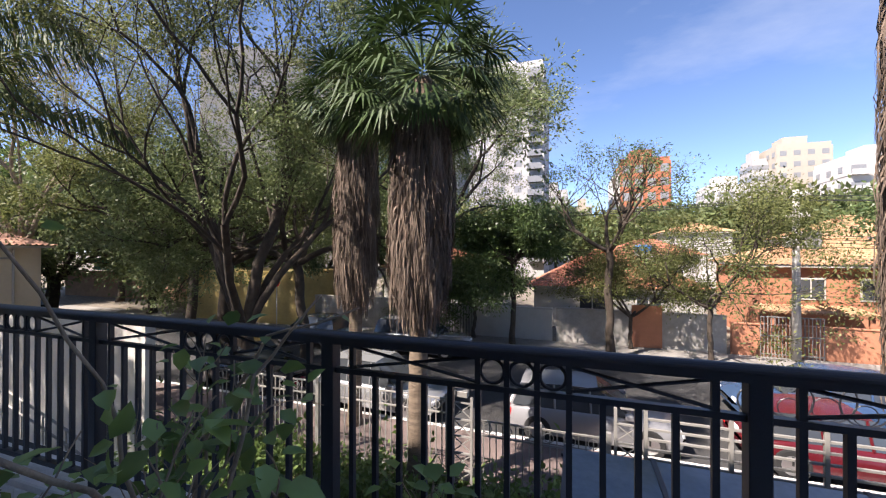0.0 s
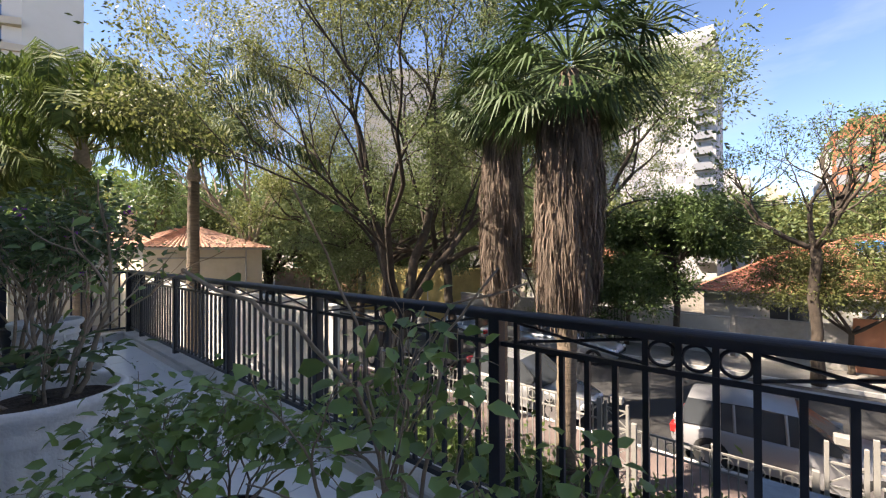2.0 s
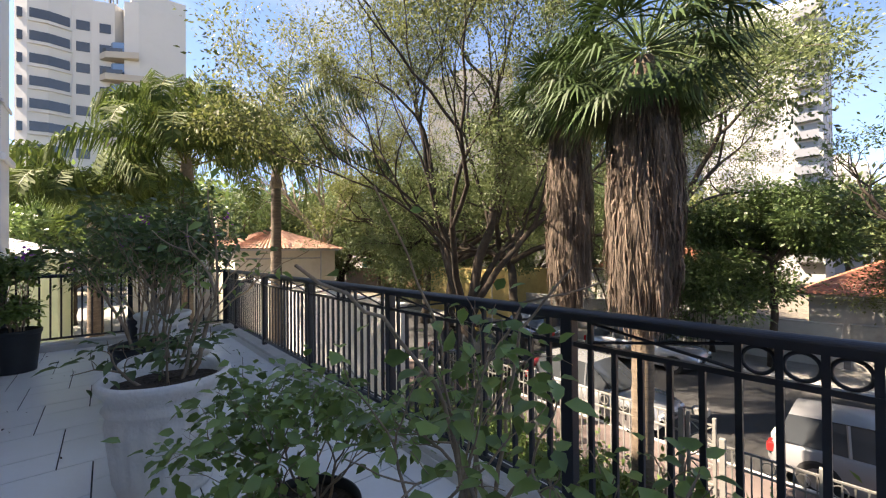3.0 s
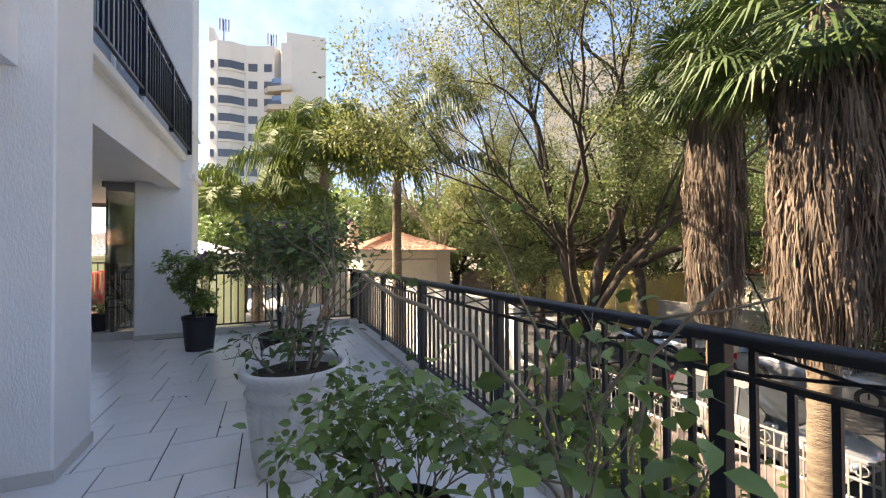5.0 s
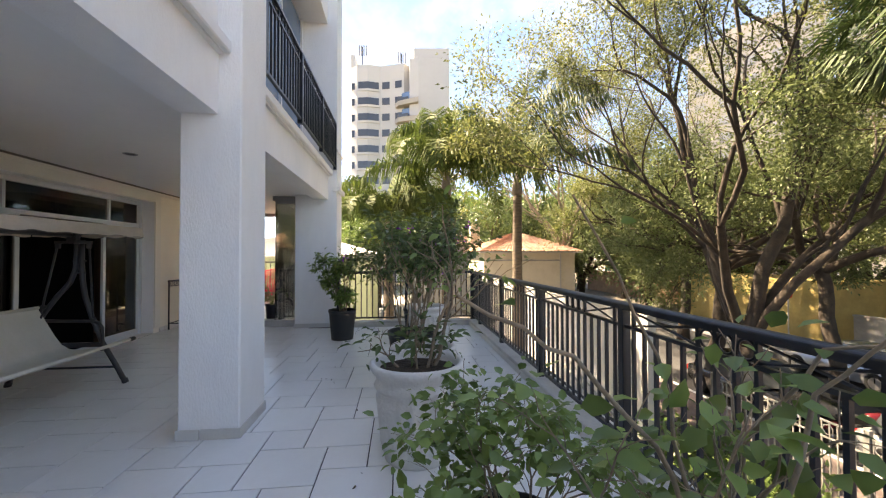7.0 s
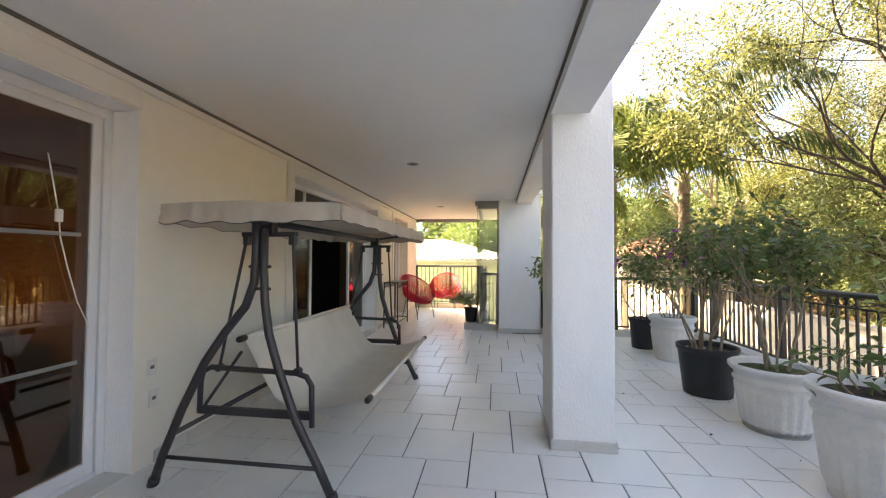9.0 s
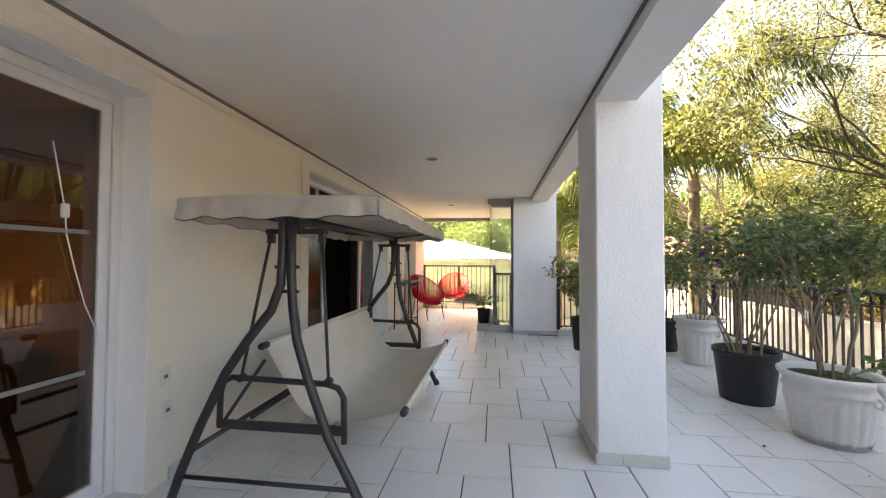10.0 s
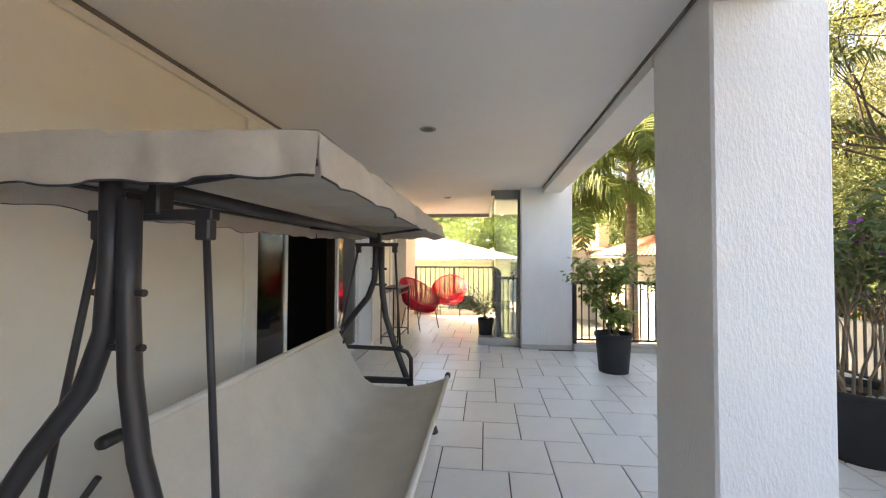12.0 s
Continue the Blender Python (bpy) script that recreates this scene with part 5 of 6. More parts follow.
# ---------------------------------------------------------------- houses across the street
def tiled_roof(parent, x0, x1, y0, y1, eave, ridge, mat, hip=0.35, over=0.45):
    """A hipped roof whose ridge runs along the longer side, with ribs of tiles."""
    x0, x1, y0, y1 = x0 - over, x1 + over, y0 - over, y1 + over
    m = Mesh()
    if x1 - x0 >= y1 - y0:
        h = (y1 - y0) / 2 * (hip / 0.35)
        a, b = Vector((x0 + h, (y0 + y1) / 2, ridge)), Vector((x1 - h, (y0 + y1) / 2, ridge))
        quads = [((x0, y0), (x1, y0), b, a), ((x1, y1), (x0, y1), a, b), ((x0, y1), (x0, y0), a, a), ((x1, y0), (x1, y1), b, b)]
    else:
        h = (x1 - x0) / 2 * (hip / 0.35)
        a, b = Vector(((x0 + x1) / 2, y0 + h, ridge)), Vector(((x0 + x1) / 2, y1 - h, ridge))
        quads = [((x1, y0), (x1, y1), b, a), ((x0, y1), (x0, y0), a, b), ((x0, y0), (x1, y0), a, a), ((x1, y1), (x0, y1), b, b)]
    for e0, e1, p1, p0 in quads:
        e0, e1 = Vector((*e0, eave)), Vector((*e1, eave))
        n = max(4, int((e1 - e0).length / 0.24))
        side = (e1 - e0).normalized()
        nrm = (e1 - e0).cross(p0 - e0).normalized()
        for i in range(n):
            s0, s1 = i / n, (i + 1) / n
            steps = max(3, int((p0 - e0).length / 0.4))
            for j in range(steps):
                t0, t1 = j / steps, (j + 1) / steps
                lo = lambda s, t: e0.lerp(e1, s).lerp(p0.lerp(p1, s), t)
                w0 = (lo(s1, t0) - lo(s0, t0)).length
                if w0 < 0.04:
                    continue
                A, B, C, D = lo(s0, t0), lo(s1, t0), lo(s1, t1), lo(s0, t1)
                up0, up1 = nrm * 0.075, nrm * 0.045
                mid0, mid1 = (A + B) / 2, (C + D) / 2
                m.grid([[A, mid0 + up0, B], [D, mid1 + up1, C]])
    part("roof", m, mat, parent)
    part("eave", Mesh().box((x0 + 0.06, y0 + 0.06, eave - 0.12), (x1 - 0.06, y1 - 0.06, eave - 0.02)), WALL_WHITE_SHADED, parent)
    if x1 - x0 >= y1 - y0:
        part("ridge_tiles", Mesh().tube([a + Vector((0, 0, 0.06)), b + Vector((0, 0, 0.06))], 0.1, 8), mat, parent)


def house(label, x0, x1, y0, y1, eave, ridge, wall_mat, roof_mat, windows=(), base=GROUND - 0.02):
    h = thing("house", label, "house", ((x0 + x1) / 2, (y0 + y1) / 2, base))
    cx, cy = (x0 + x1) / 2, (y0 + y1) / 2
    ax0, ax1, ay0, ay1 = x0 - cx, x1 - cx, y0 - cy, y1 - cy
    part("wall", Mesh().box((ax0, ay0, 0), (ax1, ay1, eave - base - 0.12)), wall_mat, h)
    tiled_roof(h, ax0, ax1, ay0, ay1, eave - base, ridge - base, roof_mat)
    for face, u, z, w, hh in windows:
        if face == "s":
            wn_ = part("window", Mesh().box((u - cx - w / 2, ay0 - 0.05, z - base), (u - cx + w / 2, ay0 + 0.06, z - base + hh), 0.01), WALL_WHITE_SHADED, h)
            part("pane", Mesh().box((u - cx - w / 2 + 0.08, ay0 - 0.058, z - base + 0.08), (u - cx - 0.03, ay0 - 0.048, z - base + hh - 0.08)), WINDOW_DARK, wn_)
            part("pane", Mesh().box((u - cx + 0.03, ay0 - 0.058, z - base + 0.08), (u - cx + w / 2 - 0.08, ay0 - 0.048, z - base + hh - 0.08)), WINDOW_DARK, wn_)
        else:
            wn_ = part("window", Mesh().box((ax1 - 0.06, u - cy - w / 2, z - base), (ax1 + 0.05, u - cy + w / 2, z - base + hh), 0.01), WALL_WHITE_SHADED, h)
            part("pane", Mesh().box((ax1 + 0.048, u - cy - w / 2 + 0.08, z - base + 0.08), (ax1 + 0.058, u - cy + w / 2 - 0.08, z - base + hh - 0.08)), WINDOW_DARK, wn_)
    return h


hb = house("beige house with a terracotta hipped roof next door", -33, -26.2, 5.6, 12.0, 1.75, 3.25, WALL_BEIGE, ROOF_TILE)
# awning rail and downpipe on its east wall
part("awning_rail", Mesh().tube([(3.46, -2.6, 4.35), (3.46, 2.1, 4.35)], 0.05, 6), WALL_GREY, hb)
part("downpipe", Mesh().tube([(3.46, 2.15, 4.8), (3.46, 2.15, 0.2)], 0.05, 8), WALL_WHITE_SHADED, hb)
hp = house("pink roofed house behind the next plot", -40, -33.5, 1.0, 8.0, 2.2, 3.6, WALL_WHITE_SHADED, ROOF_TILE)
part("chimney", Mesh().box((2.2, 1.6, 5.2), (3.0, 2.4, 7.4), 0.02).box((2.1, 1.5, 7.4), (3.1, 2.5, 7.55), 0.01), WALL_BEIGE, hp)
house("pale green house with a white washed roof beyond the drive", -30, -21, -10.5, -1.6, 1.5, 2.9, WALL_GREEN, ROOF_WHITE, [("e", -4.0, -1.4, 1.4, 1.2)])
house("white house with a red tiled roof across the street", -13.5, -6.4, 25, 32, 0.3, 1.9, WALL_WHITE_SHADED, ROOF_RED, [("s", -9, -1.6, 1.4, 1.1), ("s", -11.6, -1.6, 1.4, 1.1)])
house("white house with a broad red tiled roof across the street", -3.0, 6.4, 25.5, 33, -0.7, 1.5, WALL_WHITE_SHADED, ROOF_RED, [("s", 0.5, -2.2, 1.6, 1.0), ("s", 3.6, -2.2, 1.4, 1.0)])
house("red roofed house further up the slope", 2.0, 9.0, 36, 43, 1.2, 2.8, WALL_WHITE_SHADED, ROOF_RED)
ho = house("orange two storey house with ochre roof tiles", 8.6, 18, 24.2, 31, 0.85, 2.2, WALL_ORANGE, ROOF_OCHRE, [("s", 10.6, -0.9, 1.2, 1.1), ("s", 13.4, -0.9, 1.8, 1.1), ("s", 15.6, -0.9, 1.6, 1.2)])
pr = thing("porch_roof", "low ochre tiled porch roof of the orange house", "roof", (0, 0, 0))
part("tiles", Mesh().box((8.2, 22.3, -1.35), (12.2, 24.15, -1.27)), ROOF_OCHRE, pr)
for i in range(17):
    part("rib", Mesh().tube([(8.3 + i * 0.24, 22.2, -1.33), (8.3 + i * 0.24, 24.15, -1.2)], 0.07, 6), ROOF_OCHRE, pr)
for x in (8.4, 12.0):
    part("post", Mesh().box((x - 0.08, 22.4, GROUND), (x + 0.08, 22.56, -1.35)), WALL_ORANGE, pr)
house("house with terracotta roof far up the street", 22, 31, 26, 33, 0.6, 2.3, WALL_BEIGE, ROOF_TILE)
house("ochre roofed house on the slope behind", 17, 25, 38, 45, 2.6, 4.4, WALL_WHITE_SHADED, ROOF_OCHRE)
house("white terrace house on the slope behind", 9, 15, 48, 55, 3.6, 4.8, WALL_WHITE_SHADED, ROOF_OCHRE)

# street walls
walls = [(-16.2, -8.8, -1.35, WALL_GREY, "stained grey street wall across the road"), (-8.6, -1.6, -1.5, WALL_WHITE_SHADED, "whitish street wall across the road"), (-1.4, 6.0, -1.45, WALL_GREY, "grey street wall under the bare tree"),
         (6.2, 19.0, -1.75, WALL_ORANGE, "salmon pink street wall of the orange house"), (19.2, 45, -1.2, WALL_GREY, "grey street wall up the road")]
for a, b, z, mat, lab in walls:
    solid("wall_street", Mesh().box((a, 20.75, GROUND - 0.05), (b, 20.95, z)).box((a - 0.02, 20.71, z), (b + 0.02, 20.99, z + 0.06), 0.01), mat, lab, "wall")
oc = Mesh().box((-26, 19.6, GROUND - 0.05), (-16.6, 24.5, 0.2))
solid("wall_ochre", oc, WALL_YELLOW, "ochre painted side wall at the corner", "wall")
solid("wall_brown", Mesh().box((-52, 26.0, GROUND - 0.05), (-27, 26.3, -0.6)), WALL_BRICK, "brown brick wall down the side street", "wall")
solid("sports_fence", Mesh().box((-50, 27.5, -0.6), (-28, 27.6, 0.7)), material("green mesh screen", (0.03, 0.16, 0.09), 0.9), "green mesh screen above the brown wall", "fence")
ag = thing("street_gate", "white barred gate in the street wall", "gate", (7.2, 20.6, GROUND + 0.12))
for i in range(18):
    part("bar", Mesh().box((i * 0.13, 0, 0), (i * 0.13 + 0.03, 0.03, 1.75)), FENCE_WHITE_SHADED, ag)
for z in (0.1, 0.9, 1.72):
    part("rail", Mesh().box((0, -0.01, z), (2.25, 0.04, z + 0.05)), FENCE_WHITE_SHADED, ag)
og = thing("street_gate", "orange sheet metal gate across the road", "gate", (2.1, 20.62, GROUND + 0.12))
part("panel", Mesh().box((0, 0, 0), (1.3, 0.05, 2.0), 0.01), WALL_ORANGE, og)
dg = thing("street_gate", "dark barred gate across the road", "gate", (-8.1, 20.62, GROUND + 0.12))
for i in range(15):
    part("bar", Mesh().box((i * 0.16, 0, 0), (i * 0.16 + 0.03, 0.03, 2.0)), STEEL_GREY, dg)
part("rail", Mesh().box((0, -0.01, 1.9), (2.3, 0.04, 1.96)), STEEL_GREY, dg)
# poles and wires
for px, py, top in ((8.3, 20.2, 4.0), (-21.5, 19.0, 4.6)):
    pl = thing("utility_pole", "concrete utility pole with crossarms", "utility pole", (px, py, GROUND + 0.1), group="utility poles")
    part("pole", Mesh().tube([(0, 0, 0), (0, 0, top - GROUND)], [0.17, 0.11], 10), WOOD_POLE, pl, smooth=True)
    for z in (top - GROUND - 0.35, top - GROUND - 1.2):
        part("crossarm", Mesh().box((-0.07, -0.9, z), (0.07, 0.9, z + 0.1)), WOOD_POLE, pl)
        for y in (-0.8, -0.4, 0.4, 0.8):
            part("insulator", Mesh().lathe([(0.03, z + 0.1), (0.05, z + 0.14), (0.03, z + 0.2)], (0, y), 8), CARD, pl)
    part("transformer", Mesh().box((0.13, -0.3, top - GROUND - 2.5), (0.75, 0.3, top - GROUND - 1.75), 0.05), WALL_GREY, pl)
    part("junction_box", Mesh().box((-0.42, -0.16, top - GROUND - 2.4), (-0.12, 0.16, top - GROUND - 1.95), 0.03), CARD, pl)
wr = thing("power_lines", "black power and telephone cables along the street", "cables", (0, 0, 0))
for i, (y, z) in enumerate(((19.4, 3.75), (19.8, 3.75), (20.6, 3.75), (21.0, 3.75), (20.1, 2.2), (20.15, 2.05), (20.1, 1.9), (20.2, 1.75))):
    for a, b in ((-21.5, 8.3), (8.3, 45), (-70, -21.5)):
        part("cable", Mesh().tube([(a + (b - a) * k / 10, y, z - 0.5 * math.sin(math.pi * k / 10) * (1 + 0.1 * (i % 3))) for k in range(11)], 0.016, 4), WIRE, wr)
tk = thing("water_tank", "bright blue plastic water tank on a roof", "water tank", (4.7, 35.2, 1.35))
part("body", Mesh().lathe([(0.62, 0), (0.7, 0.5), (0.66, 0.62), (0.2, 0.7)], sides=20), BLUE_TARP, tk, smooth=True)
part("stand", Mesh().box((-0.6, -0.6, -1.2), (0.6, 0.6, 0.0)), WALL_WHITE_SHADED, tk)
rs = thing("stop_sign", "red street sign on a thin post", "sign", (-17.2, 18.5, GROUND + 0.1))
part("post", Mesh().tube([(0, 0, 0), (0, 0, 3.0)], 0.03, 6), WOOD_POLE, rs)
part("plate", Mesh().tube([(0, -0.05, 2.75), (0, -0.08, 2.75)], 0.3, 8), LAMP_RED, rs)


# ---------------------------------------------------------------- towers
def tower(label, x, y, w, d, top, mat, rows, turn=0, cols=5, balconies=(), band=False, win=(1.4, 1.25), base=GROUND - 0.02, strip=None):
    """A tower block: its front faces local -y and +x."""
    t = thing("apartment_tower", label, "tower", (x, y, base), turn)
    h = top - base
    part("wall", Mesh().box((-w / 2, -d / 2, 0), (w / 2, d / 2, h)).box((-w / 2 + 0.2, -d / 2 + 0.2, h), (w / 2 - 0.2, d / 2 - 0.2, h + 0.9)), mat, t)
    part("penthouse", Mesh().box((-w * 0.25, -d * 0.2, h + 0.9), (w * 0.2, d * 0.3, h + 3.4)), mat, t)
    step = (h - 3.0) / rows
    pane = {}
    for r in range(rows):
        z = 3.0 + r * step + step * 0.25
        for face in ("s", "e", "w"):
            span = w if face == "s" else d
            n = cols if face == "s" else max(2, int(cols * d / w))
            for i in range(n):
                u = -span / 2 + span * (i + 0.5) / n
                if face == "s" and i in balconies:
                    continue
                key = (face,)
                if key not in pane:
                    a, b = win[0] / 2, win[1]
                    q = Mesh()
                    if face == "s":
                        q.box((-a, -0.04, 0), (a, 0.12, b))
                    else:
                        q.box((-0.08, -a, 0), (0.08, a, b))
                    pane[key] = q.data("window", WINDOW_FAR)
                at = (u, -d / 2, z) if face == "s" else ((w / 2 if face == "e" else -w / 2), u, z)
                part("window", pane[key], WINDOW_FAR, t, at=at)
        for i in balconies:
            u = -w / 2 + w * (i + 0.5) / cols
            bw_ = w / cols * 0.8
            bl = part("balcony", Mesh().box((u - bw_ / 2, -d / 2 - 1.1, z - 0.75), (u + bw_ / 2, -d / 2, z - 0.55)).box((u - bw_ / 2, -d / 2 - 1.1, z - 0.55), (u + bw_ / 2, -d / 2 - 1.0, z + 0.35)), strip or mat, t)
            part("balcony_door", Mesh().box((u - bw_ * 0.4, -d / 2 - 0.03, z - 0.55), (u + bw_ * 0.4, -d / 2 + 0.1, z + 1.4)), WINDOW_FAR, bl)
        if band:
            part("band", Mesh().box((-w / 2 - 0.1, -d / 2 - 0.1, z - 0.9), (w / 2 + 0.1, d / 2 + 0.1, z - 0.6)), mat, t)
    return t


tower("grey and white tower with a glazed balcony strip behind the trees", -15.5, 80, 19, 14, 36, TOWER_GREY, 15, cols=6, balconies=(5,), strip=CAR_WHITE_SHADED)
solid("tower_wing", Mesh().box((-27.5, 70.5, GROUND), (-22.2, 90, 37)), TOWER_WHITE, "blank white wing of the tower", "tower", kind="")
tower("white tower behind the large street tree", -58, 59, 17, 12, 36, TOWER_PALE, 13, turn=35, cols=5)
tower("white tower behind the large street tree", -45, 66, 9, 9, 33, TOWER_PALE, 11, turn=30, cols=3)
tower("orange brick tower with a white side", 13.2, 96, 9.5, 12, 20.2, TOWER_ORANGE, 7, cols=4, win=(1.5, 1.6))
solid("tower_wing", Mesh().box((6.9, 90.5, GROUND), (8.4, 101, 17.5)), TOWER_WHITE, "white side wing of the orange tower", "tower", kind="")
tower("cream tower with stepped top up the hill", 52.7, 125, 11.2, 12, 27.5, TOWER_CREAM, 10, cols=4)
tower("grey tower under scaffolding up the hill", 45.2, 127, 3.6, 8, 25, TOWER_GREY, 9, cols=3)
tower("white apartment block with wide balconies", 61.6, 108, 19, 12, 20.5, TOWER_WHITE, 6, cols=5, balconies=(0, 1), band=True)
tower("small white stepped block on the hill", 36.5, 120, 11, 9, 17.5, TOWER_WHITE, 6, cols=5, band=True)
tower("small grey block behind the bare tree", -7.0, 112, 9, 9, 17, TOWER_GREY, 6, cols=5, balconies=(1, 3))
tower("small cream block behind the bare tree", 1.2, 118, 5, 9, 13, TOWER_CREAM, 5, cols=3)


def curved_tower():
    """The white tower at the end of the drive: bowed bays, stacked balconies, aerials."""
    t = thing("apartment_tower", "white tower with bowed window bays, tan balconies and roof aerials", "tower", (-77, 1.3, GROUND - 0.02), 90)
    h = 40.0
    m = Mesh()
    # outline of the plan; -y faces the terrace
    plan = [(-10.5, 5), (-10.5, -2.6), (-9.2, -4.0), (-7.2, -4.4), (-5.0, -4.0), (-3.0, -4.6), (-0.6, -5.6), (0.4, -4.6), (0.4, -7.2), (2.0, -8.0), (7.5, -8.0), (7.5, 5)]
    m.prism(plan, "z", 0, h)
    part("wall", m, TOWER_WHITE, t)
    part("parapet", Mesh().prism([(-10.5, 5), (-10.5, -2.6), (-9.8, -2.6), (-9.0, 5)], "z", h, h + 2.6), TOWER_WHITE, t)
    part("parapet", Mesh().prism([(1.2, 5), (1.2, -7.2), (7.5, -7.9), (7.5, 5)], "z", h, h + 2.0), TOWER_WHITE, t)
    n = 12
    for r in range(n):
        z = h - 4.4 - r * 2.95
        if z < 2:
            break
        part("window", Mesh().prism([(-9.0, -4.1), (-7.2, -4.5), (-5.2, -4.12), (-5.2, -3.9), (-9.0, -3.9)], "z", z, z + 1.25), WINDOW_DARK, t)
        part("window", Mesh().box((-10.2, -3.5, z), (-9.6, -2.9, z + 1.2)), WINDOW_DARK, t)
        part("window", Mesh().prism([(-4.6, -4.2), (-3.2, -4.6), (-3.2, -4.3), (-4.6, -3.9)], "z", z, z + 1.3), WINDOW_DARK, t)
        part("window", Mesh().prism([(-2.2, -5.02), (-1.0, -5.5), (-1.0, -5.2), (-2.2, -4.7)], "z", z, z + 1.3), WINDOW_DARK, t)
        part("sill", Mesh().prism([(-9.2, -4.2), (-7.2, -4.66), (-5.0, -4.22), (-5.0, -3.9), (-9.2, -3.9)], "z", z - 0.5, z - 0.12), TOWER_WHITE, t)
        if r in (1, 2, 3, 5, 7, 9):
            x1 = 1.9 if r != 2 else 3.4
            b = part("balcony", Mesh().prism([(-2.2, -5.2), (-1.6, -6.6), (x1, -9.0), (x1, -7.6), (0.3, -5.0)], "z", z - 0.9, z - 0.05), TOWER_CREAM, t)
            part("balustrade", Mesh().prism([(-1.9, -5.9), (-1.5, -6.55), (0.2, -7.6), (0.2, -6.8)], "z", z - 0.05, z + 0.5), WINDOW_DARK, b)
            part("shade", Mesh().prism([(-1.0, -5.4), (-0.8, -6.0), (1.2, -7.3), (1.2, -6.0)], "z", z + 0.5, z + 1.7), GLASS_BLUE, b)
        if r in (2, 4, 6):
            b = part("side_balcony", Mesh().box((7.5, -6.0, z - 0.9), (9.0, -2.5, z - 0.1)), TOWER_CREAM, t)
            part("side_window", Mesh().box((7.45, -5.6, z - 0.1), (7.6, -2.9, z + 1.3)), WINDOW_DARK, b)
            part("side_roof", Mesh().box((7.5, -6.4, z + 1.5), (9.6, -2.2, z + 1.7)), TOWER_CREAM, b)
    for x, y, z, hh in ((-8.6, 0, h, 5.6), (-1.0, -2, h, 3.6)):
        part("mast", Mesh().tube([(x, y, z), (x, y, z + hh)], 0.10, 6), STEEL_GREY, t)
        for k in range(4):
            part("aerial", Mesh().box((x - 0.7 + k * 0.45, y - 0.2, z + hh - 1.8), (x - 0.5 + k * 0.45, y + 0.2, z + hh + 0.2)), FENCE_WHITE_SHADED, t)
    for k in range(3):
        part("water_tank", Mesh().box((3.5 + k * 1.3, -4, h + 2.0), (4.5 + k * 1.3, -2.5, h + 3.3)), STEEL_GREY, t)
    return t


curved_tower()


# ---------------------------------------------------------------- things on the terrace
def swing_seat():
    sw = thing("garden_swing", "beige canvas garden swing with curved grey steel frame and canopy", "swing", (0, 0, 0))
    ends = (-2.965, -5.42)
    for ex in ends:
        back = [(-4.47, 0.0), (-4.40, 0.2), (-4.27, 0.5), (-4.12, 0.8), (-3.98, 1.0), (-3.84, 1.17), (-3.785, 1.32), (-3.775, 1.5), (-3.775, 1.74)]
        front = [(-3.24, 0.0), (-3.34, 0.2), (-3.49, 0.47), (-3.61, 0.78), (-3.68, 1.0), (-3.71, 1.2), (-3.722, 1.4), (-3.722, 1.66)]
        for nm, path in (("leg", back), ("leg", front)):
            lg = part(nm, Mesh().tube([(ex, y, z) for y, z in path], 0.027, 12), STEEL_GREY, sw, smooth=True)
            y, z = path[0]
            part("foot_cap", Mesh().tube([(ex, y, 0.0), (ex, y + (0.015 if y < -4 else -0.015), 0.05)], 0.033, 12), STEEL_GREY, lg, smooth=True)
        for z in (1.28, 1.42):
            part("bolt", Mesh().tube([(ex, -3.82, z), (ex, -3.675, z)], 0.010, 8), STEEL_GREY, sw)
        part("brace", Mesh().tube([(ex, -4.37, 0.19), (ex, -3.355, 0.19)], 0.013, 8), STEEL_GREY, sw, smooth=True)
        s = 1 if ex > -4 else -1
        hx = ex - 0.09 * s
        part("hanger_bar", Mesh().box((hx - 0.018, -3.93, 1.615), (hx + 0.018, -3.55, 1.645), 0.003), STEEL_GREY, sw)
        part("bracket", Mesh().box((hx - 0.03, -3.80, 1.63), (hx + 0.03, -3.70, 1.73), 0.006), STEEL_GREY, sw)
        for y0, y1 in ((-3.90, -4.08), (-3.58, -3.53)):
            hg = part("hanger", Mesh().tube([(hx, y0, 1.62), (hx, y1, 0.76)], 0.010, 8), STEEL_GREY, sw, smooth=True)
            part("hanger_joint", Mesh().box((hx - 0.018, y0 - 0.022, 1.56), (hx + 0.018, y0 + 0.022, 1.625), 0.005), STEEL_GREY, hg)
            part("hanger_joint", Mesh().tube([(hx - 0.02, y1, 0.75), (hx + 0.02, y1, 0.75)], 0.024, 10), STEEL_GREY, hg)
        arm = [(-4.22, 0.46), (-4.215, 0.66), (-4.195, 0.72), (-4.14, 0.75), (-3.54, 0.735), (-3.47, 0.715), (-3.435, 0.66), (-3.43, 0.40)]
        part("armrest", Mesh().tube([(hx, y, z) for y, z in arm], 0.018, 10), STEEL_GREY, sw, smooth=True)
        part("seat_side_bar", Mesh().box((hx - 0.016, -4.23, 0.445), (hx + 0.016, -3.42, 0.495), 0.004), STEEL_GREY, sw)
        part("back_stay", Mesh().tube([(hx, -4.18, 0.50), (hx - 0.08 * s, -3.98, 0.84)], 0.011, 8), STEEL_GREY, sw)
    part("top_bar", Mesh().tube([(ends[0], -3.75, 1.71), (ends[1], -3.75, 1.71)], 0.024, 12), STEEL_GREY, sw, smooth=True)
    part("rear_bar", Mesh().tube([(ends[0], -4.33, 0.34), (ends[1], -4.33, 0.34)], 0.016, 8), STEEL_GREY, sw, smooth=True)
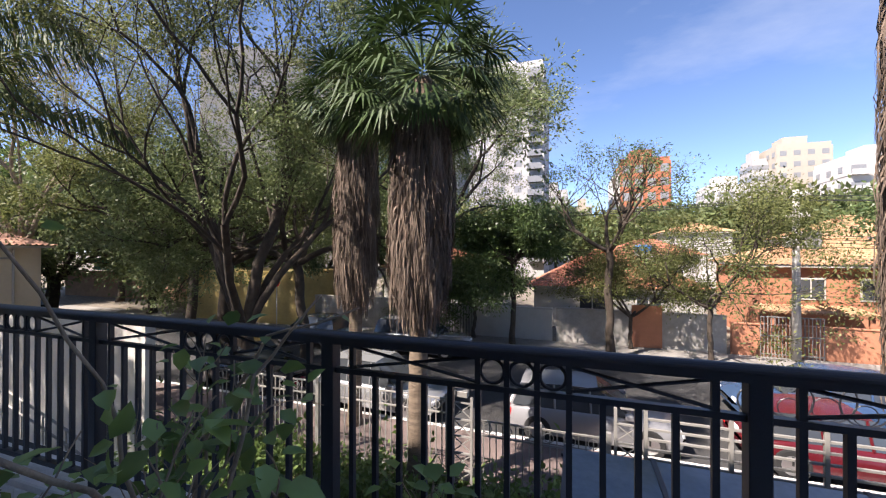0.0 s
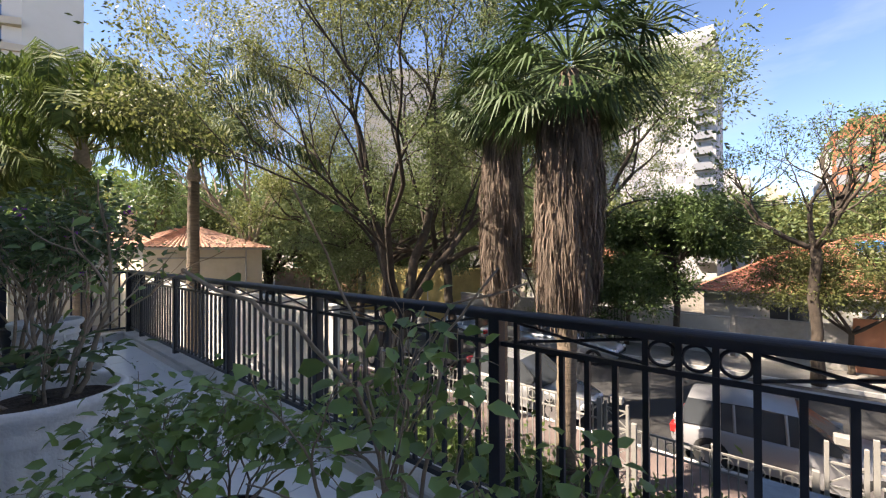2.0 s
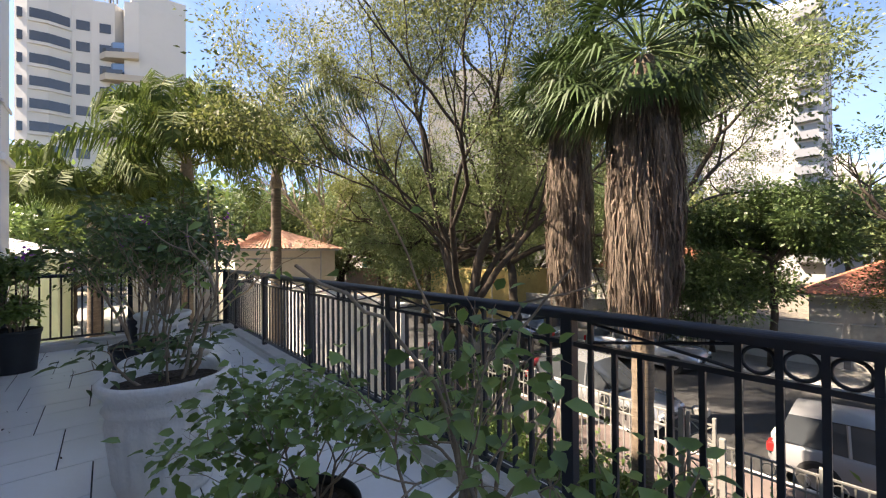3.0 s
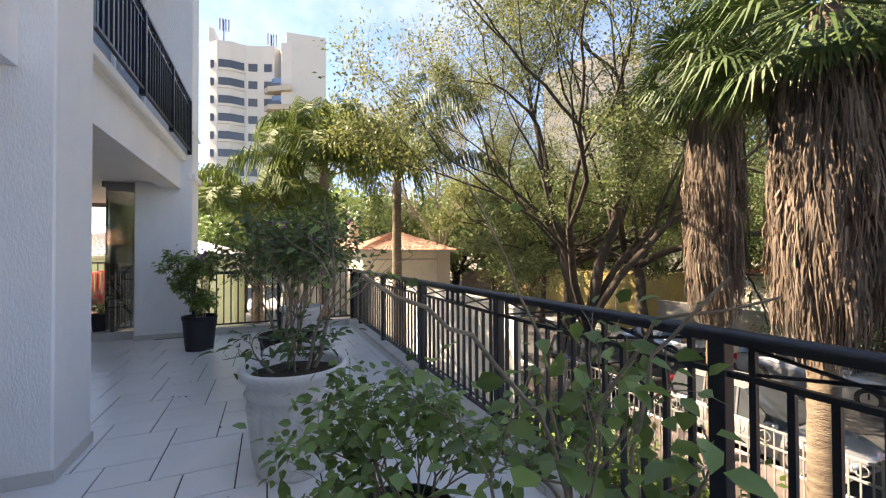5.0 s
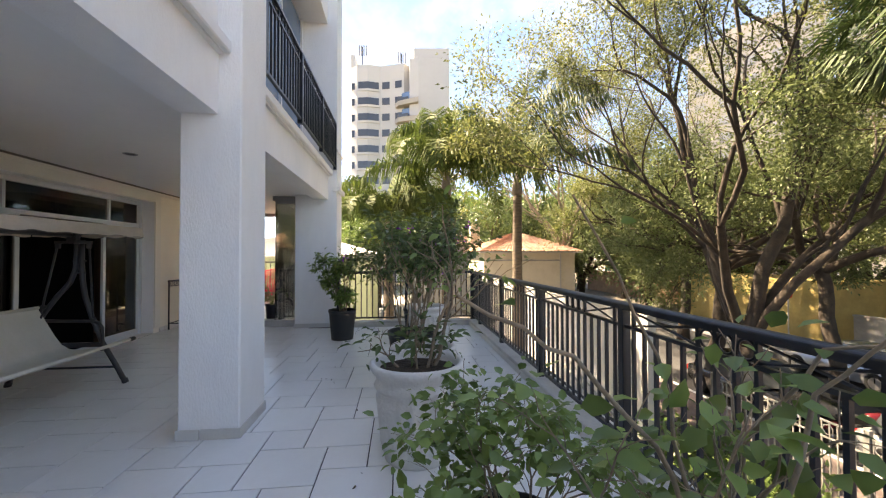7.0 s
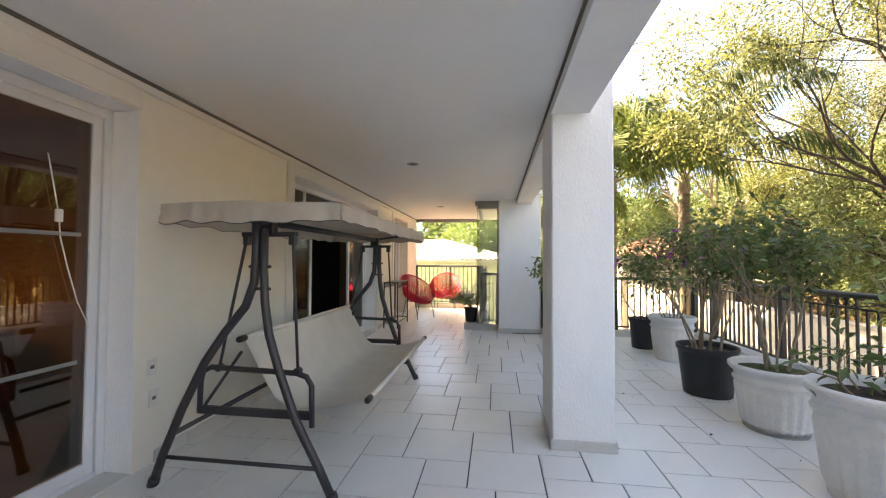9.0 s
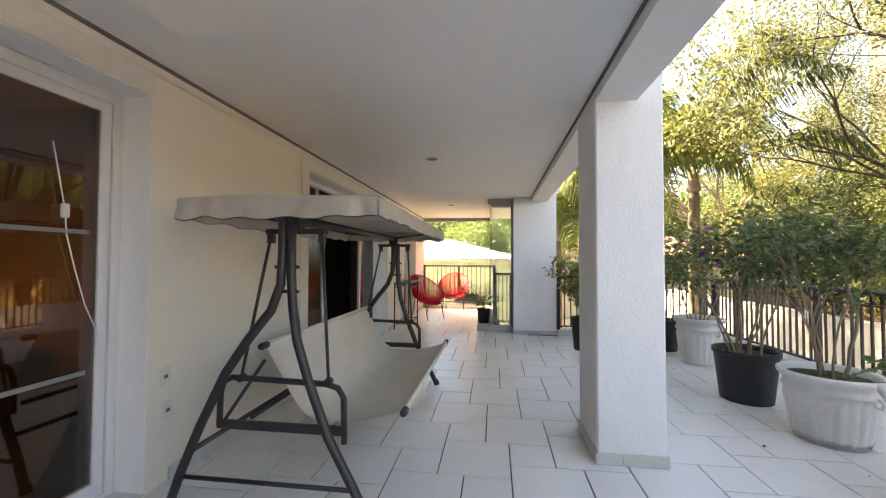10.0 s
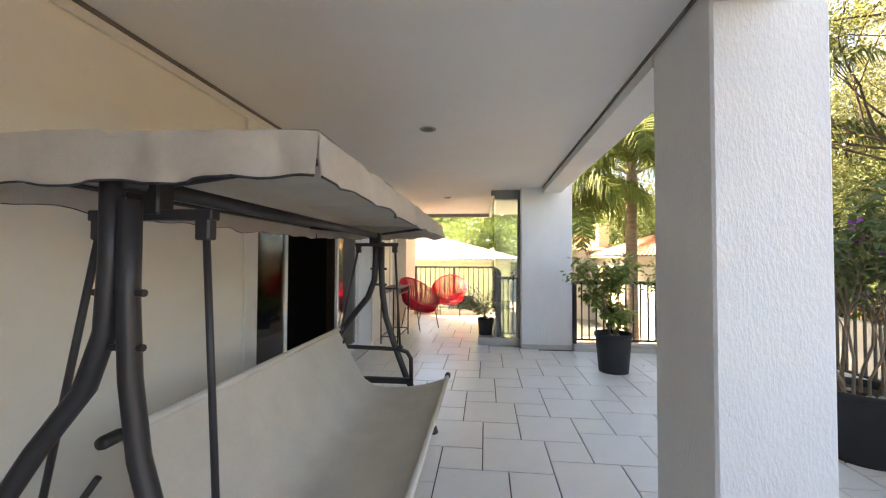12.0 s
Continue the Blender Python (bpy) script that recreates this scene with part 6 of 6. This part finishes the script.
    part("seat_rear_bar", Mesh().tube([(-3.19, -4.10, 0.46), (-5.35, -4.10, 0.46)], 0.016, 8), STEEL_GREY, sw, smooth=True)
    for y, z in ((-4.06, 0.90), (-3.12, 0.525)):
        part("sling_tube", Mesh().tube([(-3.24, y, z), (-5.34, y, z)], 0.018, 10), FABRIC, sw, smooth=True)
        for x in (-3.25, -5.33):
            part("tube_cap", Mesh().tube([(x - 0.04, y, z), (x - 0.03, y, z), (x + 0.03, y, z), (x + 0.04, y, z)], [0.02, 0.023, 0.023, 0.02], 10), POT_BLACK, sw, smooth=True)
    rng = random.Random(3)
    # the sling of canvas, hanging between its two tubes
    prof = [(-4.075, 0.905), (-4.03, 0.83), (-3.96, 0.71), (-3.89, 0.59), (-3.82, 0.49), (-3.74, 0.435), (-3.62, 0.42), (-3.46, 0.43), (-3.30, 0.465), (-3.18, 0.505), (-3.105, 0.53)]
    top, bot = [], []
    for i in range(31):
        x = -3.29 - 2.0 * i / 30
        sag = 0.03 * math.sin(math.pi * i / 30)
        row, low = [], []
        for j, (y, z) in enumerate(prof):
            dz = -sag * math.sin(math.pi * j / 10) + 0.004 * math.sin(i * 1.3 + j)
            row.append((x, y, z + dz))
            low.append((x, y - 0.004, z + dz - 0.006))
        top.append(row)
        bot.append(low)
    part("sling", Mesh().grid(top).grid([list(reversed(r)) for r in bot]), FABRIC, sw, "beige canvas sling seat", smooth=True)
    # canopy: crowned cloth with a wavy valance
    cx0, cx1, cy0, cy1 = -2.925, -5.62, -4.42, -3.20
    rows = []
    nx, ny = 40, 20
    for i in range(nx + 1):
        r = []
        for j in range(ny + 1):
            u, v = i / nx, j / ny
            x, y = cx0 + (cx1 - cx0) * u, cy0 + (cy1 - cy0) * v
            crown = 0.016 * math.sin(math.pi * v) ** 0.6 * (1 - 0.25 * abs(2 * u - 1) ** 6)
            sag = -0.018 * abs(math.sin(u * math.pi * 4)) * math.sin(math.pi * v)
            wr = 0.012 * noise.noise(Vector((x * 5, y * 3, 0))) + 0.012 * math.exp(-((u * 4 - round(u * 4)) * 9) ** 2) * math.sin(math.pi * u)
            r.append((x, y, 1.808 + 0.01 * (v < 0.5) + crown + sag + wr))
        rows.append(r)
    cn = Mesh().grid(rows)
    cn.grid([[(p[0], p[1], p[2] - 0.008) for p in reversed(r)] for r in rows])
    part("canopy", cn, CANVAS, sw, "taupe canvas canopy", smooth=True)

    def valance(p0, p1, waves):
        m = []
        n = 44
        d = Vector((p1[0] - p0[0], p1[1] - p0[1], 0))
        out = Vector((d.y, -d.x, 0)).normalized()
        for k in range(5):
            t = k / 4
            r = []
            for i in range(n + 1):
                u = i / n
                w = 0.008 * t * math.sin(u * waves * 6.283 + 1.6 * math.sin(u * 9)) + 0.012 * t + 0.030 * t * noise.noise(Vector((u * 11, waves, 0))) + 0.012 * noise.noise(Vector((u * 23, waves, t * 3)))
                q = Vector((p0[0], p0[1], 0)) + d * u + out * w
                top_z = 1.808 + (0.01 if q.y < -3.76 else 0) + 0.016 * (math.sin(math.pi * min(1, max(0, (q.y - cy0) / (cy1 - cy0)))) ** 0.6)
                drop = 0.108 + 0.008 * math.sin(u * waves * 6.283) + 0.018 * noise.noise(Vector((u * 9, waves, 4))) + 0.02 * (0.5 - abs(u - 0.5)) + (top_z - 1.808) * 0.85
                r.append((q.x, q.y, top_z + 0.002 - drop * t))
            m.append(r)
        v = part("valance", Mesh().grid(m).grid([[(p[0] - out.x * 0.005, p[1] - out.y * 0.005, p[2]) for p in reversed(r)] for r in m]), CANVAS, sw, smooth=True)
        lo = m[-1]
        part("piping", Mesh().tube([(p[0], p[1], p[2]) for p in lo], 0.0035, 5), STEEL_GREY, v)

    valance((cx0, cy0), (cx0, cy1), 5)
    valance((cx0, cy1), (cx1, cy1), 8)
    valance((cx1, cy1), (cx1, cy0), 5)
    valance((cx1, cy0), (cx0, cy0), 8)
    for y in (cy0 + 0.02, cy1 - 0.02):
        part("canopy_bar", Mesh().tube([(cx0 - 0.03, y, 1.792), (cx1 + 0.03, y, 1.792)], 0.010, 8), STEEL_GREY, sw, smooth=True)
    for x in (-3.10, -5.44):
        part("canopy_arm", Mesh().tube([(x, cy0 + 0.02, 1.79), (x, -3.75, 1.725), (x, cy1 - 0.02, 1.79)], 0.012, 8), STEEL_GREY, sw, smooth=True)


swing_seat()


# pots
def ribbed_pot(label, at, r, h, soil=SOIL):
    p = thing("plant_pot", label, "plant pot", at, group="white plaster pots")
    pr = [(r * 0.70, 0.0), (r * 0.71, 0.03)]
    for i in range(9):
        s = i / 8
        pr.append((r * (0.71 + 0.15 * s), h * (0.05 + 0.66 * s)))
    pr += [(r * 0.90, h * 0.73), (r * 0.93, h * 0.76), (r * 0.88, h * 0.79), (r * 0.88, h * 0.86), (r * 0.97, h * 0.90), (r * 1.02, h * 0.94), (r * 1.02, h * 0.98), (r * 0.97, h), (r * 0.90, h * 0.985),
           (r * 0.86, h * 0.93), (r * 0.84, h * 0.88)]
    part("body", Mesh().lathe(pr, sides=96, ripple=r * 0.05, ribs=22, rib_range=(h * 0.08, h * 0.70)), POT_WHITE, p, smooth=True)
    sl = Mesh()
    rows = []
    for i in range(7):
        rr = r * 0.87 * i / 6
        rows.append([(rr * math.cos(a * 6.283 / 24), rr * math.sin(a * 6.283 / 24), h * 0.90 + 0.02 * (1 - i / 6) + rnd(-0.006, 0.008)) for a in range(25)])
    part("soil", sl.grid(rows), soil, p)
    for a in (0.4, 3.5):
        part("lug", Mesh().ring((r * 0.93 * math.cos(a), r * 0.93 * math.sin(a), h * 0.70), 0.035, 0.012, "x" if abs(math.cos(a)) < 0.5 else "y"), POT_WHITE, p, smooth=True)
    return p


def plastic_pot(label, at, r, h):
    p = thing("plant_pot", label, "plant pot", at, group="black plastic pots")
    pr = [(r * 0.78, 0.0), (r * 0.79, 0.02), (r * 0.95, h * 0.88), (r * 0.96, h * 0.9), (r * 1.0, h * 0.905), (r * 1.01, h * 0.99), (r * 1.0, h), (r * 0.96, h), (r * 0.94, h * 0.9), (r * 0.93, h * 0.85)]
    part("body", Mesh().lathe(pr, sides=48), POT_BLACK, p, smooth=True)
    rows = []
    for i in range(7):
        rr = r * 0.94 * i / 6
        rows.append([(rr * math.cos(a * 6.283 / 20), rr * math.sin(a * 6.283 / 20), h * 0.88 + rnd(-0.008, 0.012)) for a in range(21)])
    part("soil", Mesh().grid(rows), SOIL, p)
    for i in range(16):
        a, rr, s = rnd(0, 6.28), rnd(0.2, 0.8) * r, rnd(0.012, 0.028)
        c = Vector((rr * math.cos(a), rr * math.sin(a), h * 0.89))
        part("pebble", Mesh().lathe([(s * 0.4, -s * 0.3), (s, 0), (s * 0.6, s * 0.5), (0.002, s * 0.6)], (c.x, c.y), 7), WALL_WHITE_SHADED, p, at=(0, 0, c.z))
    return p


def broad_leaves(points, size, mat, seed, wide=0.3, hang=0.25):
    """Ovate folded leaves of six corners."""
    rng = np.random.default_rng(seed)
    pts = np.asarray(points, dtype=float)
    n = len(pts)
    u = rng.normal(size=(n, 3)) * np.array([1, 1, 0.55])
    u[:, 2] -= hang
    u /= np.linalg.norm(u, axis=1)[:, None] + 1e-9
    up = np.tile([0.0, 0.0, 1.0], (n, 1)) + rng.normal(size=(n, 3)) * 0.45
    w = np.cross(u, up)
    w /= np.linalg.norm(w, axis=1)[:, None] + 1e-9
    nn = np.cross(w, u)
    s = size * (1 + 0.4 * rng.uniform(-1, 1, size=n))[:, None]
    fold = 0.10
    cols = [pts, pts + u * s * 0.3 + w * s * wide + nn * s * fold, pts + u * s * 0.68 + w * s * wide * 0.75 + nn * s * fold * 0.6, pts + u * s - nn * s * 0.12,
            pts + u * s * 0.5, pts + u * s * 0.3 - w * s * wide + nn * s * fold, pts + u * s * 0.68 - w * s * wide * 0.75 + nn * s * fold * 0.6]
    v = np.stack(cols, axis=1).reshape(-1, 3)
    me = bpy.data.meshes.new("leaves")
    me.vertices.add(7 * n)
    me.vertices.foreach_set("co", v.ravel())
    base = (np.arange(n) * 7)[:, None]
    quads = np.concatenate([base + np.array([0, 1, 2, 4]), base + np.array([4, 2, 3, 3]), base + np.array([0, 4, 6, 5]), base + np.array([4, 3, 6, 6])], axis=1)
    loops, starts = [], []
    pat = [[0, 4, 2, 1], [4, 3, 2], [0, 5, 6, 4], [4, 6, 3]]
    sizes = [len(q) for q in pat]
    flat = np.array([k for q in pat for k in q])
    loops = (base + flat[None, :]).ravel()
    per = len(flat)
    offs = np.cumsum([0] + sizes[:-1])
    starts = (np.arange(n)[:, None] * per + offs[None, :]).ravel()
    me.loops.add(len(loops))
    me.loops.foreach_set("vertex_index", loops)
    me.polygons.add(len(starts))
    me.polygons.foreach_set("loop_start", starts)
    me.materials.append(mat)
    me.update(calc_edges=True)
    return me


def shrub(label, at, stems, seed, leaf, leaf_size, per_tip, cloud, levels=3, blooms=0, bark=TWIG, spread=0.5, lift=0.2, shrink=0.72, wander=0.14, wide=0.3, low_leaf=0.0,
          name="potted_shrub", canes=()):
    """stems: (foot offset x, y, direction, length, radius)."""
    rng = random.Random(seed)
    ob = thing(name, label, "shrub", at)
    tips = []
    for fx, fy, d, length, r in stems:
        m = Mesh()
        grow(m, rng, Vector((fx, fy, -0.04)), Vector(d), length, r, 0, levels, tips, spread, lift, shrink, 2, wander, 7)
        part("stem", m, bark, ob, smooth=True)
    for pts, r in canes:
        sm = []
        for i in range(len(pts) - 1):
            for k in range(4):
                t = k / 4
                sm.append(Vector(pts[i]).lerp(Vector(pts[i + 1]), t) + Vector((rng.gauss(0, 0.006), rng.gauss(0, 0.006), rng.gauss(0, 0.006))))
        sm.append(Vector(pts[-1]))
        part("cane", Mesh().tube(sm, [r * (1 - 0.65 * i / len(sm)) for i in range(len(sm))], 7), bark, ob, smooth=True)
        for i, p in enumerate(sm):
            if i % 3 == 2:
                tips.append((p, levels))
    tips = [t for t in tips if t[1] >= levels - 1]
    cen = np.array([tuple(t[0]) for t in tips])
    cen = np.repeat(cen, per_tip, axis=0)
    g = np.random.default_rng(seed)
    part("foliage", broad_leaves(cen + g.normal(size=cen.shape) * cloud, leaf_size, leaf, seed, wide), leaf, ob)
    if blooms:
        pick = np.array([tuple(tips[rng.randrange(len(tips))][0]) for _ in range(blooms)])
        pick = np.repeat(pick, 14, axis=0) + g.normal(size=(blooms * 14, 3)) * 0.022
        part("blossom", broad_leaves(pick, 0.035, BLOOM, seed + 1, 0.45), BLOOM, ob, "purple blossoms")
    return ob


def stems(n, rng, r0, tilt, length, radius):
    out = []
    for i in range(n):
        a = 6.283 * i / n + rng.uniform(-0.4, 0.4)
        t = tilt * rng.uniform(0.4, 1.2)
        out.append((r0 * math.cos(a) * rng.uniform(0.3, 1), r0 * math.sin(a) * rng.uniform(0.3, 1), (math.sin(t) * math.cos(a), math.sin(t) * math.sin(a), math.cos(t)), length * rng.uniform(0.85, 1.15), radius * rng.uniform(0.7, 1.2)))
    return out


Q = random.Random(9)
ribbed_pot("large ribbed white plaster pot on the tiles", (-3.42, 0.06, 0), 0.345, 0.70)
shrub("low leafy shrub in the large white pot", (-3.42, 0.06, 0.64), stems(4, Q, 0.12, 0.80, 0.19, 0.010), 61, LEAF_DARK, 0.085, 1, 0.06, levels=2, wide=0.22)
shrub("slender leafy sapling in the large white pot", (-3.44, 0.12, 0.64), [(0.0, 0.05, (0.1, 0.5, 0.85), 0.55, 0.016), (0.06, 0.0, (-0.1, 0.2, 0.95), 0.5, 0.013)], 62, LEAF_POT, 0.07, 1, 0.05, levels=2, wide=0.26)
ribbed_pot("broad ribbed white plaster pot with mossy soil", (-4.50, 0.17, 0), 0.33, 0.56, soil=MOSS)
shrub("dark leafy shrub with tall bare stems in the white pot", (-4.50, 0.17, 0.50), stems(5, Q, 0.10, 0.2, 0.66, 0.014), 63, LEAF_DARK, 0.068, 3, 0.06, levels=3, shrink=0.6, spread=0.27, wide=0.26)
plastic_pot("black plastic pot with pebbles on its soil", (-5.42, 0.08, 0), 0.30, 0.53)
shrub("tall bushy shrub with many stems and purple flowers", (-5.42, 0.08, 0.47), stems(8, Q, 0.14, 0.14, 0.66, 0.015), 64, LEAF_DARK, 0.066, 4, 0.075, levels=3, shrink=0.64, spread=0.28, blooms=12, wide=0.24)
ribbed_pot("ribbed white plaster pot with a flowering shrub", (-6.95, 0.36, 0), 0.32, 0.65)
shrub("purple flowering shrub in the white pot", (-6.95, 0.36, 0.59), stems(6, Q, 0.12, 0.35, 0.55, 0.013), 65, LEAF_POT, 0.055, 4, 0.06, levels=3, blooms=16, wide=0.24)
plastic_pot("small black plastic pot by the railing", (-7.72, 0.22, 0), 0.22, 0.50)
shrub("leafy green shrub in a small black pot", (-7.72, 0.22, 0.44), stems(5, Q, 0.08, 0.3, 0.5, 0.012), 66, LEAF_POT, 0.055, 4, 0.06, levels=3, wide=0.24)
plastic_pot("black plastic pot beside the end column", (-7.55, -1.08, 0), 0.24, 0.52)
shrub("compact glossy shrub in a black pot by the column", (-7.55, -1.08, 0.46), stems(5, Q, 0.05, 0.12, 0.44, 0.012) + stems(3, Q, 0.06, 0.34, 0.20, 0.010), 67, LEAF_POT, 0.07, 3, 0.04, levels=3, spread=0.27, shrink=0.62, lift=0.35, wide=0.28)

# the planters nearest the path
plastic_pot("black plastic pot hidden under leaves", (-2.08, 0.40, 0), 0.24, 0.36)
shrub("broad leaved shrub with arching stems in a low pot", (-2.08, 0.40, 0.30), stems(8, Q, 0.12, 0.5, 0.27, 0.010), 71, LEAF_POT, 0.052, 2, 0.03, levels=3, spread=0.55, lift=0.1, wide=0.34)
plastic_pot("black plastic pot beside the curb", (-1.42, 0.76, 0), 0.24, 0.36)
shrub("thorny bougainvillea with long bare canes", (-1.42, 0.76, 0.30), stems(4, Q, 0.10, 0.35, 0.36, 0.014), 72, LEAF_POT, 0.06, 1, 0.03, levels=3, spread=0.5, lift=0.12, wide=0.36,
      canes=[([(0, 0, 0), (0.08, -0.2, 0.67), (0.2, -0.5, 0.98), (0.30, -0.74, 1.11)], 0.008), ([(0, 0, 0), (0.0, -0.08, 0.5), (0.02, -0.2, 0.93), (0.03, -0.42, 1.32)], 0.007),
             ([(0.02, 0, 0), (0.1, 0.05, 0.5), (0.12, 0.12, 0.85), (0.28, 0.2, 1.08)], 0.009), ([(0, 0, 0), (-0.15, 0.15, 0.55), (0.0, 0.3, 0.92), (0.30, 0.38, 1.02)], 0.009)])
plastic_pot("black plastic pot with a climbing shrub by the curb", (-0.98, 0.98, 0), 0.18, 0.34)
shrub("leafy climbing shrub with pale twisted stems", (-0.98, 0.98, 0.28), stems(4, Q, 0.08, 0.55, 0.26, 0.013), 73, LEAF_POT, 0.07, 1, 0.035, levels=2, spread=0.55, lift=0.1, wide=0.36)


# red cord chairs
def cord_chair(at, turn):
    c = thing("cord_chair", "red woven cord lounge chair on thin black legs", "chair", at, turn, group="red cord chairs")
    seat = Vector((0, -0.02, 0.36))
    rim = []
    for i in range(49):
        a = 6.283 * i / 48
        x = 0.37 * math.cos(a)
        v = 0.5 + 0.5 * math.sin(a)
        rim.append(Vector((x * (1 - 0.12 * (v - 0.5)), 0.34 - 0.72 * v, 0.42 + 0.48 * v ** 1.1)))
    part("rim", Mesh().tube(rim, 0.012, 8, cap=False), RED_CORD, c, smooth=True)
    cords = Mesh()
    low = [seat + Vector((0.11 * math.cos(6.283 * i / 48), 0.09 * math.sin(-6.283 * i / 48) * -1 * -1, 0)) for i in range(49)]
    for i in range(48):
        a, b = rim[i], low[i]
        m = (a + b) / 2 + (seat + Vector((0, 0, 0.45)) - (a + b) / 2).normalized() * -0.10
        cords.tube([a, m, b], 0.008, 4)
        a2 = (rim[i] + rim[(i + 1) % 48]) / 2
        cords.tube([a2, (a2 + b) / 2 + (seat + Vector((0, 0, 0.45)) - (a2 + b) / 2).normalized() * -0.10, b], 0.008, 4)
    part("cord_weave", cords, RED_CORD, c, smooth=True)
    part("seat_ring", Mesh().ring((seat.x, seat.y, seat.z), 0.10, 0.010, "z"), IRON, c, smooth=True)
    for x, y in ((0.24, 0.24), (-0.24, 0.24), (0.22, -0.26), (-0.22, -0.26)):
        part("leg", Mesh().tube([(x, y, 0), (x * 0.95, y * 0.6, 0.38)], 0.008, 6), IRON, c)
    part("leg_hoop", Mesh().ring((0, 0, 0.36), 0.24, 0.008, "z"), IRON, c, smooth=True)
    return c


first = cord_chair((-10.45, -4.22, 0), -35)
first.scale = (1.2, 1.2, 1.2)
second = copy_thing(first, pose(-11.95, -3.72, 0, 0, 0, -90))
second.scale = (1.2, 1.2, 1.2)

# console table
ct = thing("console_table", "narrow black iron console table with openwork edge against the wall", "table", (0, 0, 0))
tx0, tx1, ty0, ty1 = -9.75, -8.78, -4.66, -4.32
part("tabletop", Mesh().box((tx0, ty0, 0.965), (tx1, ty1, 0.985), 0.004), IRON, ct)
for x in (tx0 + 0.02, tx1 - 0.02):
    for y in (ty0 + 0.02, ty1 - 0.02):
        part("leg", Mesh().box((x - 0.011, y - 0.011, 0), (x + 0.011, y + 0.011, 0.965)), IRON, ct)
for y in (ty0 + 0.02, ty1 - 0.02):
    part("stretcher", Mesh().box((tx0 + 0.03, y - 0.008, 0.12), (tx1 - 0.03, y + 0.008, 0.136)), IRON, ct)
    part("edge_rail", Mesh().box((tx0 + 0.03, y - 0.006, 0.86), (tx1 - 0.03, y + 0.006, 0.872)), IRON, ct)
    for i in range(7):
        part("scroll", Mesh().ring((tx0 + 0.11 + i * 0.125, y, 0.918), 0.042, 0.005, "y", 14, 5), IRON, ct)
for x in (tx0 + 0.02, tx1 - 0.02):
    part("stretcher", Mesh().box((x - 0.008, ty0 + 0.03, 0.12), (x + 0.008, ty1 - 0.03, 0.136)), IRON, ct)

# small palm in a pot on the bay curb
plastic_pot("small black pot on the bay curb", (-9.25, -2.80, 0.13), 0.15, 0.30)
sp = thing("potted_palm", "small feathery palm in a black pot", "plant", (-9.25, -2.80, 0.40))
lv = Mesh()
rp = random.Random(77)
for i in range(34):
    a, el = rp.uniform(0, 6.28), rp.uniform(0.8, 1.5)
    L = rp.uniform(0.42, 0.68)
    out = Vector((math.cos(a), math.sin(a), 0))
    p, e, prev = Vector((0, 0, 0)), el, []
    for s in range(7):
        p = p + (out * math.cos(e) + Vector((0, 0, math.sin(e)))) * L / 6
        e -= 0.13
        prev.append(p.copy())
    tan = Vector((-out.y, out.x, 0))
    for q in prev[1:]:
        for sd in (-1, 1):
            t = q + tan * sd * 0.10 + out * 0.06 - Vector((0, 0, 0.04))
            lv.grid([(q - out * 0.012, q + out * 0.012), ((q + t) / 2 - out * 0.018 + Vector((0, 0, 0.02)), (q + t) / 2 + out * 0.018 + Vector((0, 0, 0.02))), (t - out * 0.002, t + out * 0.002)])
    lv.tube([Vector((0, 0, -0.03))] + prev, 0.004, 4)
part("crown", lv, LEAF, sp)

# dry leaves and specks on the tiles
dl = random.Random(8)
spots_dl = [(dl.uniform(-8.4, -1.4), dl.uniform(-1.2, 1.3), 0.004) for _ in range(70)]
tagged(new("fallen_leaves", leaf_mesh(spots_dl, 0.03, 0.3, DEAD_FROND, 5, hang=0.0)), "small dry leaves scattered on the tiles", "leaves", kind="stuff")


# ---------------------------------------------------------------- floor tiles
TA, TB, GAPW = 0.505, 0.32, 0.009
big_tile = Mesh().box((GAPW / 2, GAPW / 2, -0.011), (TA - GAPW / 2, TA - GAPW / 2, 0.0), 0.0015).data("tile", TILE)
small_tile = Mesh().box((GAPW / 2, GAPW / 2, -0.011), (TB - GAPW / 2, TB - GAPW / 2, 0.0), 0.0015).data("tile", TILE)
X0, Y0 = -5.385, -2.825
rest = Mesh()
made = 0
spots = []
for i in range(-40, 41):
    for j in range(-40, 41):
        spots.append((X0 + i * TB + j * TA, Y0 + i * TA - j * TB, TA))
        spots.append((X0 + i * TB + j * TA, Y0 + TA + i * TA - j * TB, TB))


def clip_tile(x, y, s):
    """The tile's rectangle inside the terrace, or None."""
    east = EAST
    x0, x1, y0, y1 = x + GAPW / 2, x + s - GAPW / 2, y + GAPW / 2, y + s - GAPW / 2
    lim_x = END_X + 0.08 if (y0 + y1) / 2 > -2.0 else BAY_X + 0.05
    x0, x1 = max(x0, lim_x), min(x1, east)
    y0, y1 = max(y0, FACADE), min(y1, 1.40)
    if (x0 + x1) / 2 < -8.95:
        y1 = min(y1, -2.93)
    if x1 - x0 < 0.02 or y1 - y0 < 0.02:
        return None
    return x0, x1, y0, y1


for x, y, s in spots:
    r = clip_tile(x, y, s)
    if not r:
        continue
    whole = r[1] - r[0] > s - 0.0095 and r[3] - r[2] > s - 0.0095
    if whole and -7.2 < x < -1.2 and made < 300:
        part("tile", big_tile if s == TA else small_tile, TILE, floor, at=(x, y, rnd(-0.0006, 0.0006)))
        made += 1
    else:
        rest.box((r[0], r[2], -0.011), (r[1], r[3], rnd(-0.0006, 0.0006)), 0.0015)
part("tiles", rest, TILE, floor, kind="stuff")
